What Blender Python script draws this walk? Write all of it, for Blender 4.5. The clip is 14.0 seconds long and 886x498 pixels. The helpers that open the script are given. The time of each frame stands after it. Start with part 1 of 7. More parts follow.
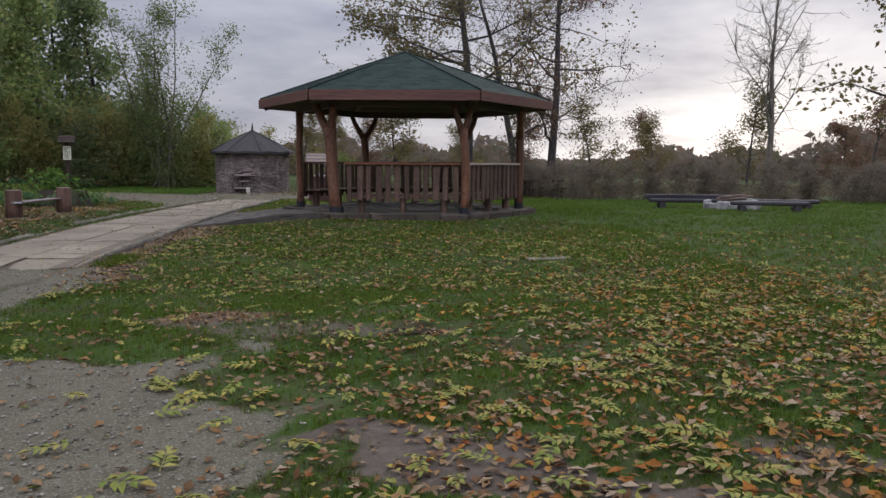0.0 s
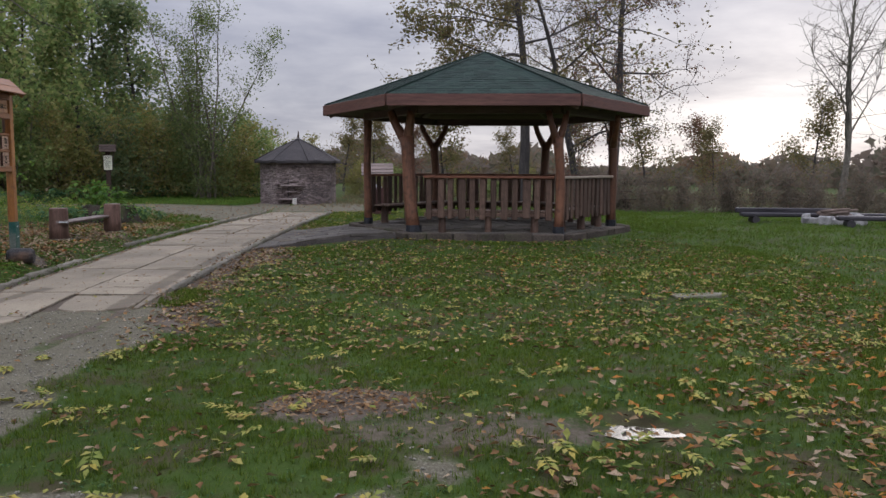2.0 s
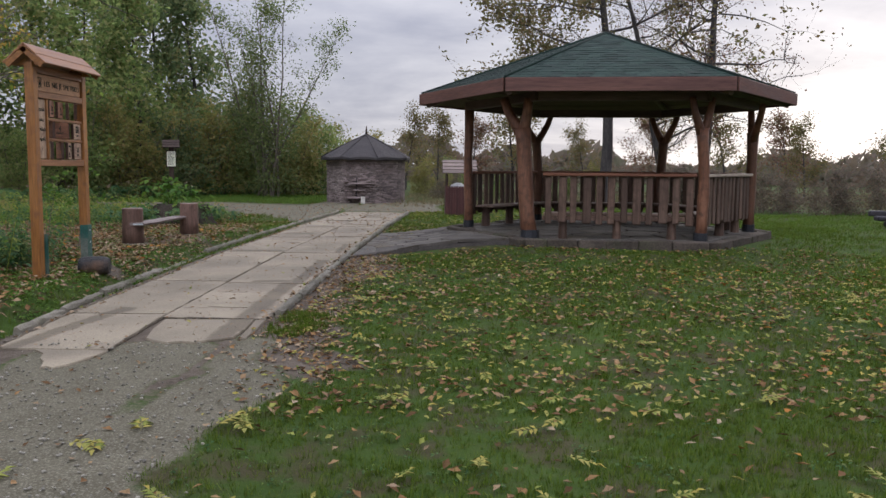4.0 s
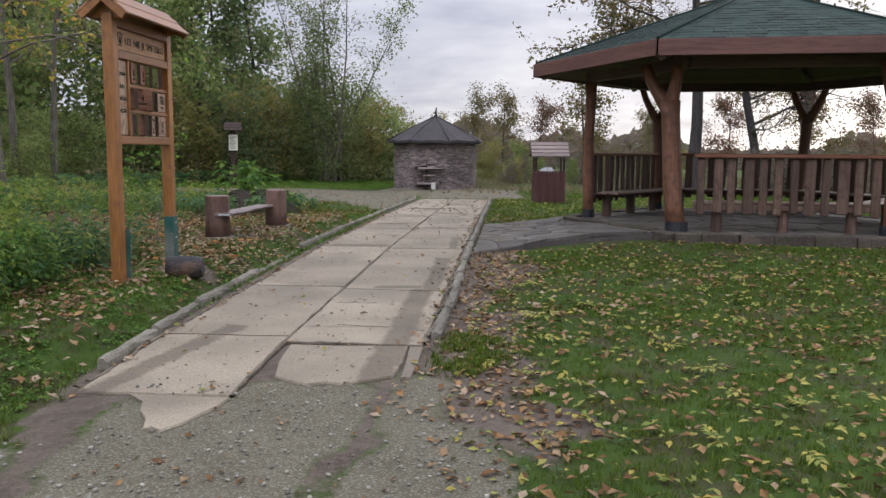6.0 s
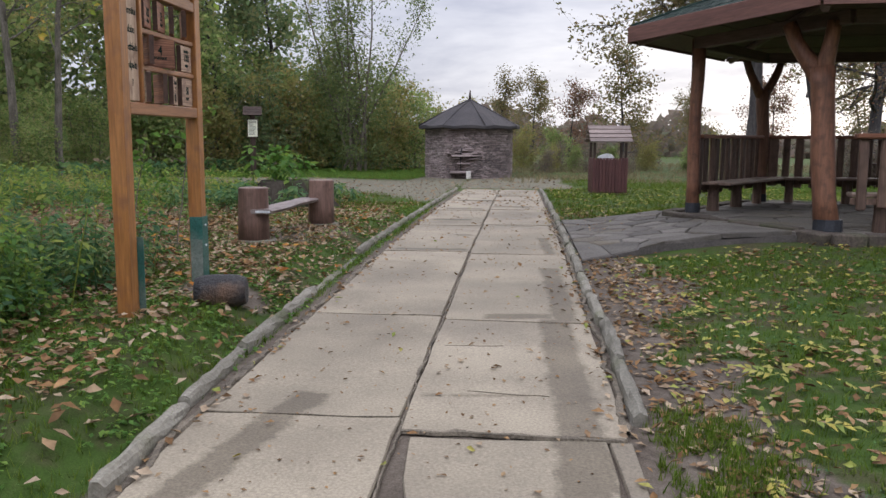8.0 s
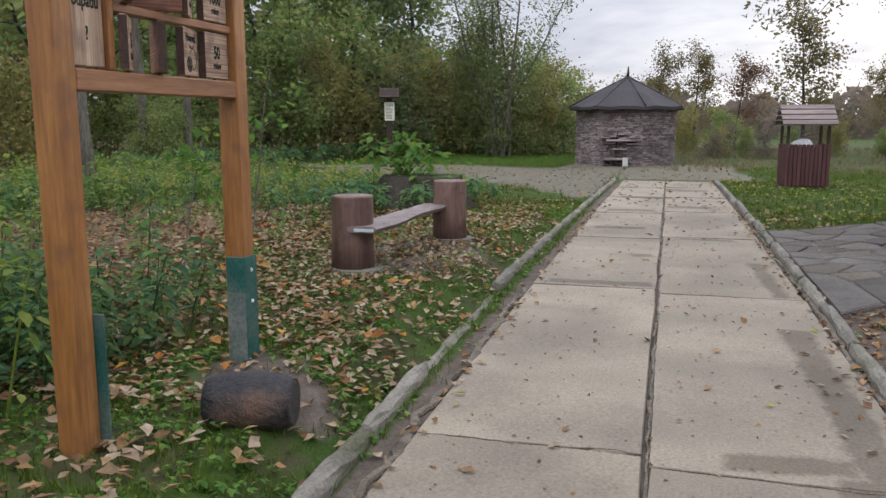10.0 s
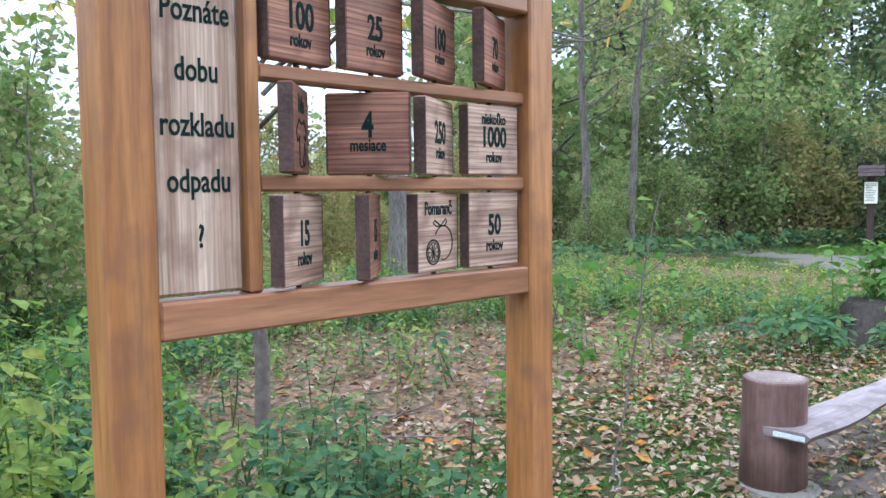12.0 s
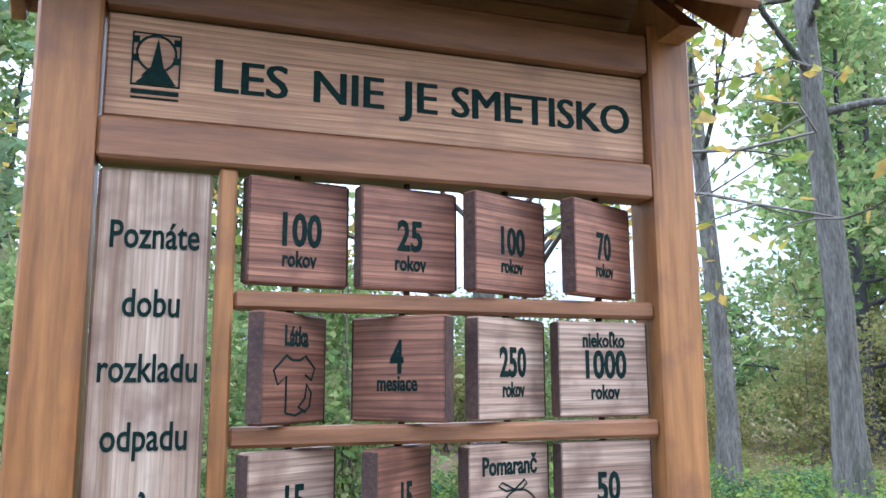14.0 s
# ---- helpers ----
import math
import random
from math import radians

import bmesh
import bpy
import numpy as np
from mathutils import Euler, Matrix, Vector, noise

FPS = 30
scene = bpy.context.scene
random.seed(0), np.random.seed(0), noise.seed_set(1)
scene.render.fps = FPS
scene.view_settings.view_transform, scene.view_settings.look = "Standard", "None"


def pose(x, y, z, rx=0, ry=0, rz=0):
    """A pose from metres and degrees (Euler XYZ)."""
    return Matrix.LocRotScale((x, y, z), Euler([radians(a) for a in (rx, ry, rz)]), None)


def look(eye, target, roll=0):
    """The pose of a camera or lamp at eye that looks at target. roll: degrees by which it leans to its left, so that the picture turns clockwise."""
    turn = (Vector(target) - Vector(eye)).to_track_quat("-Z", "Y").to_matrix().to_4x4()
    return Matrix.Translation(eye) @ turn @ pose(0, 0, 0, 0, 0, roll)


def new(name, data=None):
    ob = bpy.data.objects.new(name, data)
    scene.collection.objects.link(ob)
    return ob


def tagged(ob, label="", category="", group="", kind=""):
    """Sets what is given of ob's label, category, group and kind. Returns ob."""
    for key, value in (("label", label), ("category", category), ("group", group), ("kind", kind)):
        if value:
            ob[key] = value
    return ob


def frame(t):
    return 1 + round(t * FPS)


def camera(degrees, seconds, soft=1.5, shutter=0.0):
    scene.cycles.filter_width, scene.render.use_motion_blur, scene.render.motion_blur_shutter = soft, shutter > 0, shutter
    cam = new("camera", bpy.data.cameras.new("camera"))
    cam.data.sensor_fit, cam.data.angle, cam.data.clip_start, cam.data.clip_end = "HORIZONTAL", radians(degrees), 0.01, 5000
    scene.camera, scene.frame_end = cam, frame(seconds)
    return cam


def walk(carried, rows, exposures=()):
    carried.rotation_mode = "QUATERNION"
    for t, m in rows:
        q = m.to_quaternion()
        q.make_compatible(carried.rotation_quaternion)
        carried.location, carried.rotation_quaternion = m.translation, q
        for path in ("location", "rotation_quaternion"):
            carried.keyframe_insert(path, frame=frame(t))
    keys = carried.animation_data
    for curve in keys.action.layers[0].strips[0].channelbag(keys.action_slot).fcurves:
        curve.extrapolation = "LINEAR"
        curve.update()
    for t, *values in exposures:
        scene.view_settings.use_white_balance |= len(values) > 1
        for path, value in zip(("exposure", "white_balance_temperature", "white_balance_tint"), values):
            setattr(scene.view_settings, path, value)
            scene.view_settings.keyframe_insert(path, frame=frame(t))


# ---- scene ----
cam = camera(56.9, 14.0)

PATH = [
    (0, (5.365, -12.26, 1.489), (5.492, -10.275, 1.274), 0.4),
    (0.5, (5.118, -11.798, 1.521), (5.256, -9.815, 1.298), 0.5),
    (1, (4.865, -11.232, 1.53), (5.004, -9.249, 1.307), 0.4),
    (1.5, (4.522, -10.642, 1.553), (4.637, -8.656, 1.342), 0.3),
    (2, (4.237, -10.113, 1.611), (4.296, -8.124, 1.411), 0.3),
    (2.5, (3.921, -9.577, 1.599), (3.923, -7.586, 1.409), 0.3),
    (2.7, (3.785, -9.349, 1.609), (3.768, -7.359, 1.419), 0.3),
    (4.8, (2.485, -7.146, 1.532), (2.407, -5.16, 1.309), 0.4),
    (5, (2.346, -6.941, 1.542), (2.251, -4.957, 1.314), 0.3),
    (5.5, (2.001, -6.516, 1.524), (1.865, -4.535, 1.287), 0.3),
    (6, (1.641, -5.941, 1.467), (1.484, -3.961, 1.227), 0.4),
    (6.5, (1.219, -5.365, 1.385), (1.045, -3.388, 1.14), 0.2),
    (7, (0.932, -4.839, 1.329), (0.758, -2.863, 1.074), 0.2),
    (7.2, (0.83, -4.573, 1.341), (0.663, -2.597, 1.083), 0.3),
    (9.3, (0.212, -1.881, 1.363), (-0.134, 0.067, 1.074), 0.0),
    (9.5, (0.179, -1.569, 1.372), (-0.215, 0.37, 1.077), -0.1),
    (10, (0.006, -0.903, 1.396), (-0.517, 1.003, 1.086), -0.1),
    (10.2, (-0.086, -0.672, 1.427), (-0.669, 1.215, 1.109), -0.1),
    (10.5, (-0.183, -0.326, 1.461), (-0.878, 1.522, 1.143), -0.3),
    (11, (-0.298, 0.16, 1.605), (-1.235, 1.902, 1.305), -0.4),
    (11.5, (-0.433, 0.557, 1.688), (-1.638, 2.136, 1.456), -0.8),
    (12, (-0.447, 0.886, 1.792), (-1.906, 2.248, 1.659), -0.6),
    (12.5, (-0.43, 1.126, 1.86), (-2.086, 2.249, 1.842), -0.3),
    (13, (-0.493, 1.32, 1.89), (-2.265, 2.244, 1.97), -0.1),
    (13.2, (-0.515, 1.4, 1.908), (-2.322, 2.243, 2.049), 0.0),
    (13.5, (-0.508, 1.508, 1.912), (-2.349, 2.254, 2.147), -0.2),
    (14, (-0.522, 1.709, 1.915), (-2.394, 2.334, 2.237), -0.2),
]
walk(cam, [(t, look(eye, target, roll)) for t, eye, target, roll in PATH],
     exposures=[(0, 0.04, 6400, 14), (2.5, 0.16, 6450, 14), (4.8, 0.40, 6500, 13), (7.2, 0.62, 6500, 12.5), (10, 0.66, 6450, 11), (10.8, 0.82, 6300, 10.5), (11.5, 1.50, 5700, 9.5), (12, 1.72, 5400, 9), (12.8, 1.80, 5250, 8.5), (14, 1.82, 5150, 8.5)])

# ---- world, sun, exposure ----
SUN_AZ, SUN_EL = 26.0, 14.0          # degrees east of the +y axis, and above the horizon
world = bpy.data.worlds.new("overcast")
scene.world = world
world.use_nodes = True
wn, wl = world.node_tree.nodes, world.node_tree.links
wn.clear()


def wnode(kind, **kw):
    n = wn.new(kind)
    for k, v in kw.items():
        n.inputs[k].default_value = v
    return n


def wmath(op, a, b=None, clamp=False):
    n = wn.new("ShaderNodeMath")
    n.operation, n.use_clamp = op, clamp
    for i, v in enumerate((a, b)):
        if v is None:
            continue
        if isinstance(v, (int, float)):
            n.inputs[i].default_value = v
        else:
            wl.new(v, n.inputs[i])
    return n.outputs[0]


def wmix(fac, a, b):
    n = wn.new("ShaderNodeMix")
    n.data_type = "RGBA"
    for key, v in ((0, fac), (6, a), (7, b)):
        if isinstance(v, (int, float)):
            n.inputs[key].default_value = v
        elif isinstance(v, tuple):
            n.inputs[key].default_value = (*v, 1)
        else:
            wl.new(v, n.inputs[key])
    return n.outputs[2]


sky = wn.new("ShaderNodeTexSky")
sky.sky_type, sky.sun_disc = "NISHITA", False
sky.sun_elevation, sky.sun_rotation = radians(SUN_EL), radians(SUN_AZ)
tc = wn.new("ShaderNodeTexCoord")
sep = wn.new("ShaderNodeSeparateXYZ")
wl.new(tc.outputs["Generated"], sep.inputs[0])
up = wmath("MAXIMUM", sep.outputs[2], 0.0)
flat = wmath("ADD", up, 0.16)
comb = wn.new("ShaderNodeCombineXYZ")
wl.new(wmath("DIVIDE", sep.outputs[0], flat), comb.inputs[0])
wl.new(wmath("DIVIDE", sep.outputs[1], flat), comb.inputs[1])
cl1 = wnode("ShaderNodeTexNoise", Scale=0.75, Detail=7.0, Roughness=0.55, Distortion=0.4)
cl2 = wnode("ShaderNodeTexNoise", Scale=2.6, Detail=5.0, Roughness=0.6)
wl.new(comb.outputs[0], cl1.inputs["Vector"])
wl.new(comb.outputs[0], cl2.inputs["Vector"])
cloud = wmath("ADD", wmath("MULTIPLY", cl1.outputs[0], 0.75), wmath("MULTIPLY", cl2.outputs[0], 0.25))
ramp = wn.new("ShaderNodeMapRange")
ramp.inputs[1].default_value, ramp.inputs[2].default_value = 0.38, 0.62
wl.new(cloud, ramp.inputs[0])
grey = wmix(ramp.outputs[0], (0.43, 0.462, 0.575), (0.71, 0.735, 0.815))
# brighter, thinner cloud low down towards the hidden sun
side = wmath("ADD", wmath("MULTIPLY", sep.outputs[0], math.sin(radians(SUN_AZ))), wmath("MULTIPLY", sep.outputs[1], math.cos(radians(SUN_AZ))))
low = wmath("POWER", wmath("SUBTRACT", 1.0, up, True), 7.0)
glow = wmath("MULTIPLY", low, wmath("POWER", wmath("MAXIMUM", side, 0.0), 11.0))
glow = wmath("MULTIPLY", glow, wmath("ADD", wmath("MULTIPLY", ramp.outputs[0], 0.9), 0.45), True)
overcast = wmix(glow, grey, (1.75, 1.71, 1.66))
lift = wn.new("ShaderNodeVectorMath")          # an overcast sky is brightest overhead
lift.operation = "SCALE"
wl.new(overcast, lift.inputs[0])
away = wmath("ADD", wmath("MULTIPLY", wmath("MAXIMUM", wmath("MULTIPLY", side, -1.0), 0.0), 1.2), 1.0)   # added fill: the unseen sky opposite the sun is raised, brightening faces turned there
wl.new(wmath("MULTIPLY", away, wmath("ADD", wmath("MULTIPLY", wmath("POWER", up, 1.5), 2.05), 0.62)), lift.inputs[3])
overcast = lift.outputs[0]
skyc = wn.new("ShaderNodeVectorMath")
skyc.operation = "SCALE"
skyc.inputs[3].default_value = 0.1
wl.new(sky.outputs[0], skyc.inputs[0])
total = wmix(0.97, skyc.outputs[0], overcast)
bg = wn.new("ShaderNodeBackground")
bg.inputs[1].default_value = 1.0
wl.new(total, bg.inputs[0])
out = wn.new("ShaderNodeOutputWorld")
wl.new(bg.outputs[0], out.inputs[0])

sun = new("sun", bpy.data.lights.new("sun", "SUN"))
sun.data.energy, sun.data.angle, sun.data.color = 0.7, radians(25), (1.0, 0.94, 0.86)
az, el = radians(SUN_AZ), radians(SUN_EL + 8)
sun.matrix_world = look((0, 0, 30), (-30 * math.sin(az) * math.cos(el), -30 * math.cos(az) * math.cos(el), 30 - 30 * math.sin(el)))

# ---- materials ----


def _link(nt, a, b):
    nt.links.new(a, b)


def noisy(name, c1, c2, scale=3.0, rough=0.8, bump=0.3, fine=60.0, c3=None, stretch=(1, 1, 1), vary=0.0, island=0.0, metal=0.0, spec=0.35, coat=0.0, fine_amt=0.35, dist=0.02):
    """Two colours mixed by a coarse noise, a third in stains, fine grain in value and relief; vary: by object, island: by loose piece."""
    m = bpy.data.materials.new(name)
    m.use_nodes = True
    nt = m.node_tree
    b = nt.nodes["Principled BSDF"]
    tco = nt.nodes.new("ShaderNodeTexCoord")
    info = nt.nodes.new("ShaderNodeObjectInfo")
    mp = nt.nodes.new("ShaderNodeMapping")
    mp.inputs["Scale"].default_value = stretch
    nt.links.new(tco.outputs["Object"], mp.inputs["Vector"])
    if vary:
        off = nt.nodes.new("ShaderNodeMath")
        off.operation = "MULTIPLY"
        off.inputs[1].default_value = 37.0
        nt.links.new(info.outputs["Random"], off.inputs[0])
        nt.links.new(off.outputs[0], mp.inputs["Location"])
    n1 = nt.nodes.new("ShaderNodeTexNoise")
    n1.inputs["Scale"].default_value, n1.inputs["Detail"].default_value = scale, 5.0
    n2 = nt.nodes.new("ShaderNodeTexNoise")
    n2.inputs["Scale"].default_value, n2.inputs["Detail"].default_value, n2.inputs["Roughness"].default_value = fine, 4.0, 0.65
    nt.links.new(mp.outputs[0], n1.inputs["Vector"])
    nt.links.new(mp.outputs[0], n2.inputs["Vector"])

    def mix(fac, a, bb, mode="MIX"):
        x = nt.nodes.new("ShaderNodeMix")
        x.data_type, x.blend_type = "RGBA", mode
        for key, v in ((0, fac), (6, a), (7, bb)):
            if isinstance(v, (int, float)):
                x.inputs[key].default_value = v
            elif isinstance(v, tuple):
                x.inputs[key].default_value = (*v, 1)
            else:
                nt.links.new(v, x.inputs[key])
        return x.outputs[2]

    def rng(src, a, bb, lo, hi):
        r = nt.nodes.new("ShaderNodeMapRange")
        for i, v in enumerate((a, bb, lo, hi)):
            r.inputs[i + 1].default_value = v
        nt.links.new(src, r.inputs[0])
        return r.outputs[0]

    col = mix(rng(n1.outputs[0], 0.35, 0.65, 0, 1), c1, c2)
    if c3:
        n3 = nt.nodes.new("ShaderNodeTexNoise")
        n3.inputs["Scale"].default_value, n3.inputs["Detail"].default_value = scale * 0.43, 6.0
        nt.links.new(mp.outputs[0], n3.inputs["Vector"])
        col = mix(rng(n3.outputs[0], 0.52, 0.68, 0, 0.85), col, c3)
    hsv = nt.nodes.new("ShaderNodeHueSaturation")
    nt.links.new(col, hsv.inputs["Color"])
    val = rng(n2.outputs[0], 0.3, 0.7, 1 - fine_amt, 1 + fine_amt)
    for src, amount in ((info.outputs["Random"], vary), (None, island)):
        if not amount:
            continue
        if src is None:
            src = nt.nodes.new("ShaderNodeNewGeometry").outputs["Random Per Island"]
        mul = nt.nodes.new("ShaderNodeMath")
        mul.operation = "MULTIPLY"
        nt.links.new(val, mul.inputs[0])
        nt.links.new(rng(src, 0, 1, 1 - amount, 1 + amount), mul.inputs[1])
        val = mul.outputs[0]
    nt.links.new(val, hsv.inputs["Value"])
    nt.links.new(hsv.outputs[0], b.inputs["Base Color"])
    b.inputs["Metallic"].default_value = metal
    b.inputs["Specular IOR Level"].default_value = spec
    nt.links.new(rng(n1.outputs[0], 0.3, 0.7, max(0.02, rough - 0.1), min(1, rough + 0.1)), b.inputs["Roughness"])
    if bump:
        bp = nt.nodes.new("ShaderNodeBump")
        bp.inputs["Strength"].default_value, bp.inputs["Distance"].default_value = bump, dist
        nt.links.new(n2.outputs[0], bp.inputs["Height"])
        nt.links.new(bp.outputs[0], b.inputs["Normal"])
    return m


def leafy(name, colours, trans=0.5, rough=0.6, gain=1.0, spec=0.18):
    """Leaf: colour picked per leaf along a ramp, some light passing through."""
    m = bpy.data.materials.new(name)
    m.use_nodes = True
    nt = m.node_tree
    b = nt.nodes["Principled BSDF"]
    g = nt.nodes.new("ShaderNodeNewGeometry")
    r = nt.nodes.new("ShaderNodeValToRGB")
    while len(r.color_ramp.elements) < len(colours):
        r.color_ramp.elements.new(0.5)
    for i, (e, c) in enumerate(zip(r.color_ramp.elements, colours)):
        e.position, e.color = i / max(1, len(colours) - 1), (c[0] * gain, c[1] * gain, c[2] * gain, 1)
    nt.links.new(g.outputs["Random Per Island"], r.inputs[0])
    n = nt.nodes.new("ShaderNodeTexNoise")
    n.inputs["Scale"].default_value, n.inputs["Detail"].default_value = 25.0, 3.0
    tco = nt.nodes.new("ShaderNodeTexCoord")
    nt.links.new(tco.outputs["Object"], n.inputs["Vector"])
    mr = nt.nodes.new("ShaderNodeMapRange")
    for i, v in enumerate((0.3, 0.7, 0.72, 1.28)):
        mr.inputs[i + 1].default_value = v
    nt.links.new(n.outputs[0], mr.inputs[0])
    hsv = nt.nodes.new("ShaderNodeHueSaturation")
    nt.links.new(r.outputs[0], hsv.inputs["Color"])
    nt.links.new(mr.outputs[0], hsv.inputs["Value"])
    nt.links.new(hsv.outputs[0], b.inputs["Base Color"])
    b.inputs["Roughness"].default_value = rough
    b.inputs["Specular IOR Level"].default_value = spec
    if trans:
        t = nt.nodes.new("ShaderNodeBsdfTranslucent")
        nt.links.new(hsv.outputs[0], t.inputs[0])
        mx = nt.nodes.new("ShaderNodeMixShader")
        mx.inputs[0].default_value = trans
        nt.links.new(b.outputs[0], mx.inputs[1])
        nt.links.new(t.outputs[0], mx.inputs[2])
        nt.links.new(mx.outputs[0], nt.nodes["Material Output"].inputs[0])
    return m


def ground_material():
    """Soil under grass, gravel, mud and forest litter, mixed by where each of them lies."""
    m = bpy.data.materials.new("ground_soil")
    m.use_nodes = True
    nt = m.node_tree
    b = nt.nodes["Principled BSDF"]
    at = nt.nodes.new("ShaderNodeAttribute")
    at.attribute_name = "zone"
    sp = nt.nodes.new("ShaderNodeSeparateColor")
    nt.links.new(at.outputs["Color"], sp.inputs[0])
    tco = nt.nodes.new("ShaderNodeTexCoord")

    def noise_tex(scale, detail=6.0, rough=0.6):
        n = nt.nodes.new("ShaderNodeTexNoise")
        n.inputs["Scale"].default_value, n.inputs["Detail"].default_value, n.inputs["Roughness"].default_value = scale, detail, rough
        nt.links.new(tco.outputs["Object"], n.inputs["Vector"])
        return n.outputs[0]

    def rng(src, a, bb, lo=0.0, hi=1.0):
        r = nt.nodes.new("ShaderNodeMapRange")
        for i, v in enumerate((a, bb, lo, hi)):
            r.inputs[i + 1].default_value = v
        nt.links.new(src, r.inputs[0])
        return r.outputs[0]

    def mix(fac, a, bb, mode="MIX"):
        x = nt.nodes.new("ShaderNodeMix")
        x.data_type, x.blend_type = "RGBA", mode
        for key, v in ((0, fac), (6, a), (7, bb)):
            if isinstance(v, (int, float)):
                x.inputs[key].default_value = v
            elif isinstance(v, tuple):
                x.inputs[key].default_value = (*v, 1)
            else:
                nt.links.new(v, x.inputs[key])
        return x.outputs[2]

    def math_(op, a, bb):
        n = nt.nodes.new("ShaderNodeMath")
        n.operation, n.use_clamp = op, True
        for i, v in enumerate((a, bb)):
            if isinstance(v, (int, float)):
                n.inputs[i].default_value = v
            else:
                nt.links.new(v, n.inputs[i])
        return n.outputs[0]

    big, mid, fine, tiny = noise_tex(0.35), noise_tex(2.2), noise_tex(18.0), noise_tex(110.0, 4.0, 0.7)
    vor = nt.nodes.new("ShaderNodeTexVoronoi")
    vor.inputs["Scale"].default_value = 55.0
    nt.links.new(tco.outputs["Object"], vor.inputs["Vector"])
    grass = mix(rng(big, 0.35, 0.65), (0.026, 0.050, 0.009), (0.042, 0.074, 0.012))
    grass = mix(rng(fine, 0.5, 0.68, 0, 0.6), grass, (0.055, 0.075, 0.020))
    grass = mix(rng(mid, 0.48, 0.62, 0, 0.75), grass, (0.058, 0.042, 0.027))
    gravel = mix(rng(mid, 0.35, 0.65), (0.070, 0.062, 0.041), (0.104, 0.093, 0.064))
    gravel = mix(rng(vor.outputs["Distance"], 0.1, 0.5, 0, 0.8), (0.20, 0.186, 0.142), gravel)
    gravel = mix(rng(fine, 0.55, 0.7, 0, 0.6), gravel, (0.066, 0.055, 0.038))
    mud = mix(rng(mid, 0.35, 0.65), (0.068, 0.053, 0.041), (0.112, 0.091, 0.071))
    mud = mix(rng(fine, 0.45, 0.7, 0, 0.5), mud, (0.15, 0.126, 0.101))
    litter = mix(rng(fine, 0.4, 0.6), (0.085, 0.058, 0.036), (0.19, 0.122, 0.07))
    litter = mix(rng(mid, 0.5, 0.7, 0, 0.6), litter, (0.055, 0.075, 0.022))

    def zone(i):
        edge = math_("ADD", sp.outputs[i], math_("MULTIPLY", fine, 0.5))
        return rng(edge, 0.62, 0.86)

    col = mix(zone(2), grass, litter)
    col = mix(zone(1), col, mud)
    col = mix(zone(0), col, gravel)
    hsv = nt.nodes.new("ShaderNodeHueSaturation")
    nt.links.new(col, hsv.inputs["Color"])
    nt.links.new(rng(tiny, 0.3, 0.7, 0.6, 1.4), hsv.inputs["Value"])
    nt.links.new(hsv.outputs[0], b.inputs["Base Color"])
    b.inputs["Roughness"].default_value = 0.95
    b.inputs["Specular IOR Level"].default_value = 0.12
    bp = nt.nodes.new("ShaderNodeBump")
    bp.inputs["Strength"].default_value, bp.inputs["Distance"].default_value = 0.7, 0.02
    nt.links.new(math_("ADD", math_("MULTIPLY", fine, 0.6), math_("MULTIPLY", tiny, 0.4)), bp.inputs["Height"])
    nt.links.new(bp.outputs[0], b.inputs["Normal"])
    return m


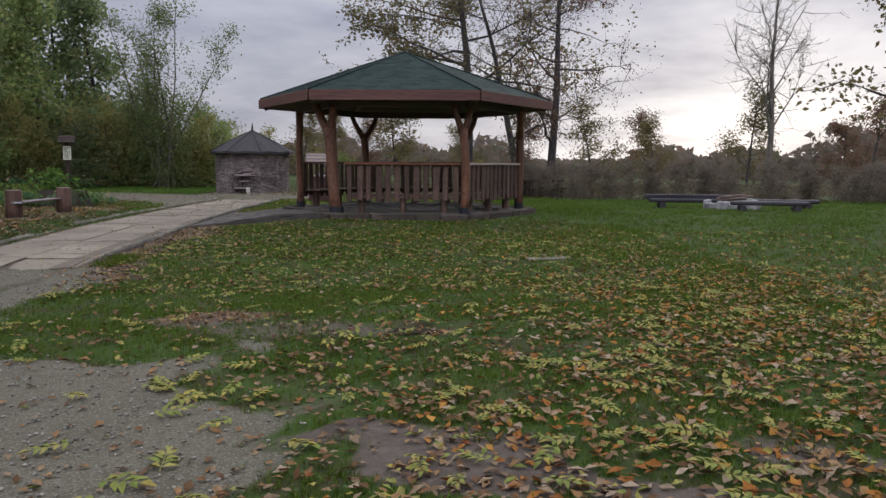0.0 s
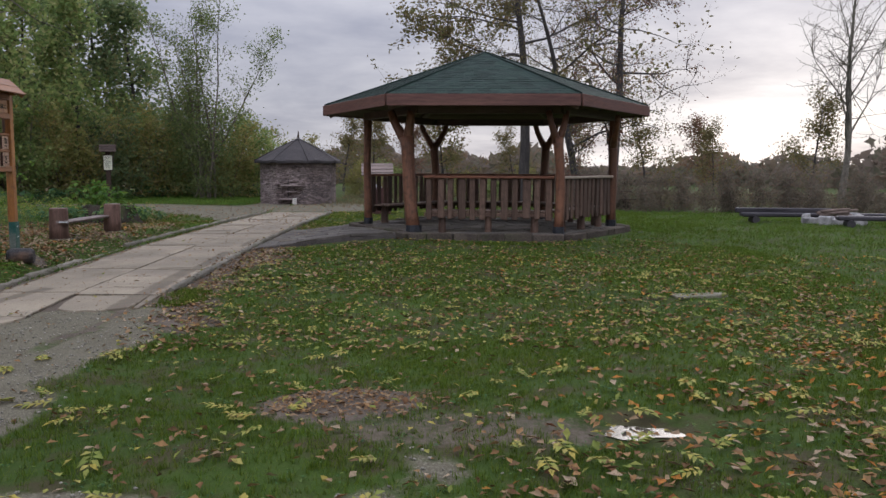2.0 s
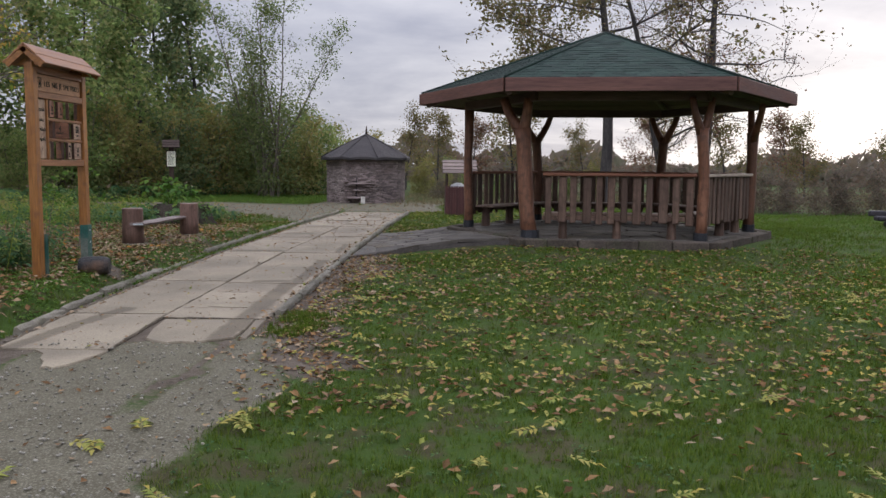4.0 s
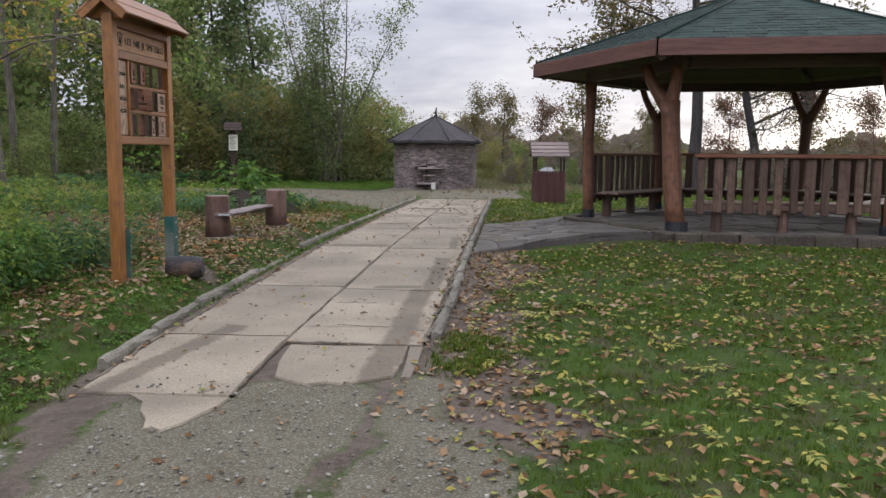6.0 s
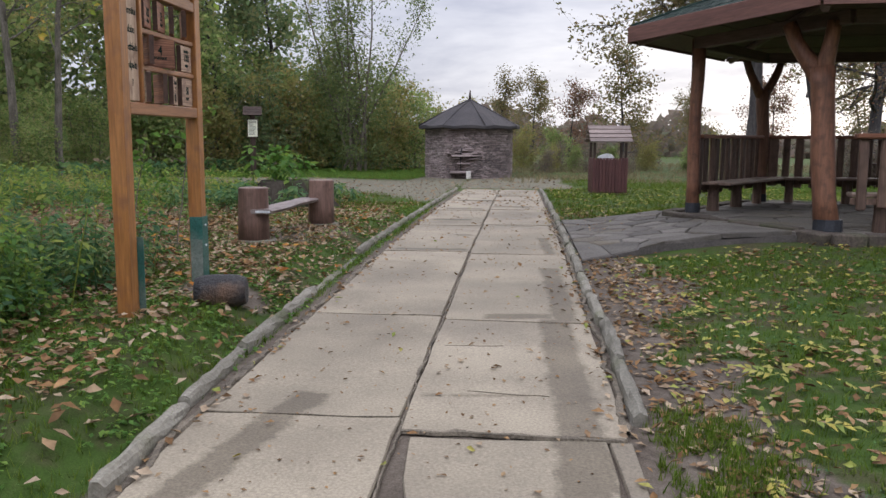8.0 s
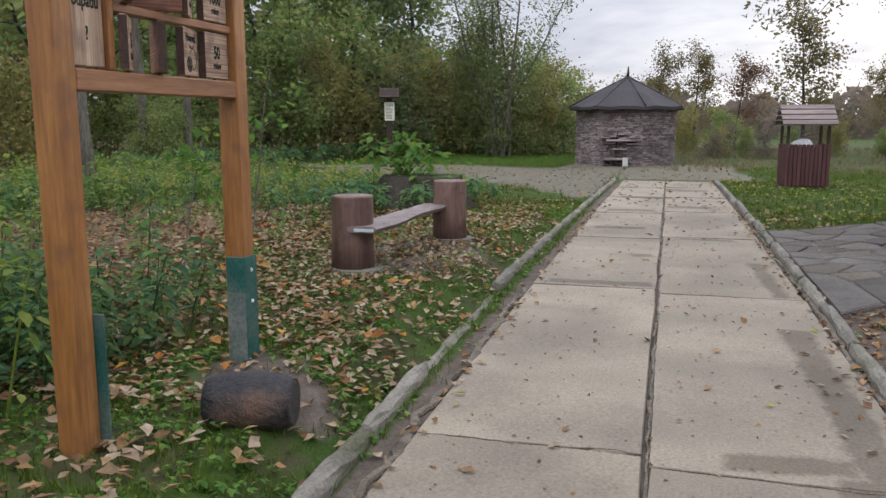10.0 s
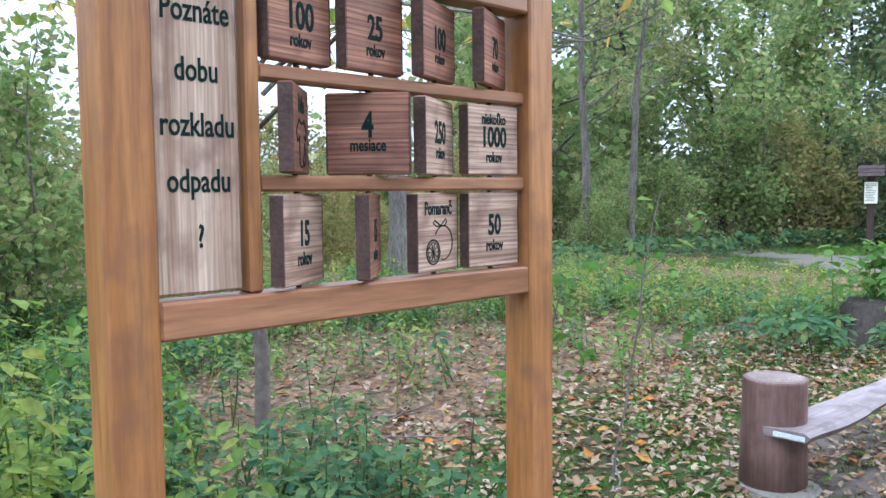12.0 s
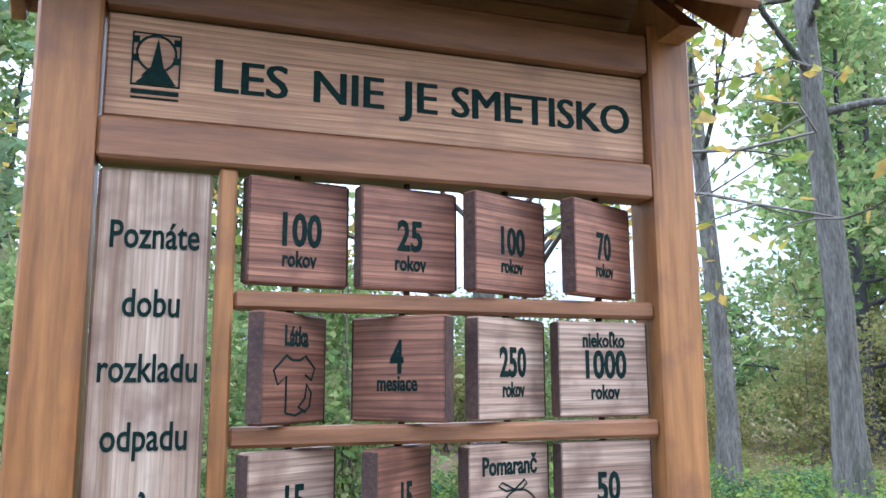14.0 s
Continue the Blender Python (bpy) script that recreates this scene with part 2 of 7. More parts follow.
def wood(name, c1, c2, axis=2, rough=0.6, vary=0.12, dark=None, spec=0.3, grain=1.0, lines=0.3, rings=0.0, ring_dir="Z"):
    """Sawn wood: fine lines along one axis of the part, broad colour bands, a few stains."""
    st = [38.0 * grain] * 3
    st[axis] = 1.6
    m = noisy(name, c1, c2, scale=0.55, rough=rough, bump=0.25, fine=2.6, stretch=tuple(st), vary=vary, fine_amt=lines, spec=spec, dist=0.004)
    if rings:                                  # crisp dark lines of summer wood
        nt = m.node_tree
        hsv = next(n for n in nt.nodes if n.type == "HUE_SAT")
        tco = next(n for n in nt.nodes if n.type == "TEX_COORD")
        info = next(n for n in nt.nodes if n.type == "OBJECT_INFO")
        mp = nt.nodes.new("ShaderNodeMapping")
        sq = [1.0, 1.0, 1.0]
        sq[axis] = 0.10
        mp.inputs["Scale"].default_value = sq
        nt.links.new(tco.outputs["Object"], mp.inputs["Vector"])
        off = nt.nodes.new("ShaderNodeMath")
        off.operation = "MULTIPLY"
        off.inputs[1].default_value = 5.0
        nt.links.new(info.outputs["Random"], off.inputs[0])
        nt.links.new(off.outputs[0], mp.inputs["Location"])
        wv = nt.nodes.new("ShaderNodeTexWave")
        wv.wave_type, wv.bands_direction, wv.wave_profile = "BANDS", ring_dir, "SAW"
        wv.inputs["Scale"].default_value, wv.inputs["Distortion"].default_value = 24.0, 7.0
        wv.inputs["Detail"].default_value, wv.inputs["Detail Scale"].default_value = 3.0, 0.5
        nt.links.new(mp.outputs[0], wv.inputs["Vector"])
        lo = nt.nodes.new("ShaderNodeMapRange")
        for i, v in enumerate((0.45, 1.0, 1.08, 1.08 - rings)):
            lo.inputs[i + 1].default_value = v
        nt.links.new(wv.outputs["Fac"], lo.inputs[0])
        mul = nt.nodes.new("ShaderNodeMath")
        mul.operation = "MULTIPLY"
        nt.links.new(hsv.inputs["Value"].links[0].from_socket, mul.inputs[0])
        nt.links.new(lo.outputs[0], mul.inputs[1])
        nt.links.new(mul.outputs[0], hsv.inputs["Value"])
    if dark:
        nt = m.node_tree
        hsv = next(n for n in nt.nodes if n.type == "HUE_SAT")
        tco = next(n for n in nt.nodes if n.type == "TEX_COORD")
        n = nt.nodes.new("ShaderNodeTexNoise")
        n.inputs["Scale"].default_value, n.inputs["Detail"].default_value = 9.0, 4.0
        nt.links.new(tco.outputs["Object"], n.inputs["Vector"])
        r = nt.nodes.new("ShaderNodeMapRange")
        for i, v in enumerate((0.5, 0.7, 0, 0.75)):
            r.inputs[i + 1].default_value = v
        nt.links.new(n.outputs[0], r.inputs[0])
        x = nt.nodes.new("ShaderNodeMix")
        x.data_type = "RGBA"
        nt.links.new(r.outputs[0], x.inputs[0])
        nt.links.new(hsv.outputs[0], x.inputs[6])
        x.inputs[7].default_value = (*dark, 1)
        nt.links.new(x.outputs[2], nt.nodes["Principled BSDF"].inputs["Base Color"])
    return m


M_GROUND = ground_material()
M_CONC = noisy("weathered_concrete", (0.186, 0.155, 0.112), (0.256, 0.216, 0.158), scale=1.6, rough=0.85, bump=0.35, fine=70, c3=(0.140, 0.116, 0.086), vary=0.10, fine_amt=0.26, dist=0.006)


def stained(m, bands, colour):
    """Worn dark bands with ragged edges: each is (x, y, half width, half length, turn)."""
    nt = m.node_tree
    bsdf = nt.nodes["Principled BSDF"]
    old = bsdf.inputs["Base Color"].links[0].from_socket
    tco = nt.nodes.new("ShaderNodeTexCoord")

    def op(kind, a, b=0.0):
        n = nt.nodes.new("ShaderNodeMath")
        n.operation = kind
        for i, v in enumerate((a, b)):
            if isinstance(v, (int, float)):
                n.inputs[i].default_value = v
            else:
                nt.links.new(v, n.inputs[i])
        return n.outputs[0]

    def noise_of(scale, detail):
        n = nt.nodes.new("ShaderNodeTexNoise")
        n.inputs["Scale"].default_value, n.inputs["Detail"].default_value, n.inputs["Roughness"].default_value = scale, detail, 0.65
        nt.links.new(tco.outputs["Object"], n.inputs["Vector"])
        return n.outputs[0]

    ragged = op("ADD", op("MULTIPLY", op("SUBTRACT", noise_of(5.0, 6.0), 0.5), 0.15), op("MULTIPLY", op("SUBTRACT", noise_of(40.0, 4.0), 0.5), 0.05))
    total_ = None
    for x, y, hx_, hy_, turn in bands:
        mp = nt.nodes.new("ShaderNodeMapping")
        mp.vector_type = "TEXTURE"
        mp.inputs["Location"].default_value = (x, y, 0)
        mp.inputs["Rotation"].default_value = (0, 0, radians(turn))
        nt.links.new(tco.outputs["Object"], mp.inputs["Vector"])
        sx_ = nt.nodes.new("ShaderNodeSeparateXYZ")
        nt.links.new(mp.outputs[0], sx_.inputs[0])
        d = op("MINIMUM", op("SUBTRACT", hx_, op("ABSOLUTE", sx_.outputs[0])), op("SUBTRACT", hy_, op("ABSOLUTE", sx_.outputs[1])))
        total_ = d if total_ is None else op("MAXIMUM", total_, d)
    r = nt.nodes.new("ShaderNodeMapRange")
    for i, v in enumerate((-0.012, 0.03, 0.0, 0.86)):
        r.inputs[i + 1].default_value = v
    nt.links.new(op("ADD", total_, ragged), r.inputs[0])
    dark = nt.nodes.new("ShaderNodeMix")
    dark.data_type, dark.blend_type = "RGBA", "MULTIPLY"
    dark.inputs[0].default_value = 1.0
    nt.links.new(old, dark.inputs[6])
    dark.inputs[7].default_value = (*colour, 1)
    mixer = nt.nodes.new("ShaderNodeMix")
    mixer.data_type = "RGBA"
    nt.links.new(r.outputs[0], mixer.inputs[0])
    nt.links.new(old, mixer.inputs[6])
    nt.links.new(dark.outputs[2], mixer.inputs[7])
    nt.links.new(mixer.outputs[2], bsdf.inputs["Base Color"])


stained(M_CONC, [(0.80, 0.9, 0.12, 1.45, 1), (0.84, 3.4, 0.10, 1.15, 1), (0.52, 2.40, 0.26, 0.09, 3), (-0.74, -0.40, 0.10, 0.95, -12), (0.79, -0.5, 0.12, 0.5, 0), (-0.5, 5.78, 0.42, 0.10, 2),
                 (-0.55, 9.5, 0.32, 0.12, 0), (-0.5, 11.7, 0.35, 0.18, 4), (0.45, 8.6, 0.30, 0.08, -4), (0.35, 12.4, 0.35, 0.2, 0),
                 (-0.4, 14.2, 0.4, 0.25, 0), (0.84, 6.3, 0.07, 0.8, 2), (0.3, 0.55, 0.28, 0.02, 6), (-0.2, 7.3, 0.12, 0.1, 20), (0.4, 16.2, 0.4, 0.3, 0)], (0.50, 0.48, 0.46))
M_KERB = noisy("mossy_kerb_concrete", (0.135, 0.122, 0.095), (0.205, 0.188, 0.152), scale=3, rough=0.9, bump=0.6, fine=45, c3=(0.085, 0.088, 0.045), vary=0.2, fine_amt=0.3)
M_FLAG = noisy("grey_flagstone", (0.072, 0.064, 0.056), (0.125, 0.112, 0.098), scale=2.4, rough=0.85, bump=0.5, fine=30, c3=(0.085, 0.07, 0.05), vary=0.25, fine_amt=0.25, spec=0.2)
M_EDGESTONE = noisy("brown_edge_stone", (0.050, 0.040, 0.032), (0.086, 0.070, 0.056), scale=3, rough=0.9, bump=0.6, fine=30, c3=(0.05, 0.055, 0.028), vary=0.25, spec=0.2)
M_STONE = noisy("hut_stone", (0.185, 0.143, 0.134), (0.295, 0.240, 0.225), scale=1.2, rough=0.88, bump=0.6, fine=26, c3=(0.13, 0.105, 0.10), island=0.35, fine_amt=0.3)
M_MORTAR = noisy("dark_mortar", (0.06, 0.052, 0.047), (0.10, 0.088, 0.08), scale=3, rough=0.95, fine=50)
M_PALE_STONE = noisy("pale_stone", (0.42, 0.40, 0.36), (0.55, 0.52, 0.47), scale=5, rough=0.85, fine=50)
M_FELT = noisy("dark_roofing_felt", (0.034, 0.030, 0.031), (0.056, 0.049, 0.049), scale=1.4, rough=0.85, bump=0.4, fine=70, fine_amt=0.25)
M_SHINGLE = noisy("green_bitumen_shingle", (0.012, 0.025, 0.021), (0.021, 0.036, 0.029), scale=1.5, rough=0.85, bump=0.5, fine=120, vary=0.3, island=0.35, fine_amt=0.35, dist=0.006, spec=0.15)
M_FASCIA = wood("red_brown_fascia", (0.092, 0.042, 0.034), (0.130, 0.062, 0.048), axis=0, vary=0.12, grain=0.5)
M_SOFFIT = wood("dark_soffit_boards", (0.085, 0.056, 0.047), (0.125, 0.083, 0.068), axis=0, vary=0.1, grain=0.4)
M_POST = wood("stained_trunk", (0.125, 0.056, 0.034), (0.185, 0.086, 0.050), axis=2, vary=0.3, dark=(0.075, 0.036, 0.024), grain=0.35, rough=0.5)
M_RAIL = wood("stained_rail", (0.15, 0.060, 0.035), (0.21, 0.090, 0.052), axis=0, vary=0.15, grain=0.6)
M_RAIL_PALE = wood("bleached_rail", (0.28, 0.22, 0.17), (0.37, 0.30, 0.24), axis=0, vary=0.1, grain=0.6)
M_BOARD = wood("weathered_board", (0.078, 0.046, 0.033), (0.125, 0.078, 0.057), axis=2, vary=0.3, dark=(0.06, 0.035, 0.025), grain=0.6)
M_SEAT = wood("weathered_seat", (0.13, 0.085, 0.065), (0.20, 0.14, 0.11), axis=0, vary=0.2, grain=0.6)
M_SHOE = noisy("dark_metal_shoe", (0.018, 0.020, 0.025), (0.036, 0.038, 0.044), scale=6, rough=0.55, metal=0.4, fine=60)
M_SIGN = wood("orange_glazed_timber", (0.205, 0.082, 0.023), (0.300, 0.134, 0.042), axis=2, rough=0.42, vary=0.08, spec=0.4, dark=(0.175, 0.076, 0.036), grain=0.55)
M_SIGN_H = wood("brown_glazed_timber", (0.195, 0.084, 0.036), (0.280, 0.132, 0.060), axis=1, rough=0.45, vary=0.08, spec=0.4, grain=0.55)
M_HEADER = wood("honey_larch_board", (0.33, 0.170, 0.084), (0.48, 0.275, 0.148), axis=1, rough=0.55, vary=0.05, dark=(0.24, 0.125, 0.075), grain=1.7, lines=0.33, rings=0.4, ring_dir="Z")
M_TILE = wood("reddish_larch_tile", (0.145, 0.058, 0.033), (0.285, 0.133, 0.078), axis=1, rough=0.6, vary=0.22, dark=(0.075, 0.030, 0.022), grain=1.8, lines=0.5, rings=0.5, ring_dir="Z")
M_TILE_PALE = wood("greyed_larch_tile", (0.24, 0.146, 0.096), (0.43, 0.30, 0.212), axis=1, rough=0.65, vary=0.12, dark=(0.12, 0.062, 0.044), grain=1.8, lines=0.46, rings=0.45, ring_dir="Z")
M_TEXTBOARD = wood("greyed_larch_board", (0.265, 0.168, 0.107), (0.47, 0.35, 0.25), axis=2, rough=0.65, vary=0.05, dark=(0.165, 0.095, 0.066), grain=1.7, lines=0.32, rings=0.2, ring_dir="Y")
M_EDGE = noisy("charred_edge", (0.045, 0.026, 0.02), (0.09, 0.05, 0.036), scale=12, fine=90, rough=0.75)
M_INK = noisy("dark_green_paint", (0.005, 0.014, 0.012), (0.009, 0.023, 0.018), scale=20, fine=90, rough=0.75, bump=0.1, spec=0.08)
M_GREEN = noisy("green_painted_steel", (0.016, 0.075, 0.062), (0.03, 0.105, 0.085), scale=5, fine=70, rough=0.5, c3=(0.10, 0.12, 0.10), bump=0.15)
M_JOINT = noisy("joint_soil", (0.105, 0.086, 0.062), (0.170, 0.140, 0.104), scale=9, rough=0.95, bump=0.8, fine=80, fine_amt=0.45, c3=(0.045, 0.036, 0.026))
M_GALV = noisy("worn_green_steel", (0.075, 0.105, 0.088), (0.135, 0.15, 0.13), scale=7, fine=60, rough=0.55, c3=(0.035, 0.11, 0.085), bump=0.2)
M_LOG = wood("maroon_painted_log", (0.098, 0.055, 0.042), (0.150, 0.090, 0.070), axis=2, rough=0.6, vary=0.12, dark=(0.055, 0.028, 0.022), grain=0.35)
M_LOG_TOP = noisy("sawn_log_end", (0.12, 0.085, 0.07), (0.20, 0.15, 0.12), scale=6, fine=60, rough=0.8)
M_PLANK = wood("greyed_bench_plank", (0.14, 0.11, 0.10), (0.215, 0.175, 0.16), axis=1, rough=0.55, vary=0.1, dark=(0.09, 0.06, 0.05), grain=0.5)
M_TAG = noisy("worn_label", (0.42, 0.45, 0.46), (0.6, 0.62, 0.62), scale=30, fine=120, rough=0.5)
M_CHAR = noisy("charred_log", (0.016, 0.015, 0.016), (0.035, 0.032, 0.032), scale=7, fine=40, rough=0.62, bump=0.9, c3=(0.145, 0.082, 0.05))
M_BIN = wood("maroon_slats", (0.056, 0.022, 0.021), (0.085, 0.035, 0.031), axis=2, vary=0.15, grain=0.5)
M_BIN_ROOF = wood("greyed_roof_slats", (0.14, 0.105, 0.093), (0.22, 0.17, 0.15), axis=0, vary=0.15, grain=0.5)
M_BAG = noisy("white_plastic_bag", (0.42, 0.42, 0.43), (0.52, 0.52, 0.52), scale=8, fine=30, rough=0.4)
M_DARKWOOD = wood("dark_brown_timber", (0.034, 0.023, 0.018), (0.058, 0.040, 0.032), axis=2, vary=0.15, grain=0.5, spec=0.12)
M_NOTICE = noisy("pale_notice", (0.60, 0.60, 0.46), (0.70, 0.70, 0.56), scale=6, fine=60, rough=0.5, bump=0.0, fine_amt=0.08)
M_PRINT = noisy("dark_print", (0.06, 0.06, 0.055), (0.10, 0.10, 0.09), scale=30, fine=90, bump=0.0)
M_BLACKWOOD = wood("black_tarred_log", (0.022, 0.020, 0.024), (0.045, 0.040, 0.045), axis=0, vary=0.2, grain=0.4)
M_ASHSTONE = noisy("fire_ring_stone", (0.17, 0.165, 0.165), (0.32, 0.31, 0.30), scale=4, fine=40, vary=0.3, rough=0.9)
M_PEBBLE = noisy("pale_pebble", (0.20, 0.185, 0.15), (0.36, 0.335, 0.28), scale=9, fine=40, vary=0.3, rough=0.9, island=0.4)
M_BARK = noisy("grey_bark", (0.11, 0.095, 0.075), (0.19, 0.17, 0.14), scale=2.0, rough=0.95, bump=1.0, fine=9, stretch=(5, 5, 0.9), c3=(0.075, 0.082, 0.045), fine_amt=0.5, dist=0.05)
M_BARK_DARK = noisy("dark_bark", (0.040, 0.036, 0.036), (0.075, 0.066, 0.062), scale=2.0, rough=0.95, bump=0.8, fine=9, stretch=(5, 5, 0.9), fine_amt=0.4, dist=0.04)
M_TWIG = noisy("brown_twigs", (0.095, 0.078, 0.06), (0.15, 0.125, 0.10), scale=2.0, rough=0.9, bump=0.2, fine=20)
M_STUMP = noisy("mossy_stump", (0.034, 0.028, 0.022), (0.06, 0.05, 0.04), scale=3, rough=0.95, bump=0.9, fine=14, stretch=(3, 3, 0.7), c3=(0.06, 0.085, 0.025), spec=0.08)

M_LF_FOREST = leafy("forest_leaves", [(0.07, 0.10, 0.036), (0.09, 0.13, 0.042), (0.115, 0.155, 0.05), (0.15, 0.172, 0.058), (0.17, 0.16, 0.075)], trans=0.66, gain=1.85)
M_LF_DARK = leafy("shade_leaves", [(0.055, 0.082, 0.04), (0.078, 0.108, 0.048), (0.10, 0.128, 0.056), (0.145, 0.138, 0.064)], trans=0.66, gain=1.95)
M_LF_WILLOW = leafy("willow_leaves", [(0.09, 0.125, 0.05), (0.12, 0.16, 0.06), (0.145, 0.19, 0.07), (0.19, 0.205, 0.075)], trans=0.6, gain=1.15)
M_LF_OLIVE = leafy("olive_leaves", [(0.095, 0.105, 0.035), (0.125, 0.13, 0.042), (0.165, 0.15, 0.052), (0.185, 0.135, 0.055)], trans=0.62, gain=1.75)
M_LF_OAK = leafy("browning_oak_leaves", [(0.085, 0.085, 0.040), (0.12, 0.105, 0.046), (0.16, 0.11, 0.055), (0.105, 0.118, 0.042)], trans=0.6, gain=1.35)
M_LF_RUSSET = leafy("russet_leaves", [(0.10, 0.055, 0.04), (0.15, 0.075, 0.05), (0.085, 0.06, 0.04), (0.12, 0.10, 0.05)], trans=0.6, gain=1.5)
M_LF_HEDGE = leafy("grey_brown_hedge", [(0.115, 0.092, 0.075), (0.145, 0.115, 0.092), (0.10, 0.10, 0.068), (0.165, 0.115, 0.082)], trans=0.6, gain=1.3)
M_LF_YELLOW = leafy("yellowing_leaves", [(0.14, 0.22, 0.035), (0.22, 0.27, 0.045), (0.42, 0.34, 0.06), (0.5, 0.30, 0.07), (0.10, 0.19, 0.06)], trans=0.45)
M_LF_HERB = leafy("herb_leaves", [(0.044, 0.105, 0.046), (0.066, 0.138, 0.054), (0.094, 0.168, 0.056), (0.165, 0.205, 0.060)])
M_LF_FERN = leafy("bright_herb_leaves", [(0.062, 0.14, 0.028), (0.100, 0.195, 0.036), (0.175, 0.25, 0.045)])
M_LF_WEED = leafy("yellow_green_weeds", [(0.12, 0.19, 0.036), (0.16, 0.235, 0.042), (0.21, 0.27, 0.05), (0.27, 0.28, 0.06)], trans=0.55)
M_GRASS = leafy("grass_blades", [(0.045, 0.082, 0.009), (0.068, 0.114, 0.012), (0.090, 0.138, 0.016), (0.130, 0.148, 0.032)], trans=0.3, spec=0.06)
M_DRYGRASS = leafy("dry_grass", [(0.16, 0.13, 0.07), (0.22, 0.18, 0.10), (0.13, 0.13, 0.06)], trans=0.3)
M_FALL_BROWN = leafy("fallen_brown_leaves", [(0.085, 0.050, 0.026), (0.160, 0.088, 0.042), (0.260, 0.150, 0.068), (0.240, 0.172, 0.105), (0.115, 0.060, 0.031)], trans=0.1, rough=0.8, spec=0.05)
M_FALL_ORANGE = leafy("fallen_orange_leaves", [(0.20, 0.078, 0.024), (0.30, 0.120, 0.030), (0.35, 0.185, 0.042), (0.20, 0.062, 0.026)], trans=0.1, rough=0.8, spec=0.05)
M_FALL_GREEN = leafy("fallen_ash_leaflets", [(0.13, 0.165, 0.040), (0.195, 0.210, 0.053), (0.250, 0.225, 0.068), (0.30, 0.245, 0.055)], trans=0.1, rough=0.75, spec=0.06)
M_FALL_PALE = leafy("fallen_pale_leaves", [(0.27, 0.205, 0.135), (0.33, 0.255, 0.175), (0.21, 0.145, 0.092)], trans=0.1, rough=0.8, spec=0.05)


def water_material():
    m = bpy.data.materials.new("puddle_water")
    m.use_nodes = True
    b = m.node_tree.nodes["Principled BSDF"]
    b.inputs["Base Color"].default_value = (0.05, 0.045, 0.036, 1)
    b.inputs["Roughness"].default_value = 0.10
    b.inputs["IOR"].default_value = 1.33
    return m


M_WATER = water_material()

# ---- building helpers ----


def mesh_from(name, v, f):
    """A mesh from arrays of points and equal-sided faces."""
    v, f = np.asarray(v, dtype=np.float32), np.asarray(f, dtype=np.int32)
    me = bpy.data.meshes.new(name)
    me.vertices.add(len(v))
    me.vertices.foreach_set("co", v.ravel())
    me.loops.add(f.size)
    me.loops.foreach_set("vertex_index", f.ravel())
    me.polygons.add(len(f))
    me.polygons.foreach_set("loop_start", np.arange(0, f.size, f.shape[1], dtype=np.int32))
    me.update(calc_edges=True)
    return me


def put_mesh(name, me, material, parent=None, label="", m=None):
    if material and not me.materials:
        me.materials.append(material)
    ob = new(name, me)
    if parent:
        ob.parent = parent
    if m is not None:
        ob.matrix_basis = m
    if label:
        ob["label"] = label
    return ob


def part(name, bm, material, parent=None, label="", m=None, smooth=False):
    me = bpy.data.meshes.new(name)
    bm.normal_update()
    bm.to_mesh(me)
    bm.free()
    if smooth:
        for p in me.polygons:
            p.use_smooth = True
    return put_mesh(name, me, material, parent, label, m)


def thing(name, m, label, category, group="", kind=""):
    ob = new(name)
    ob.empty_display_size = 0.1
    ob.matrix_basis = m
    return tagged(ob, label, category, group, kind)


def box(x0, y0, z0, x1, y1, z1, bevel=0.004, bm=None, jit=0.0, rng=None):
    """A bevelled block between two corners; jit: how far its corners stray."""
    b = bmesh.new()
    bmesh.ops.create_cube(b, size=1.0)
    for v in b.verts:
        v.co = Vector(((x0 + x1) / 2 + v.co.x * (x1 - x0), (y0 + y1) / 2 + v.co.y * (y1 - y0), (z0 + z1) / 2 + v.co.z * (z1 - z0)))
        if jit:
            v.co += Vector([(rng or random).uniform(-jit, jit) for _ in range(3)])
    if bevel:
        bmesh.ops.bevel(b, geom=list(b.edges), offset=bevel, segments=1, affect="EDGES")
    if bm is None:
        return b
    me = bpy.data.meshes.new("tmp")
    b.to_mesh(me)
    b.free()
    bm.from_mesh(me)
    bpy.data.meshes.remove(me)
    return bm


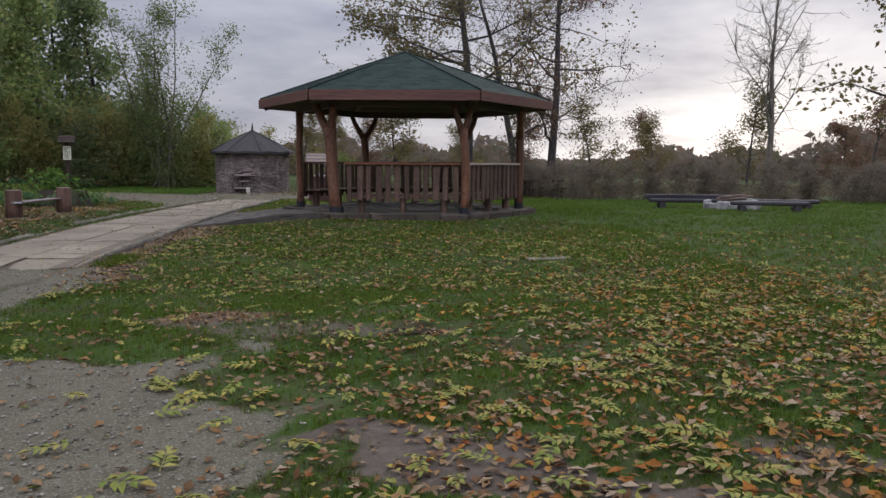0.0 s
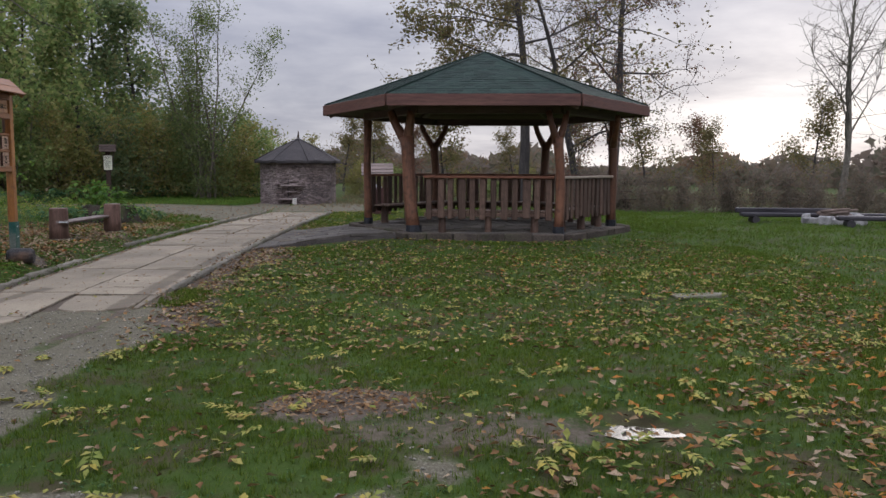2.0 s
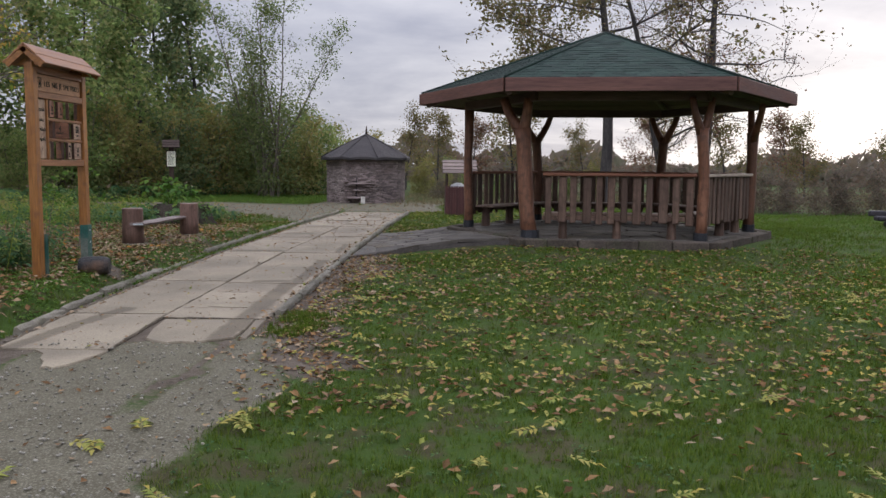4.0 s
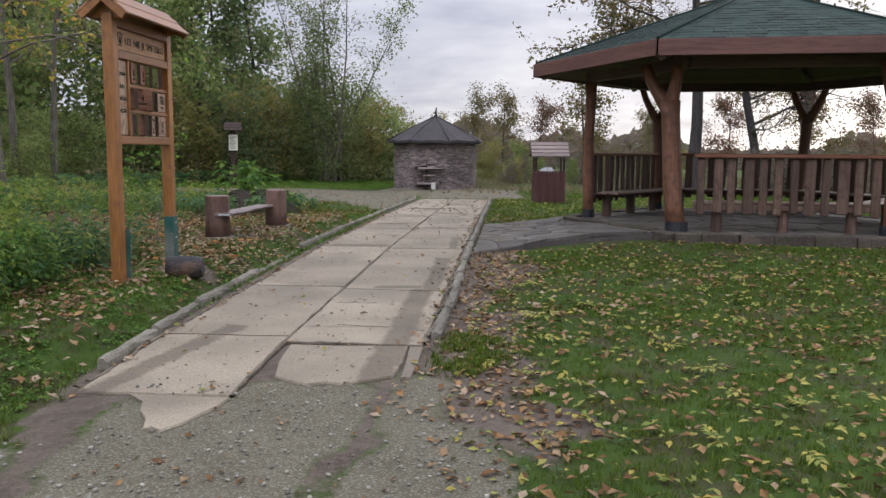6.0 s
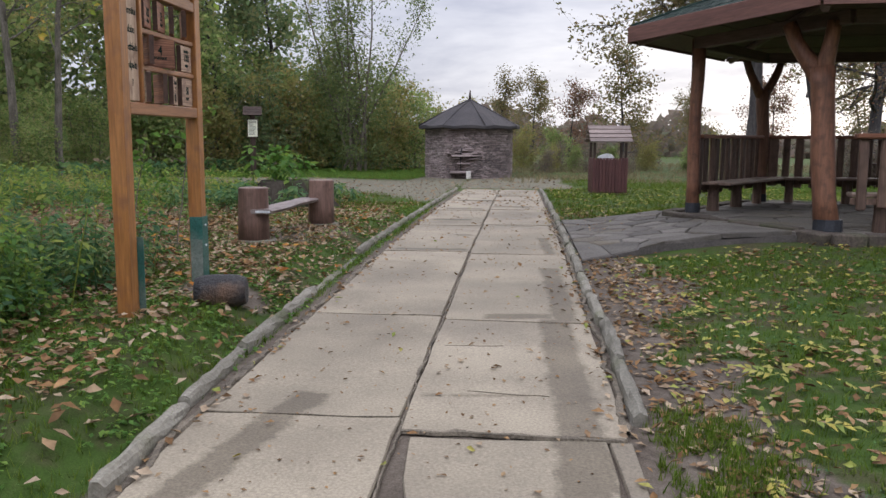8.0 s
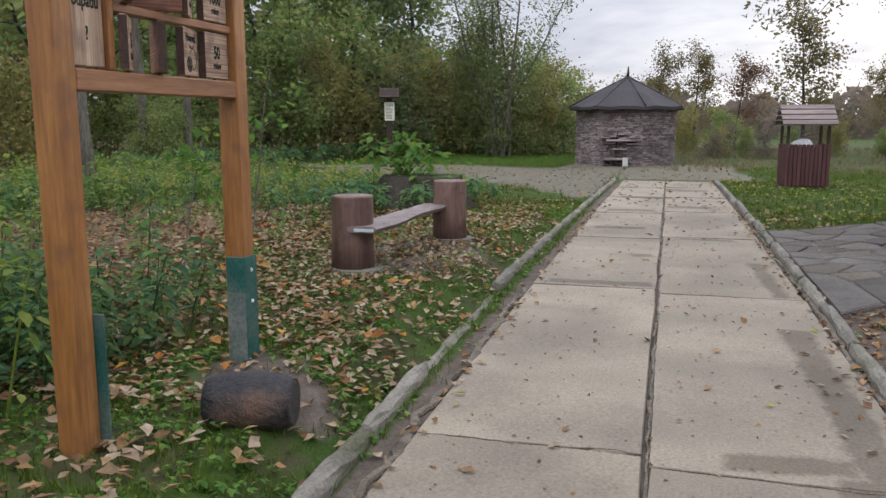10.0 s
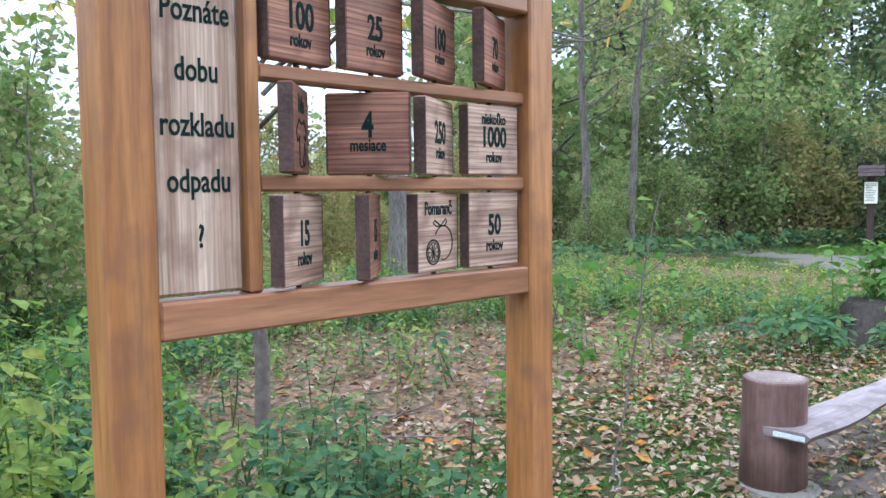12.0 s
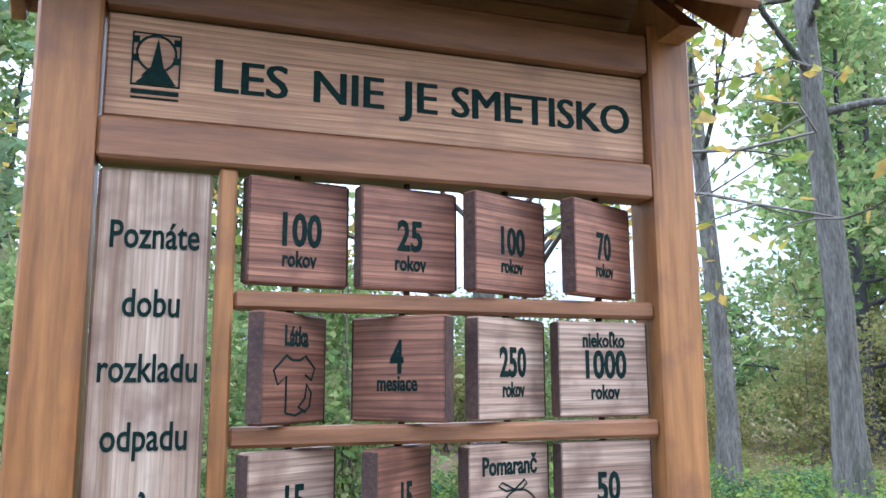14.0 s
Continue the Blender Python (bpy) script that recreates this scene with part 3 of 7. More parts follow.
def tube_arrays(pts, radii, sides=8, cap=True, wob=0.0, rng=None):
    """Rings along a line of points: arrays of points and quads."""
    pts = np.asarray(pts, float)
    n = len(pts)
    tang = np.gradient(pts, axis=0)
    tang /= np.linalg.norm(tang, axis=1)[:, None] + 1e-9
    ref = np.array([1.0, 0.13, 0.07]) if abs(tang[0][2]) > 0.7 else np.array([0.05, 0.1, 1.0])
    a = np.cross(tang, ref)
    a /= np.linalg.norm(a, axis=1)[:, None] + 1e-9
    b = np.cross(tang, a)
    ang = np.linspace(0, 2 * np.pi, sides, endpoint=False)
    r = np.asarray(radii, float)[:, None] * np.ones((1, sides))
    if wob and rng is not None:
        r = r * (1 + rng.normal(0, wob, (1, sides)) + rng.normal(0, wob * 0.5, (n, sides)))
    v = pts[:, None, :] + r[:, :, None] * (np.cos(ang)[None, :, None] * a[:, None, :] + np.sin(ang)[None, :, None] * b[:, None, :])
    i = np.arange(n - 1)[:, None] * sides
    j = np.arange(sides)[None, :]
    k = (np.arange(sides)[None, :] + 1) % sides
    f = np.stack([i + j, i + k, i + sides + k, i + sides + j], axis=-1).reshape(-1, 4)
    v = v.reshape(-1, 3)
    if cap:
        c = len(v)
        v = np.vstack([v, pts[:1], pts[-1:]])
        e = (n - 1) * sides
        f = np.vstack([f, [[c, (q + 1) % sides, q, c] for q in range(sides)], [[c + 1, e + q, e + (q + 1) % sides, c + 1] for q in range(sides)]])
    return v, f


def tube(pts, radii, sides=8, smooth=True, wob=0.0, rng=None):
    v, f = tube_arrays(pts, radii, sides, False, wob, rng)
    bm = bmesh.new()
    vs = [bm.verts.new(p) for p in v]
    for q in f:
        bm.faces.new([vs[i] for i in q])
    n = len(pts)
    bm.faces.new([vs[i] for i in range(sides)][::-1])
    bm.faces.new([vs[(n - 1) * sides + i] for i in range(sides)])
    for fc in bm.faces:
        fc.smooth = smooth and len(fc.verts) == 4
    return bm


def merge(parts):
    """Arrays of several quad meshes as one."""
    vs, fs, o = [], [], 0
    for v, f in parts:
        vs.append(v)
        fs.append(f + o)
        o += len(v)
    return np.vstack(vs), np.vstack(fs)


def scatter_arrays(tv, tf, pos, turn, tilt, lean, size):
    """Copies of a small template at many places: turn about z, tilt about the turned axis."""
    tv = np.asarray(tv, float)
    n, k = len(pos), len(tv)
    ct, st = np.cos(tilt), np.sin(tilt)
    cl, sl = np.cos(lean), np.sin(lean)
    cz, sz = np.cos(turn), np.sin(turn)
    x, y, z = (tv[None, :, i] * size[:, None] for i in range(3))
    y, z = y * ct[:, None] - z * st[:, None], y * st[:, None] + z * ct[:, None]
    x, z = x * cl[:, None] + z * sl[:, None], -x * sl[:, None] + z * cl[:, None]
    x, y = x * cz[:, None] - y * sz[:, None], x * sz[:, None] + y * cz[:, None]
    v = np.stack([x, y, z], -1) + pos[:, None, :]
    tf = np.asarray(tf, np.int32)
    f = tf[None] + (np.arange(n) * k)[:, None, None]
    return v.reshape(-1, 3), f.reshape(-1, tf.shape[1])


LEAF_V = [(0, -0.5, 0), (0.26, -0.1, 0.06), (0, 0.5, 0), (-0.26, -0.1, 0.06)]
LEAF_F = [(0, 1, 2, 3)]
# a broad herb leaf, folded along the rib
BROAD_V = [(0, -0.5, 0.0), (0.23, -0.24, 0.06), (0.25, 0.10, 0.07), (0, 0.52, -0.04), (-0.25, 0.10, 0.07), (-0.23, -0.24, 0.06)]
BROAD_F = [(0, 1, 2, 3), (0, 3, 4, 5)]
# a curled fallen leaf, two halves folded along the rib
FALL_V = [(0, -0.62, 0.04), (0, -0.48, 0.0), (0.18, -0.22, 0.06), (0.33, -0.05, 0.14), (0.13, 0.26, 0.08), (0.02, 0.58, 0.05), (-0.19, 0.2, 0.10), (-0.27, 0.04, 0.13), (-0.14, -0.3, 0.05), (0, 0.05, -0.01)]
FALL_F = [(1, 2, 3, 9), (9, 3, 4, 5), (9, 5, 6, 7), (1, 9, 7, 8)]


def frond():
    """A pinnate leaf: a stalk with seven pairs of leaflets."""
    v, f = [], []
    for i in range(5):
        y = -0.4 + i * 0.19
        for s in (-1, 1) if i < 4 else (0.35,):
            ln = (0.34, 0.40, 0.42, 0.36, 0.42)[i]
            ang = radians((62, 55, 48, 40, 4)[i] + 6 * math.sin(i * 3 + s * 2))
            a = len(v)
            sg = 1 if s > 0 else -1
            dx, dy = sg * math.sin(ang) * ln, math.cos(ang) * ln
            ox, oy = sg * math.cos(ang) * 0.085, -math.sin(ang) * 0.085
            zt = -0.02 + 0.05 * math.sin(i * 2.3 + s)
            v += [(sg * 0.01, y, 0.02), (dx * 0.45 + ox, y + dy * 0.45 + oy, 0.055), (dx, y + dy, zt), (dx * 0.45 - ox, y + dy * 0.45 - oy, 0.06)]
            f.append((a, a + 1, a + 2, a + 3))
    a = len(v)
    v += [(-0.008, -0.6, 0.02), (0.008, -0.6, 0.02), (0.006, 0.5, 0.02), (-0.006, 0.5, 0.02)]
    f.append((a, a + 1, a + 2, a + 3))
    return v, f


def leaf_cloud(rng, centres, spread, count, size, flat=0.0, shape=(LEAF_V, LEAF_F)):
    """Leaves scattered about points: arrays."""
    c = np.asarray(centres, float)
    p = c[rng.integers(0, len(c), count)] + rng.normal(0, 1, (count, 3)) * np.asarray(spread)
    tilt = rng.normal(0, 1.0 if not flat else flat, count)
    lean = rng.normal(0, 1.0 if not flat else flat, count)
    return scatter_arrays(shape[0], shape[1], p, rng.uniform(0, 6.28, count), tilt, lean, size * rng.uniform(0.6, 1.3, count))


def wander(rng, p, d, length, n, bend, lift):
    """A line of points that grows from p along d, straying and rising."""
    pts, d = [np.array(p, float)], np.array(d, float)
    for _ in range(n):
        d = d + rng.normal(0, bend, 3) + np.array([0, 0, lift])
        d /= np.linalg.norm(d)
        pts.append(pts[-1] + d * length / n)
    return np.array(pts)


def grow(rng, height, radius, lean=(0, 0), first=0.3, n1=12, n2=5, n3=3, reach=0.35, rise=0.5, bend=0.12, sides=8, stems=1, twig=0.005):
    """Trunk and limbs as tube arrays, and the points that carry leaves."""
    tubes, tips = [], []
    for s in range(stems):
        base = np.array([0, 0, -0.1]) + (rng.normal(0, 0.25, 3) * [1, 1, 0] if stems > 1 else 0)
        d = np.array([lean[0], lean[1], 1.0]) + (rng.normal(0, 0.16, 3) * [1, 1, 0] if stems > 1 else 0)
        hh = height * (rng.uniform(0.75, 1.0) if stems > 1 else 1)
        tr = wander(rng, base, d / np.linalg.norm(d), hh, 10, 0.045, 0.02)
        rad = radius * (np.linspace(1, 0.12, 11) ** 0.9)
        if stems == 1:
            rad[0] *= 1.35
        tubes.append(tube_arrays(tr, rad, sides, False, 0.06, rng))
        for i in range(n1):
            q = first + (1 - first) * (i + rng.uniform(0, 1)) / n1
            k = min(9.99, q * 10)
            p = tr[int(k)] + (tr[int(k) + 1] - tr[int(k)]) * (k % 1)
            a = rng.uniform(0, 6.28)
            ln = height * reach * (1.15 - q * 0.75) * rng.uniform(0.6, 1.2)
            d1 = np.array([math.cos(a), math.sin(a), rise * rng.uniform(0.4, 1.6)])
            b1 = wander(rng, p, d1 / np.linalg.norm(d1), ln, 6, bend, 0.03)
            r1 = max(0.012, radius * 0.42 * (1.1 - q))
            tubes.append(tube_arrays(b1, np.linspace(r1, 0.006, 7), 5, False))
            tips.extend(b1[3:])
            for j in range(n2):
                k2 = rng.integers(2, 7)
                d2 = (b1[k2] - b1[k2 - 1]) / (ln / 6) + rng.normal(0, 0.75, 3)
                b2 = wander(rng, b1[k2], d2 / np.linalg.norm(d2), ln * rng.uniform(0.25, 0.5), 4, bend * 1.3, 0.02)
                tubes.append(tube_arrays(b2, np.linspace(max(twig * 1.4, r1 * 0.4), twig, 5), 3, False))
                tips.extend(b2[1:])
                for _ in range(n3):
                    k3 = rng.integers(1, 5)
                    d3 = rng.normal(0, 1, 3) + [0, 0, 0.25]
                    b3 = wander(rng, b2[k3], d3 / np.linalg.norm(d3), ln * rng.uniform(0.1, 0.25), 2, 0.2, 0)
                    tubes.append(tube_arrays(b3, [twig, twig * 0.8, twig * 0.6], 3, False))
                    tips.extend(b3[1:])
    return merge(tubes), np.array(tips)


def tree_meshes(seed, leaves, leaf, spread, bark, leafmat, skirt=0.0, **kw):
    rng = np.random.default_rng(seed)
    (v, f), tips = grow(rng, **kw)
    wood_me = mesh_from("trunk", v, f)
    wood_me.materials.append(bark)
    wood_me.polygons.foreach_set("use_smooth", np.ones(len(f), dtype=bool))
    crown = None
    if skirt:
        a, r = rng.uniform(0, 6.28, 260), skirt * np.sqrt(rng.uniform(0, 1, 260))
        low_pts = np.stack([r * np.cos(a), r * np.sin(a), rng.uniform(0.05, 0.5, 260) * kw["height"]], -1)
        tips = np.vstack([tips[rng.integers(0, len(tips), 520)], low_pts])
    if leaves:
        crown = mesh_from("crown", *leaf_cloud(rng, tips, spread, leaves, leaf))
        crown.materials.append(leafmat)
    return wood_me, crown


def plant_tree(name, x, y, meshes, label, category="tree", size=1.0, turn=0.0, group=""):
    e = thing(name, Matrix.LocRotScale((x, y, float(H(x, y)) - 0.05), Euler((0, 0, turn)), (size, size, size)), label, category, group)
    put_mesh("trunk", meshes[0], None, e)
    if meshes[1]:
        put_mesh("crown", meshes[1], None, e)
    return e


# ---- the ground ----


def smooth01(t):
    t = np.clip(t, 0, 1)
    return t * t * (3 - 2 * t)


def PZ(y):
    """Height of the path along its length."""
    return np.interp(y, [-30, -15, -1.2, 0, 5.4, 12, 19, 28, 60], [-0.05, -0.05, -0.05, 0.0, 0.07, 0.04, -0.05, -0.13, -0.1])


GC, GR, GA = (5.83, 8.55), 2.78, 175.0      # the pavilion's middle, post circle and first corner


def H(x, y):
    x, y = np.asarray(x, float), np.asarray(y, float)
    z = PZ(y)
    z = z + 0.17 * smooth01((-1.22 - x) / 0.35) * smooth01((y + 1.6) / 1.4) * smooth01((13 - y) / 5)
    z = z + 0.05 * smooth01((-4 - x) / 5)
    z = z + 0.13 * smooth01((x - 1.6) / 2.5) * smooth01((-2 - y) / 4)
    z = z + 0.10 * smooth01((4.8 - np.hypot(x - GC[0], y - GC[1])) / 1.5)
    z = z + 0.025 * np.sin(x * 0.9 + 1.3 * np.sin(y * 0.5)) * np.sin(y * 0.8 + x * 0.25) * smooth01((np.abs(x) - 1.4) / 1.0)
    z = z - 0.002 * smooth01((1.12 - np.abs(x - 0.02)) / 0.06) * smooth01((y + 2.0) / 0.6) * smooth01((19.6 - y) / 0.3)
    far = smooth01((np.hypot(x, y - 10) - 45) / 60)
    return z * (1 - far) - 0.1 * far


def pits(x, y):
    """Shallow hollows that hold the puddles."""
    return -0.035 * smooth01((0.55 - np.hypot((x - 5.55) / 1.3, (y + 5.45) / 0.8)) / 0.3) - 0.03 * smooth01((0.45 - np.hypot(x - 0.98, (y + 4.4) / 0.7)) / 0.25)


def wob(x, y, s=1.0):
    return np.sin(x * 1.7 * s + 2.1 * np.sin(y * 1.1 * s)) * 0.5 + np.sin(y * 2.3 * s + 1.7 * np.sin(x * 1.9 * s)) * 0.5


def zones(x, y):
    """Shares of gravel, mud and leaf litter at a place."""
    w = wob(x, y) * 0.22 + wob(x, y, 3.1) * 0.1
    track = smooth01((1.55 + 0.10 * np.maximum(0, -y - 1) + w - x) / 0.45) * smooth01((x + 0.95 + 0.05 * np.maximum(0, -y - 2) - w) / 0.35) * smooth01((-0.55 - y + w) / 0.3)
    yard = smooth01((-5.95 - y + w * 1.5) / 0.5) * smooth01((5.0 + w * 2 - x) / 0.9)
    plaza = smooth01((y - (13.4 + 1.5 * np.clip(-1.4 - x, 0, 3.2) + 0.55 * np.maximum(0, -4.6 - x)) + w) / 0.7) * smooth01((29.5 - 2.7 * smooth01(-2.8 - x) - 0.25 * np.maximum(0, -4 - x) - y + w) / 0.8) * smooth01((-1.25 - x) / 0.2)
    front = smooth01((y - 19.4) / 0.3) * smooth01((29 + w - y) / 0.6) * smooth01((2.4 + w - x) / 0.6) * smooth01((x + 1.4) / 0.3)
    g = np.maximum(np.maximum(track, yard), np.maximum(plaza, front))
    wet = np.maximum(smooth01((0.22 - np.abs(x + 0.78 + 0.06 * (y + 1.2) + 0.6 * w)) / 0.12) * smooth01((-0.95 - y) / 0.2) * smooth01((y + 7) / 2), smooth01((0.16 - np.abs(x - 0.8 + 0.05 * (y + 1) + 0.5 * w)) / 0.1) * smooth01((-0.7 - y) / 0.2) * smooth01((y + 4) / 2))
    g = g * (1 - 0.75 * wet)
    strip = smooth01((x - 1.12) / 0.1) * smooth01((1.95 + w * 1.6 - x) / 0.35) * smooth01((y + 2.6) / 1.0) * smooth01((5.7 - y) / 0.5)
    inner = smooth01((1.16 - np.abs(x)) / 0.06) * smooth01((y + 1.6) / 0.5) * smooth01((19.6 - y) / 0.4)
    patch = smooth01((0.55 - np.hypot((x - 3.75) / 1.2, (y + 4.75) / 0.9) + w * 0.3) / 0.2)
    dirt = smooth01((-6.9 - y + 0.55 * np.maximum(0, x - 5) * -1 + w * 2) / 0.9) * smooth01((x - 4.2) / 0.8) * 0.95 * smooth01((0.35 + wob(x, y, 1.9) + 0.6 * wob(x, y, 4.3)) / 0.5)
    bare = 0.9 * smooth01((0.8 - np.hypot((x + 1.7) / 0.75, (y - 2.3) / 0.75) + w) / 0.35)
    verge = 0.65 * smooth01((0.8 - np.hypot((x + 2.2) / 1.3, (y - 5.9) / 1.9)) / 0.4)
    md = np.maximum.reduce([strip, inner, patch, dirt, bare, verge, wet])
    md = np.maximum(md, 0.55 * smooth01((0.7 - np.hypot((x - 5.0) / 2.2, (y + 5.4) / 0.7) + w) / 0.4))
    lit = smooth01((-3.4 - 0.12 * np.maximum(0, y - 4) + w * 2 - x) / 1.2) * smooth01((y + 4) / 2)
    open_w = smooth01((y - 17) / 3) * smooth01((x + 13) / 3)
    lit = lit * (1 - open_w)
    return g, md * (1 - g), lit


def axis(lo, hi, dense_lo, dense_hi, step, growth=1.22):
    a = list(np.arange(dense_lo, dense_hi + step / 2, step))
    s, p = step, dense_hi
    while p < hi:
        s *= growth
        p += s
        a.append(p)
    s, p = step, dense_lo
    while p > lo:
        s *= growth
        p -= s
        a.insert(0, p)
    return np.array(a)


def build_ground():
    xs, ys = axis(-900, 900, -6.0, 9.5, 0.125), axis(-900, 900, -12.0, 11.0, 0.125)
    gx, gy = np.meshgrid(xs, ys)
    x, y = gx.ravel(), gy.ravel()
    z = H(x, y) + pits(x, y)
    n = len(xs)
    i = (np.arange(len(ys) - 1)[:, None] * n + np.arange(n - 1)[None, :]).ravel()
    me = mesh_from("ground", np.stack([x, y, z], -1), np.stack([i, i + 1, i + n + 1, i + n], -1))
    me.polygons.foreach_set("use_smooth", np.ones(len(i), dtype=bool))
    g, m, l = zones(x, y)
    attr = me.color_attributes.new("zone", "FLOAT_COLOR", "POINT")
    attr.data.foreach_set("color", np.stack([g, m, l, np.ones_like(g)], -1).astype(np.float32).ravel())
    return tagged(put_mesh("ground", me, M_GROUND), "grassy ground with gravel track, mud and fallen leaves", "ground", kind="structure")


ground = build_ground()


def puddle(x, y, rx, ry, seed):
    rng = np.random.default_rng(seed)
    n = 40
    ang = np.linspace(0, 2 * np.pi, n, endpoint=False)
    r = 1 + 0.18 * np.sin(3 * ang + seed) + 0.12 * np.sin(5 * ang + 2 * seed) + rng.normal(0, 0.02, n)
    bm = bmesh.new()
    vs = [bm.verts.new((rx * math.cos(a) * q, ry * math.sin(a) * q, 0)) for a, q in zip(ang, r)]
    bm.faces.new(vs)
    z = float(H(x, y) + pits(np.array(x), np.array(y))) + 0.009
    ob = part("puddle", bm, M_WATER, m=pose(x, y, z))
    return tagged(ob, "shallow muddy puddle reflecting the sky", "puddle", kind="structure")


puddle(5.55, -5.45, 0.22, 0.12, 2)
puddle(0.98, -4.4, 0.26, 0.2, 5)

# ---- the concrete path ----
path = thing("path", pose(0, 0, 0), "pale concrete slab path with cracked joints", "path", kind="structure")


def slab(x0, x1, y0, y1, seed, tilt=0.0, outline=None):
    rng = random.Random(seed)
    bm = bmesh.new()
    g = 0.002
    if outline is None:
        outline = []
        for (xa, ya), (xb, yb) in (((x0, y0), (x1, y0)), ((x1, y0), (x1, y1)), ((x1, y1), (x0, y1)), ((x0, y1), (x0, y0))):
            k = 6
            for q in range(k):
                t = q / k
                outline.append((xa + (xb - xa) * t, ya + (yb - ya) * t))
    cx, cy = sum(p[0] for p in outline) / len(outline), sum(p[1] for p in outline) / len(outline)
    top, low, bot = [], [], []
    for px, py in outline:
        px += math.copysign(g, cx - px) + rng.uniform(-0.007, 0.007)
        py += math.copysign(g, cy - py) + rng.uniform(-0.009, 0.009)
        z = float(PZ(py)) + 0.018 + tilt * (px - cx)
        ix, iy = px + math.copysign(0.006, cx - px), py + math.copysign(0.006, cy - py)
        top.append(bm.verts.new((ix, iy, z)))
        low.append(bm.verts.new((px, py, z - 0.012)))
        bot.append(bm.verts.new((px, py, z - 0.08)))
    bm.faces.new(top)
    n = len(top)
    for i in range(n):
        j = (i + 1) % n
        bm.faces.new((low[i], low[j], top[j], top[i]))
        bm.faces.new((bot[i], bot[j], low[j], low[i]))
    return part("slab", bm, M_CONC, path)


LJ = [-1.2, 0.18, 2.36, 5.6, 8.55, 11.3, 14.1, 16.8, 19.3]
RJ = [0.02, 2.24, 5.45, 8.75, 11.6, 14.3, 17.0, 19.3]
for i in range(len(LJ) - 1):
    slab(-1.02, -0.045, LJ[i], LJ[i + 1], 10 + i, 0.004 * (-1) ** i)
for i in range(len(RJ) - 1):
    slab(-0.035 + 0.01, 1.02, RJ[i], RJ[i + 1], 40 + i, -0.005 * (-1) ** i)
slab(0, 0, 0, 0, 90, 0.006, [(0.03, -0.03), (0.35, -0.05), (0.66, -0.03), (0.92, -0.03), (0.925, -0.40), (0.91, -0.72), (0.80, -0.80), (0.70, -0.86), (0.60, -0.92), (0.48, -0.88), (0.36, -0.93), (0.22, -0.86), (0.12, -0.80), (0.06, -0.45)])
slab(0, 0, 0, 0, 91, 0.0, [(0.93, -0.02), (1.03, -0.02), (1.03, -0.4), (1.02, -0.74), (0.95, -0.78), (0.94, -0.4)])
slab(0, 0, 0, 0, 92, 0.0, [(-0.66, -1.225), (-0.35, -1.23), (-0.03, -1.24), (-0.04, -1.40), (-0.09, -1.56), (-0.13, -1.72), (-0.20, -1.84), (-0.26, -1.80), (-0.31, -1.83), (-0.37, -1.64), (-0.46, -1.52), (-0.52, -1.36)])


def joint_dirt(x0, y0, x1, y1, width, seed):
    """Soil and bits packed in a joint, of uneven width."""
    rng = random.Random(seed)
    n = max(8, int(math.hypot(x1 - x0, y1 - y0) / 0.05))
    lx, ly = (y1 - y0), -(x1 - x0)
    ln = math.hypot(lx, ly)
    lx, ly = lx / ln, ly / ln
    bm = bmesh.new()
    rows, drift_ = [], 0.0
    for i in range(n + 1):
        t = i / n
        drift_ = drift_ * 0.8 + rng.gauss(0, max(width * 0.16, 0.0045))
        w = max(width * 0.55, width * (0.5 + 0.5 * math.sin(t * 17 + seed) * math.sin(t * 41 + seed)) + rng.gauss(0, width * 0.2)) / 2
        x, y = x0 + (x1 - x0) * t + lx * drift_, y0 + (y1 - y0) * t + ly * drift_
        z = float(PZ(y)) + 0.018
        rows.append([bm.verts.new((x - lx * w, y - ly * w, z - 0.012)), bm.verts.new((x - lx * w * 0.7, y - ly * w * 0.7, z + 0.0035)), bm.verts.new((x + lx * w * 0.7, y + ly * w * 0.7, z + 0.0035)), bm.verts.new((x + lx * w, y + ly * w, z - 0.012))])
    for r, q in zip(rows, rows[1:]):
        for j in range(3):
            bm.faces.new((r[j], r[j + 1], q[j + 1], q[j]))
    bmesh.ops.recalc_face_normals(bm, faces=bm.faces)
    return part("joint_dirt", bm, M_JOINT, path, "brown soil packed in a joint")


joint_dirt(-0.035, -1.2, -0.03, 8.0, 0.026, 1)
joint_dirt(-0.035, 8.0, -0.03, 19.3, 0.035, 2)
for i, y in enumerate(LJ[1:-1]):
    joint_dirt(-1.0, y - 0.01, -0.05, y + 0.01, (0.006, 0.013, 0.016, 0.013, 0.017, 0.014, 0.014)[i], 10 + i)
for i, y in enumerate(RJ[:-1]):
    joint_dirt(-0.02, y + 0.01, 1.0, y - 0.01, (0.05, 0.024, 0.010, 0.013, 0.013, 0.013, 0.013)[i], 20 + i)
joint_dirt(0.05, 1.52, 0.42, 1.56, 0.014, 30)
joint_dirt(0.25, 0.62, 0.68, 0.56, 0.016, 31)
joint_dirt(-1.03, -1.0, -1.06, 5.4, 0.07, 34)
joint_dirt(1.04, 0.1, 1.05, 9.5, 0.06, 35)


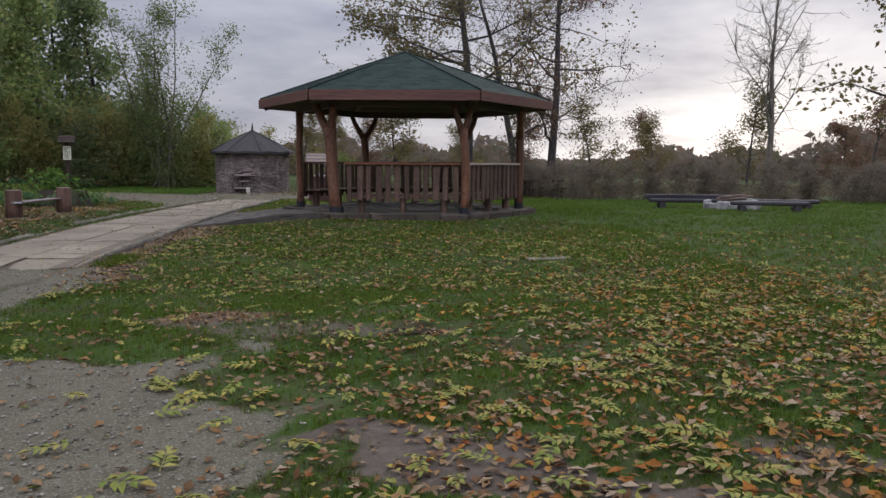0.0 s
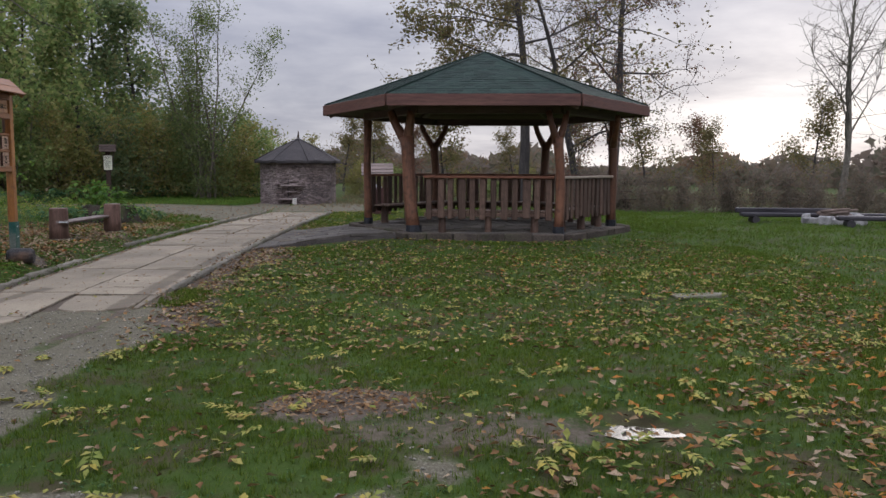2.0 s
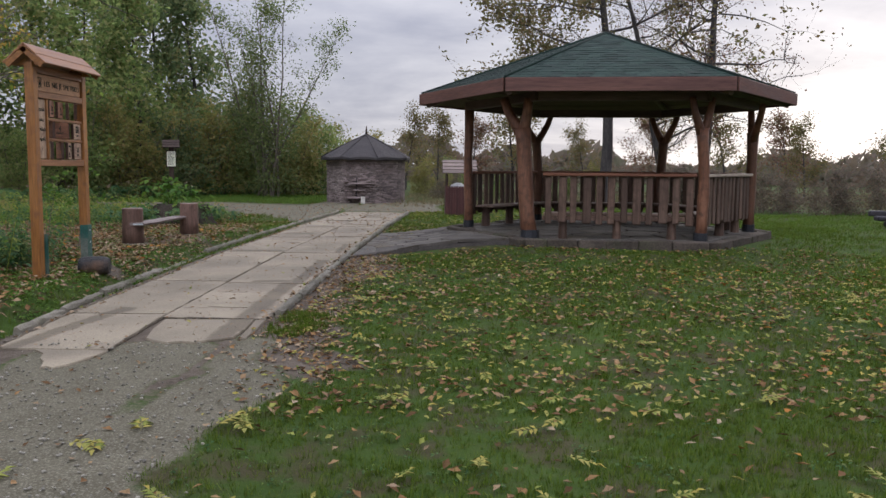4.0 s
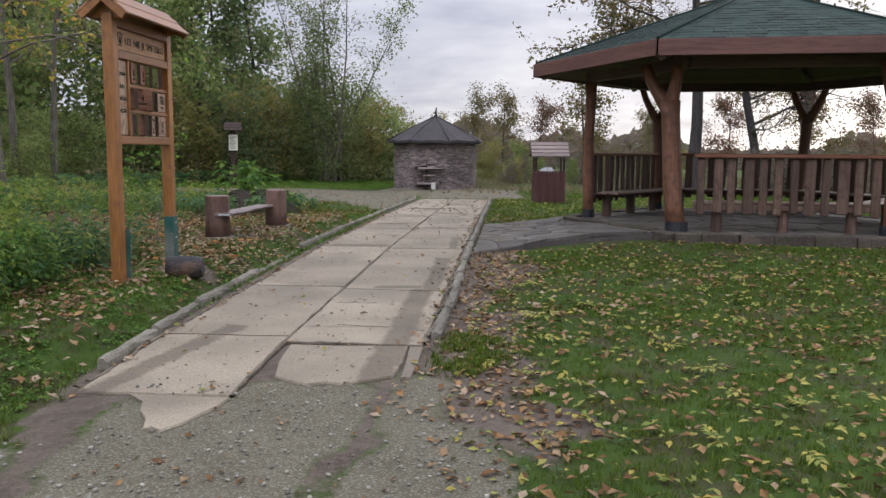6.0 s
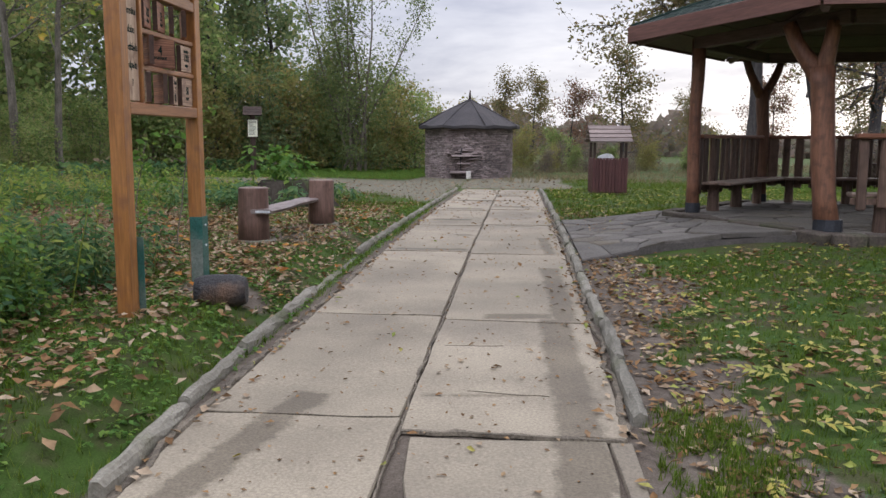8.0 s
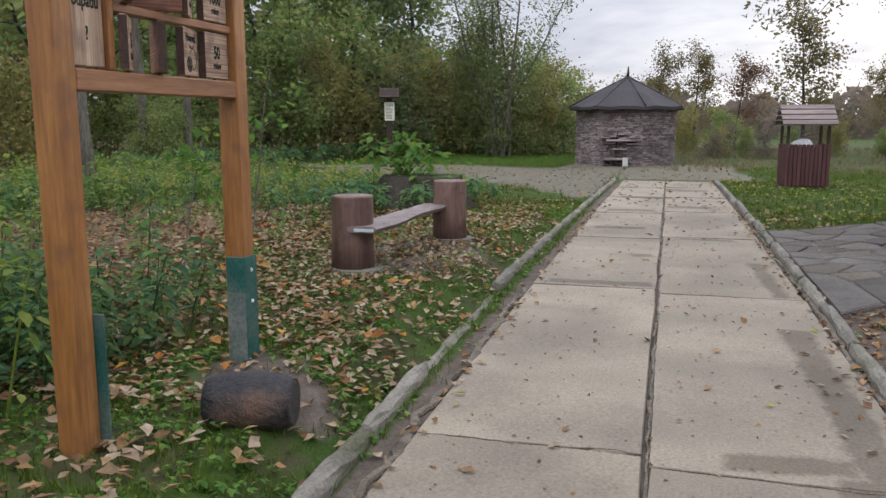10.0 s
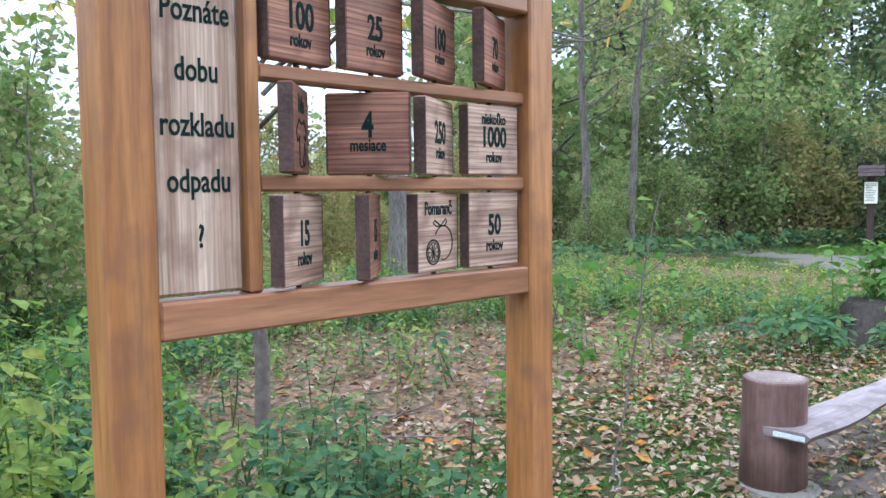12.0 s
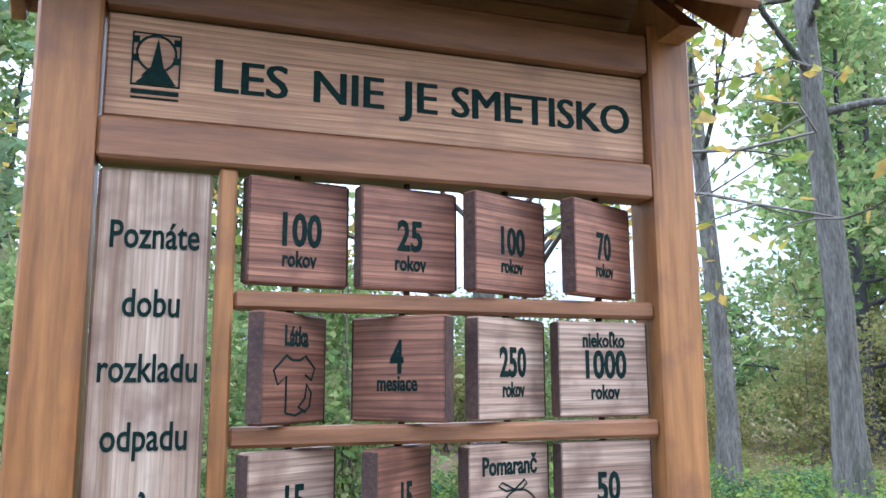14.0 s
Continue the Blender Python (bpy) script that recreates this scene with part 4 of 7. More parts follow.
def kerb_mesh(length, seed):
    rng = np.random.default_rng(seed)
    prof = [(-0.04, -0.14), (-0.042, 0.01), (-0.034, 0.036), (-0.013, 0.050), (0.014, 0.049), (0.034, 0.034), (0.042, 0.008), (0.04, -0.14)]
    ks = 9
    bm = bmesh.new()
    rings = []
    for i in range(ks):
        t = i / (ks - 1)
        y = (t - 0.5) * length
        e = 0.82 if i in (0, ks - 1) else 1.0
        rings.append([bm.verts.new((px * (e if pz > 0 else 1) + rng.normal(0, 0.004), y + rng.normal(0, 0.004), pz * (e if pz > 0 else 1) + (rng.normal(0, 0.006) if pz > 0 else 0))) for px, pz in prof])
    n = len(prof)
    for i in range(ks - 1):
        for j in range(n - 1):
            bm.faces.new((rings[i][j], rings[i][j + 1], rings[i + 1][j + 1], rings[i + 1][j]))
    bm.faces.new(rings[0])
    bm.faces.new(rings[-1][::-1])
    bm.normal_update()
    bmesh.ops.recalc_face_normals(bm, faces=bm.faces)
    me = bpy.data.meshes.new("kerb_stone")
    bm.to_mesh(me)
    bm.free()
    me.materials.append(M_KERB)
    return me


KERBS = [kerb_mesh(0.98, s) for s in range(4)]
kerb_left = thing("kerb_left", pose(0, 0, 0), "low worn mossy concrete kerb beside the path", "kerb", kind="structure")
kerb_right = thing("kerb_right", pose(0, 0, 0), "low worn mossy concrete kerb beside the path", "kerb", kind="structure")
rk = random.Random(4)
for i in range(20):
    y = -0.25 + i
    sink = 0.0 if i not in (4, 5) else -0.055
    xa, xb = np.interp([y - 0.5, y + 0.5], [-0.8, 0, 2.4, 6, 19], [-1.07, -1.15, -1.22, -1.27, -1.22])
    put_mesh("kerb_stone", KERBS[i % 4], None, kerb_left, m=pose((xa + xb) / 2, y, float(PZ(y)) + 0.025 + sink + rk.uniform(-0.012, 0.008), rk.uniform(-0.8, 0.8), rk.uniform(-5, 5), math.degrees(math.atan2(xa - xb, 1)) + rk.uniform(-1.2, 1.2)))
for i in range(19):
    y = 0.72 + i
    put_mesh("kerb_stone", KERBS[(i + 2) % 4], None, kerb_right, m=pose(1.115 + rk.uniform(-0.012, 0.012), y, float(PZ(y)) + 0.03 + rk.uniform(-0.012, 0.01), rk.uniform(-0.8, 0.8), rk.uniform(-5, 5), rk.uniform(-1.2, 1.2)))

# ---- crazy paving: apron and pavilion floor ----


def clip(poly, nx, ny, c):
    """The part of a polygon where nx*x + ny*y <= c."""
    res = []
    for (xa, ya), (xb, yb) in zip(poly, poly[1:] + poly[:1]):
        da, db = nx * xa + ny * ya - c, nx * xb + ny * yb - c
        if da <= 0:
            res.append((xa, ya))
        if da * db < 0:
            t = da / (da - db)
            res.append((xa + (xb - xa) * t, ya + (yb - ya) * t))
    return res


def inside(poly, x, y):
    return all((xb - xa) * (y - ya) - (yb - ya) * (x - xa) > 0 for (xa, ya), (xb, yb) in zip(poly, poly[1:] + poly[:1]))


def crazy_paving(parent, border, step, zf, seed, name="flagstone"):
    """Irregular flat stones with open joints that fill a convex border."""
    rng = random.Random(seed)
    pts = []
    xs, ys = [p[0] for p in border], [p[1] for p in border]
    for i in range(int((max(xs) - min(xs)) / step) + 2):
        for j in range(int((max(ys) - min(ys)) / step) + 2):
            p = (min(xs) + (i + 0.5 * (j % 2)) * step + rng.uniform(-0.38, 0.38) * step, min(ys) + j * step + rng.uniform(-0.38, 0.38) * step)
            if inside(border, *p):
                pts.append(p)
    for p in pts:
        poly = list(border)
        for q in pts:
            if q is p or abs(q[0] - p[0]) + abs(q[1] - p[1]) > 4 * step:
                continue
            nx, ny = q[0] - p[0], q[1] - p[1]
            poly = clip(poly, nx, ny, (q[0] ** 2 + q[1] ** 2 - p[0] ** 2 - p[1] ** 2) / 2)
        if len(poly) < 3:
            continue
        cx, cy = sum(a for a, _ in poly) / len(poly), sum(b for _, b in poly) / len(poly)
        bm = bmesh.new()
        h = rng.uniform(-0.006, 0.008)
        rings = []
        for shrink, dz in ((0.014, -0.06), (0.014, -0.012), (0.028, 0.0)):
            ring = []
            for a, b in poly:
                d = math.hypot(a - cx, b - cy) + 1e-6
                k = max(0.3, 1 - shrink / d * 1.3)
                ring.append(bm.verts.new((cx + (a - cx) * k, cy + (b - cy) * k, zf(cx + (a - cx) * k, cy + (b - cy) * k) + h + dz)))
            rings.append(ring)
        n = len(poly)
        for lo, hi in zip(rings, rings[1:]):
            for i in range(n):
                bm.faces.new((lo[i], lo[(i + 1) % n], hi[(i + 1) % n], hi[i]))
        bm.faces.new(rings[-1])
        part(name, bm, M_FLAG, parent)


def hexagon(r, turn=0.0, centre=GC):
    return [(centre[0] + r * math.cos(radians(GA + turn + 60 * k)), centre[1] + r * math.sin(radians(GA + turn + 60 * k))) for k in range(6)]


FZ = 0.30                                  # floor of the pavilion
plinth = thing("pavilion_floor", pose(0, 0, 0), "six-sided floor of grey flagstones with a low stone edge", "floor", kind="structure")
hx = hexagon(3.12)
bm = bmesh.new()
lo_ = [bm.verts.new((a, b, 0.02)) for a, b in hexagon(3.05)]
hi_ = [bm.verts.new((a, b, FZ - 0.02)) for a, b in hexagon(3.05)]
bm.faces.new(hi_)
for i in range(6):
    bm.faces.new((lo_[i], lo_[(i + 1) % 6], hi_[(i + 1) % 6], hi_[i]))
part("bed", bm, M_MORTAR, plinth)
crazy_paving(plinth, hexagon(2.92), 0.62, lambda x, y: FZ, 5)
re_ = random.Random(9)
for k in range(6):
    (xa, ya), (xb, yb) = hx[k], hx[(k + 1) % 6]
    ln = math.hypot(xb - xa, yb - ya)
    t = 0.0
    while t < ln - 0.1:
        w = min(re_.uniform(0.35, 0.7), ln - t)
        c = (t + w / 2) / ln
        b = box(-w / 2 + 0.008, -0.11, -0.26, w / 2 - 0.008, 0.10, 0.015, 0.014, jit=0.012, rng=re_)
        part("edge_stone", b, M_EDGESTONE, plinth, m=pose(xa + (xb - xa) * c, ya + (yb - ya) * c, FZ + re_.uniform(-0.015, 0.01), 0, 0, math.degrees(math.atan2(yb - ya, xb - xa))))
        t += w

apron = thing("paved_apron", pose(0, 0, 0), "dark crazy paving leading from path to pavilion", "paving", kind="structure")


def apron_z(x, y):
    t = min(1, max(0, (x - 1.2) / 2.2))
    return float(PZ(y)) + 0.035 + (FZ - 0.1) * t * t * (3 - 2 * t)


AP = [(1.18, 5.05), (2.2, 6.05), (3.98, 6.35), (3.0, 8.95), (2.7, 9.75), (1.18, 9.55)]
crazy_paving(apron, AP, 0.37, apron_z, 3)
bm = bmesh.new()
vs = [bm.verts.new((a, b, apron_z(a, b) - 0.03)) for a, b in AP]
mid = bm.verts.new((2.3, 7.7, apron_z(2.3, 7.7) - 0.03))
dn = [bm.verts.new((a, b, apron_z(a, b) - 0.3)) for a, b in AP]
for i in range(len(AP)):
    j = (i + 1) % len(AP)
    bm.faces.new((vs[i], vs[j], mid))
    bm.faces.new((dn[i], dn[j], vs[j], vs[i]))
part("bed", bm, M_MORTAR, apron)

# a flat stone lying in the lawn
bm = box(-0.34, -0.13, -0.05, 0.34, 0.13, 0.012, 0.012, jit=0.02)
tagged(part("flat_stone", bm, M_KERB, m=pose(7.75, -0.08, float(H(7.75, -0.08)) + 0.01, 0, 0, 8)), "grey flat stone sunk in the lawn", "stone")

# ---- the pavilion ----
pav = thing("pavilion", pose(0, 0, 0), "six-sided wooden pavilion with green shingle roof and forked trunk posts", "pavilion")
EC = (5.71, 8.52)                          # the roof sits a little off the middle
EAVE_R, EAVE_Z, APEX_Z = 3.64, 2.98, 4.16
corners = hexagon(GR)
eaves = hexagon(EAVE_R, 0.0, EC)


def pavilion_post(k):
    rng = np.random.default_rng(70 + k)
    x, y = corners[k]
    if k == 1:
        x, y = x - 0.09, y + 0.1
    girth = (0.85, 1.3, 0.95, 0.95, 1.0, 1.0)[k]
    out_a = radians(GA + 60 * k)
    tang = np.array([-math.sin(out_a), math.cos(out_a), 0])
    sw = rng.uniform(-0.06, 0.06, 2)
    z = np.array([FZ, 0.7, 1.1, 1.6, 2.0, 2.2]) if k else np.array([FZ, 0.75, 1.25, 1.75, 2.3, 2.8])
    tip = -0.22 if k == 1 else 0.0             # one trunk leans
    pts = np.array([[x + tang[0] * (sw[0] * math.sin(q * 2.2) + tip * (q - FZ) / 1.9) + sw[1] * 0.4 * math.sin(q * 3), y + tang[1] * (sw[0] * math.sin(q * 2.2) + tip * (q - FZ) / 1.9), q] for q in z])
    ob = part("post", tube(pts, [q * girth for q in (0.115, 0.10, 0.105, 0.10, 0.105, 0.12)], 10, True, 0.05, rng), M_POST, pav, "forked stained tree trunk post")
    fork = pts[-1] - [0, 0, 0.12]
    for s, ln in ((), ((-1, 0.38), (1, 0.10)), ((-1, 0.22), (1, 0.2)), ((1, 0.2), (-1, 0.62)), ((-1, 0.3), (1, 0.3)), ((-1, 0.36), (1, 0.36)))[k]:
        arm = np.array([fork, fork + tang * s * ln * 0.45 + [0, 0, 0.22], fork + tang * s * ln * 0.8 + [0, 0, 0.42], fork + tang * s * ln * 1.05 + [0, 0, 0.64]])
        part("fork_arm", tube(arm, [q * girth for q in (0.10, 0.078, 0.068, 0.065)], 8, True, 0.05, rng), M_POST, ob)
    part("post_shoe", tube([(pts[0][0], pts[0][1], FZ - 0.01), (pts[0][0], pts[0][1], FZ + 0.14)], [0.128 * girth, 0.124 * girth], 10, False), M_SHOE, ob, "dark metal post shoe")


for k in range(6):
    pavilion_post(k)


def side_pose(k, r=GR, centre=GC):
    (xa, ya), (xb, yb) = hexagon(r, 0.0, centre)[k], hexagon(r, 0.0, centre)[(k + 1) % 6]
    return pose((xa + xb) / 2, (ya + yb) / 2, 0, 0, 0, math.degrees(math.atan2(yb - ya, xb - xa))), math.hypot(xb - xa, yb - ya)


def slope_point(k, u, t):
    """A point on roof face k: u from one eave corner to the next, t from eave to apex."""
    (xa, ya), (xb, yb) = eaves[k], eaves[(k + 1) % 6]
    x, y = xa + (xb - xa) * u, ya + (yb - ya) * u
    return Vector((x + (EC[0] - x) * t, y + (EC[1] - y) * t, EAVE_Z + (APEX_Z - EAVE_Z) * t))


def shingle_quad(k, u0, u1, t0, t1, lift, th=0.007):
    """One shingle tab as a thin wedge; its lower edge lies proud of the row below."""
    n = (slope_point(k, 1, 0) - slope_point(k, 0, 0)).cross(slope_point(k, 0.5, 1) - slope_point(k, 0, 0)).normalized()
    a, b = slope_point(k, u0, t0), slope_point(k, u1, t0)
    c, d = slope_point(k, u1, t1), slope_point(k, u0, t1)
    return [a + n * (lift + th), b + n * (lift + th), c + n * 0.006, d + n * 0.006, a + n * 0.002, b + n * 0.002]


ROWS = 20
rs = random.Random(12)
joined_v, joined_f = [], []
deck = bmesh.new()
dv = [deck.verts.new(slope_point(k, 0, 0)) for k in range(6)]
dt = deck.verts.new((EC[0], EC[1], APEX_Z))
for k in range(6):
    deck.faces.new((dv[k], dv[(k + 1) % 6], dt))
roof = part("roof", deck, M_SHINGLE, pav, "hipped roof of green bitumen shingles")
for k in range(6):
    for r in range(ROWS):
        t0, t1 = r / ROWS, min(1, (r + 1.25) / ROWS)
        wid = EAVE_R * (1 - t0)
        n = max(1, round(wid / 0.24))
        off = rs.uniform(-0.4, 0.4) / n
        for i in range(n + 1):
            u0, u1 = max(0, (i - 0.5) / n + off * 0.5), min(1, (i + 0.5) / n + off * 0.5)
            if u1 - u0 < 0.02:
                continue
            pts = shingle_quad(k, u0 + 0.004, u1 - 0.004, t0 - rs.uniform(0, 0.005), t1, rs.uniform(0, 0.006))
            fs = [(0, 1, 2, 3), (4, 5, 1, 0), (5, 4, 3, 2)]
            if k in (1, 2):
                me = bpy.data.meshes.new("shingle")
                me.from_pydata(pts, [], fs)
                put_mesh("shingle", me, M_SHINGLE, roof)
            else:
                o = len(joined_v)
                joined_v += [tuple(p) for p in pts]
                joined_f += [tuple(q + o for q in f) for f in fs]
tagged(put_mesh("far_shingles", mesh_from("far_shingles", joined_v, joined_f), M_SHINGLE, roof), kind="stuff")
for k in range(6):
    a, b = slope_point(k, 0, 0.0), slope_point(k, 0, 1)
    part("ridge_cap", tube([a + Vector((0, 0, 0.012)), a.lerp(b, 0.5) + Vector((0, 0, 0.015)), b + Vector((0, 0, 0.012))], [0.024, 0.024, 0.024], 6), M_SHINGLE, roof)
    m_, ln = side_pose(k, EAVE_R + 0.015, EC)
    part("fascia", box(-ln / 2 + 0.01, -0.035, EAVE_Z - 0.225, ln / 2 - 0.01, 0.0, EAVE_Z - 0.004, 0.006), M_FASCIA, roof, "red-brown fascia board", m=m_)
    m_, ln = side_pose(k, GR + 0.02)
    part("beam", box(-ln / 2, -0.07, 2.66, ln / 2, 0.07, 2.82, 0.01), M_SOFFIT, pav, m=m_)
    # boarded underside, from the eave up towards the middle
    (xa, ya), (xb, yb) = eaves[k], eaves[(k + 1) % 6]
    for i in range(8):
        t0, t1 = i / 8, (i + 1) / 8 - 0.004
        bm = bmesh.new()
        q = [slope_point(k, 0.012, t0), slope_point(k, 0.988, t0), slope_point(k, 0.988, t1), slope_point(k, 0.012, t1)]
        drop = Vector((0, 0, -0.19 + 0.06 * (i / 8)))
        v1 = [bm.verts.new(p + drop) for p in q]
        v2 = [bm.verts.new(p + drop + Vector((0, 0, 0.022))) for p in q]
        bm.faces.new(v1)
        bm.faces.new(v2[::-1])
        for a_ in range(4):
            bm.faces.new((v1[a_], v1[(a_ + 1) % 4], v2[(a_ + 1) % 4], v2[a_]))
        part("soffit_board", bm, M_SOFFIT, roof)
    rp = [slope_point(k, 0, 0.03) + Vector((0, 0, -0.26)), slope_point(k, 0, 0.97) + Vector((0, 0, -0.22))]
    part("rafter", tube(rp, [0.06, 0.06], 6), M_SOFFIT, roof)

rb = random.Random(31)
for k in range(1, 6):
    m_, ln = side_pose(k)
    half = ln / 2 - 0.10
    rail = part("rail", box(-half, -0.075, 1.385, half, 0.085, 1.44, 0.012), M_RAIL_PALE if k == 2 else M_RAIL, pav, "weathered pale top rail" if k == 2 else "red-stained top rail", m=m_)
    part("lower_rail", box(-half, 0.03, 0.62, half, 0.075, 0.70, 0.008), M_BOARD, pav, m=m_)
    n = 12
    for i in range(n):
        w = rb.uniform(0.105, 0.158)
        c = -half + (i + 0.5) / n * 2 * half + rb.uniform(-0.015, 0.015)
        b = box(c - w / 2, -0.02, 0.575 + rb.uniform(-0.03, 0.02), c + w / 2, 0.022, 1.384, 0.016, jit=0.012, rng=rb)
        part("baluster", b, M_BOARD, rail)
    for c in (-half * 0.72, 0.0, half * 0.72):
        w = rb.uniform(0.065, 0.085)
        part("stump_leg", tube([(c, 0.13, FZ - 0.01), (c, 0.13, 0.55), (c, 0.13, 0.70)], [w * 1.1, w, w], 9, False), M_BOARD, pav, m=m_)
    part("seat_plank", box(-half * 0.98, 0.085, 0.70, half * 0.98, 0.30, 0.745, 0.012), M_SEAT, pav, m=m_)
    part("seat_plank", box(-half * 0.94, 0.315, 0.70, half * 0.94, 0.50, 0.745, 0.012), M_SEAT, pav, m=m_)

# ---- round stone hut ----
HX, HY, HR = -1.47, 29.0, 1.78
hz = float(PZ(HY)) - 0.03
hut = thing("stone_hut", pose(HX, HY, hz), "eight-sided hut of thin stacked stone with dark pointed roof", "hut")
rh = np.random.default_rng(21)
bm = bmesh.new()
oct_ = [(HR * math.cos(radians(45 * k + 20)), HR * math.sin(radians(45 * k + 20))) for k in range(8)]
lo_ = [bm.verts.new((a * 0.975, b * 0.975, -0.1)) for a, b in oct_]
hi_ = [bm.verts.new((a * 0.975, b * 0.975, 2.02)) for a, b in oct_]
bm.faces.new(hi_)
for i in range(8):
    bm.faces.new((lo_[i], lo_[(i + 1) % 8], hi_[(i + 1) % 8], hi_[i]))
hut_wall = part("wall", bm, M_MORTAR, hut, "wall of thin grey-brown stacked stones")
vs_, fs_ = [], []
cube_f = np.array([(0, 1, 5, 4), (1, 2, 6, 5), (2, 3, 7, 6), (3, 0, 4, 7), (4, 5, 6, 7), (3, 2, 1, 0)])
for k in range(8):
    (xa, ya), (xb, yb) = oct_[k], oct_[(k + 1) % 8]
    ln = math.hypot(xb - xa, yb - ya)
    tx, ty = (xb - xa) / ln, (yb - ya) / ln
    nx, ny = ty, -tx
    z = 0.0
    while z < 2.0:
        hgt = rh.uniform(0.035, 0.075)
        t = rh.uniform(-0.1, 0)
        while t < ln:
            w = rh.uniform(0.10, 0.34)
            a, b = max(t, -0.01), min(t + w - 0.01, ln + 0.01)
            if b - a > 0.03:
                pr = rh.uniform(0.0, 0.035)
                q = []
                for zz in (z + 0.005, z + hgt - 0.006):
                    for (u, d) in ((a, pr), (b, pr + rh.uniform(-0.01, 0.01)), (b, -0.08), (a, -0.08)):
                        q.append((xa + tx * u + nx * d, ya + ty * u + ny * d, zz + rh.normal(0, 0.004)))
                fs_.append(cube_f + len(vs_))
                vs_ += q
            t += w
        z += hgt
tagged(put_mesh("stonework", mesh_from("stones", vs_, np.vstack(fs_)), M_STONE, hut_wall), kind="stuff")
bm = bmesh.new()
ER = 2.06
ring = []
for k in range(32):
    a = radians(20 + k * 11.25)
    r = ER * (1 - 0.05 * abs(math.sin((k % 4) / 4 * math.pi)))
    ring.append((r * math.cos(a), r * math.sin(a), 2.02 + 0.03 * math.sin(k * 2.3)))
apex = bm.verts.new((0, 0, 3.06))
r0 = [bm.verts.new((x, y, z - 0.10)) for x, y, z in ring]
r1 = [bm.verts.new(p) for p in ring]
r2 = [bm.verts.new((x * 0.52, y * 0.52, 2.55)) for x, y, z in ring]
for i in range(32):
    j = (i + 1) % 32
    bm.faces.new((r0[i], r0[j], r1[j], r1[i]))
    bm.faces.new((r1[i], r1[j], r2[j], r2[i]))
    bm.faces.new((r2[i], r2[j], apex))
bm.faces.new(r0[::-1])
hroof = part("roof", bm, M_FELT, hut, "dark felt covered pointed roof")
for k in range(8):
    a = radians(20 + 45 * k)
    part("roof_batten", tube([(ER * math.cos(a), ER * math.sin(a), 2.03), (ER * 0.52 * math.cos(a), ER * 0.52 * math.sin(a), 2.56), (0.03 * math.cos(a), 0.03 * math.sin(a), 3.06)], [0.025, 0.025, 0.025], 5), M_FELT, hroof)
part("finial", tube([(0, 0, 3.0), (0, 0, 3.2), (0.01, 0, 3.42)], [0.06, 0.045, 0.02], 7), M_DARKWOOD, hroof, "dark wooden roof spike")
# wall spring with ledge, pipe and trough
part("spout_ledge", box(-0.55, -1.95, 0.86, 0.45, -1.55, 0.92, 0.012, jit=0.02), M_STONE, hut, "jutting stone ledge")
for i, (dx, dz, w) in enumerate(((-0.6, 0.98, 0.3), (-0.3, 1.02, 0.26), (0.02, 0.96, 0.34), (0.3, 1.0, 0.22), (-0.12, 1.1, 0.4), (-0.4, 0.80, 0.3), (0.25, 0.78, 0.3), (-0.1, 0.6, 0.5))):
    part("jutting_stone", box(dx - w / 2, -1.86, dz - 0.025, dx + w / 2, -1.6, dz + 0.025, 0.01, jit=0.012), M_STONE, hut)
part("water_pipe", tube([(-0.22, -1.78, 0.35), (-0.22, -1.86, 0.9), (-0.18, -1.92, 1.18)], [0.018, 0.018, 0.018], 6), M_SHOE, hut, "thin dark water pipe")
part("trough", box(-0.62, -2.05, 0.24, 0.1, -1.6, 0.31, 0.012, jit=0.01), M_STONE, hut)
part("trough_post", box(0.02, -2.12, -0.05, 0.19, -1.95, 0.33, 0.012, jit=0.006), M_PALE_STONE, hut, "pale square stone post")

# ---- the riddle board ----
SX = -2.0                                   # face of the frame; it faces +x
SB = float(H(-2.05, 2.1))
board = thing("information_board", pose(0, 0, 0), "orange-brown timber information board with swivelling wooden tiles", "sign")
FRONT, BACK = SX, SX - 0.105
for y0, y1, zb in ((1.466, 1.572, 0.20), (2.683, 2.786, 0.20)):
    p_ = part("post", box(BACK, y0, zb - 0.05, FRONT, y1, 2.70, 0.006), M_SIGN, board, "square glazed timber post")
    yo = y1 + 0.003 if y0 < 2 else y0 - 0.003
    for side_y in ((y1 + 0.001, y1 + 0.008),) if y0 < 2 else ((y0 - 0.008, y0 - 0.001), (y1 + 0.001, y1 + 0.008)):
        pl = part("ground_bracket", box(BACK + 0.01, side_y[0], zb - 0.1, FRONT + (0.042 if y0 < 2 else 0.0085), side_y[1], 0.70 if y0 < 2 else 0.73, 0.002), M_GREEN, p_, "green painted steel bracket")
        if y0 > 2:
            low_y = (side_y[0] - 0.002, side_y[0]) if side_y[0] < y0 else (side_y[1], side_y[1] + 0.002)
            part("bare_steel", box(BACK + 0.012, low_y[0], zb - 0.1, FRONT + 0.006, low_y[1], 0.55, 0.0005), M_GALV, p_, "worn grey steel with the green paint gone")
    if y0 > 2:
        part("ground_bracket", box(FRONT + 0.001, y0 - 0.0005, zb - 0.1, FRONT + 0.0085, y1 + 0.0005, 0.73, 0.001), M_GREEN, p_, "green painted steel bracket")
        for zz in (0.50, 0.66):
            part("bolt", tube([(FRONT + 0.008, (y0 + y1) / 2, zz), (FRONT + 0.016, (y0 + y1) / 2, zz)], [0.012, 0.009], 6), M_TAG, p_)
YL, YR = 1.573, 2.682


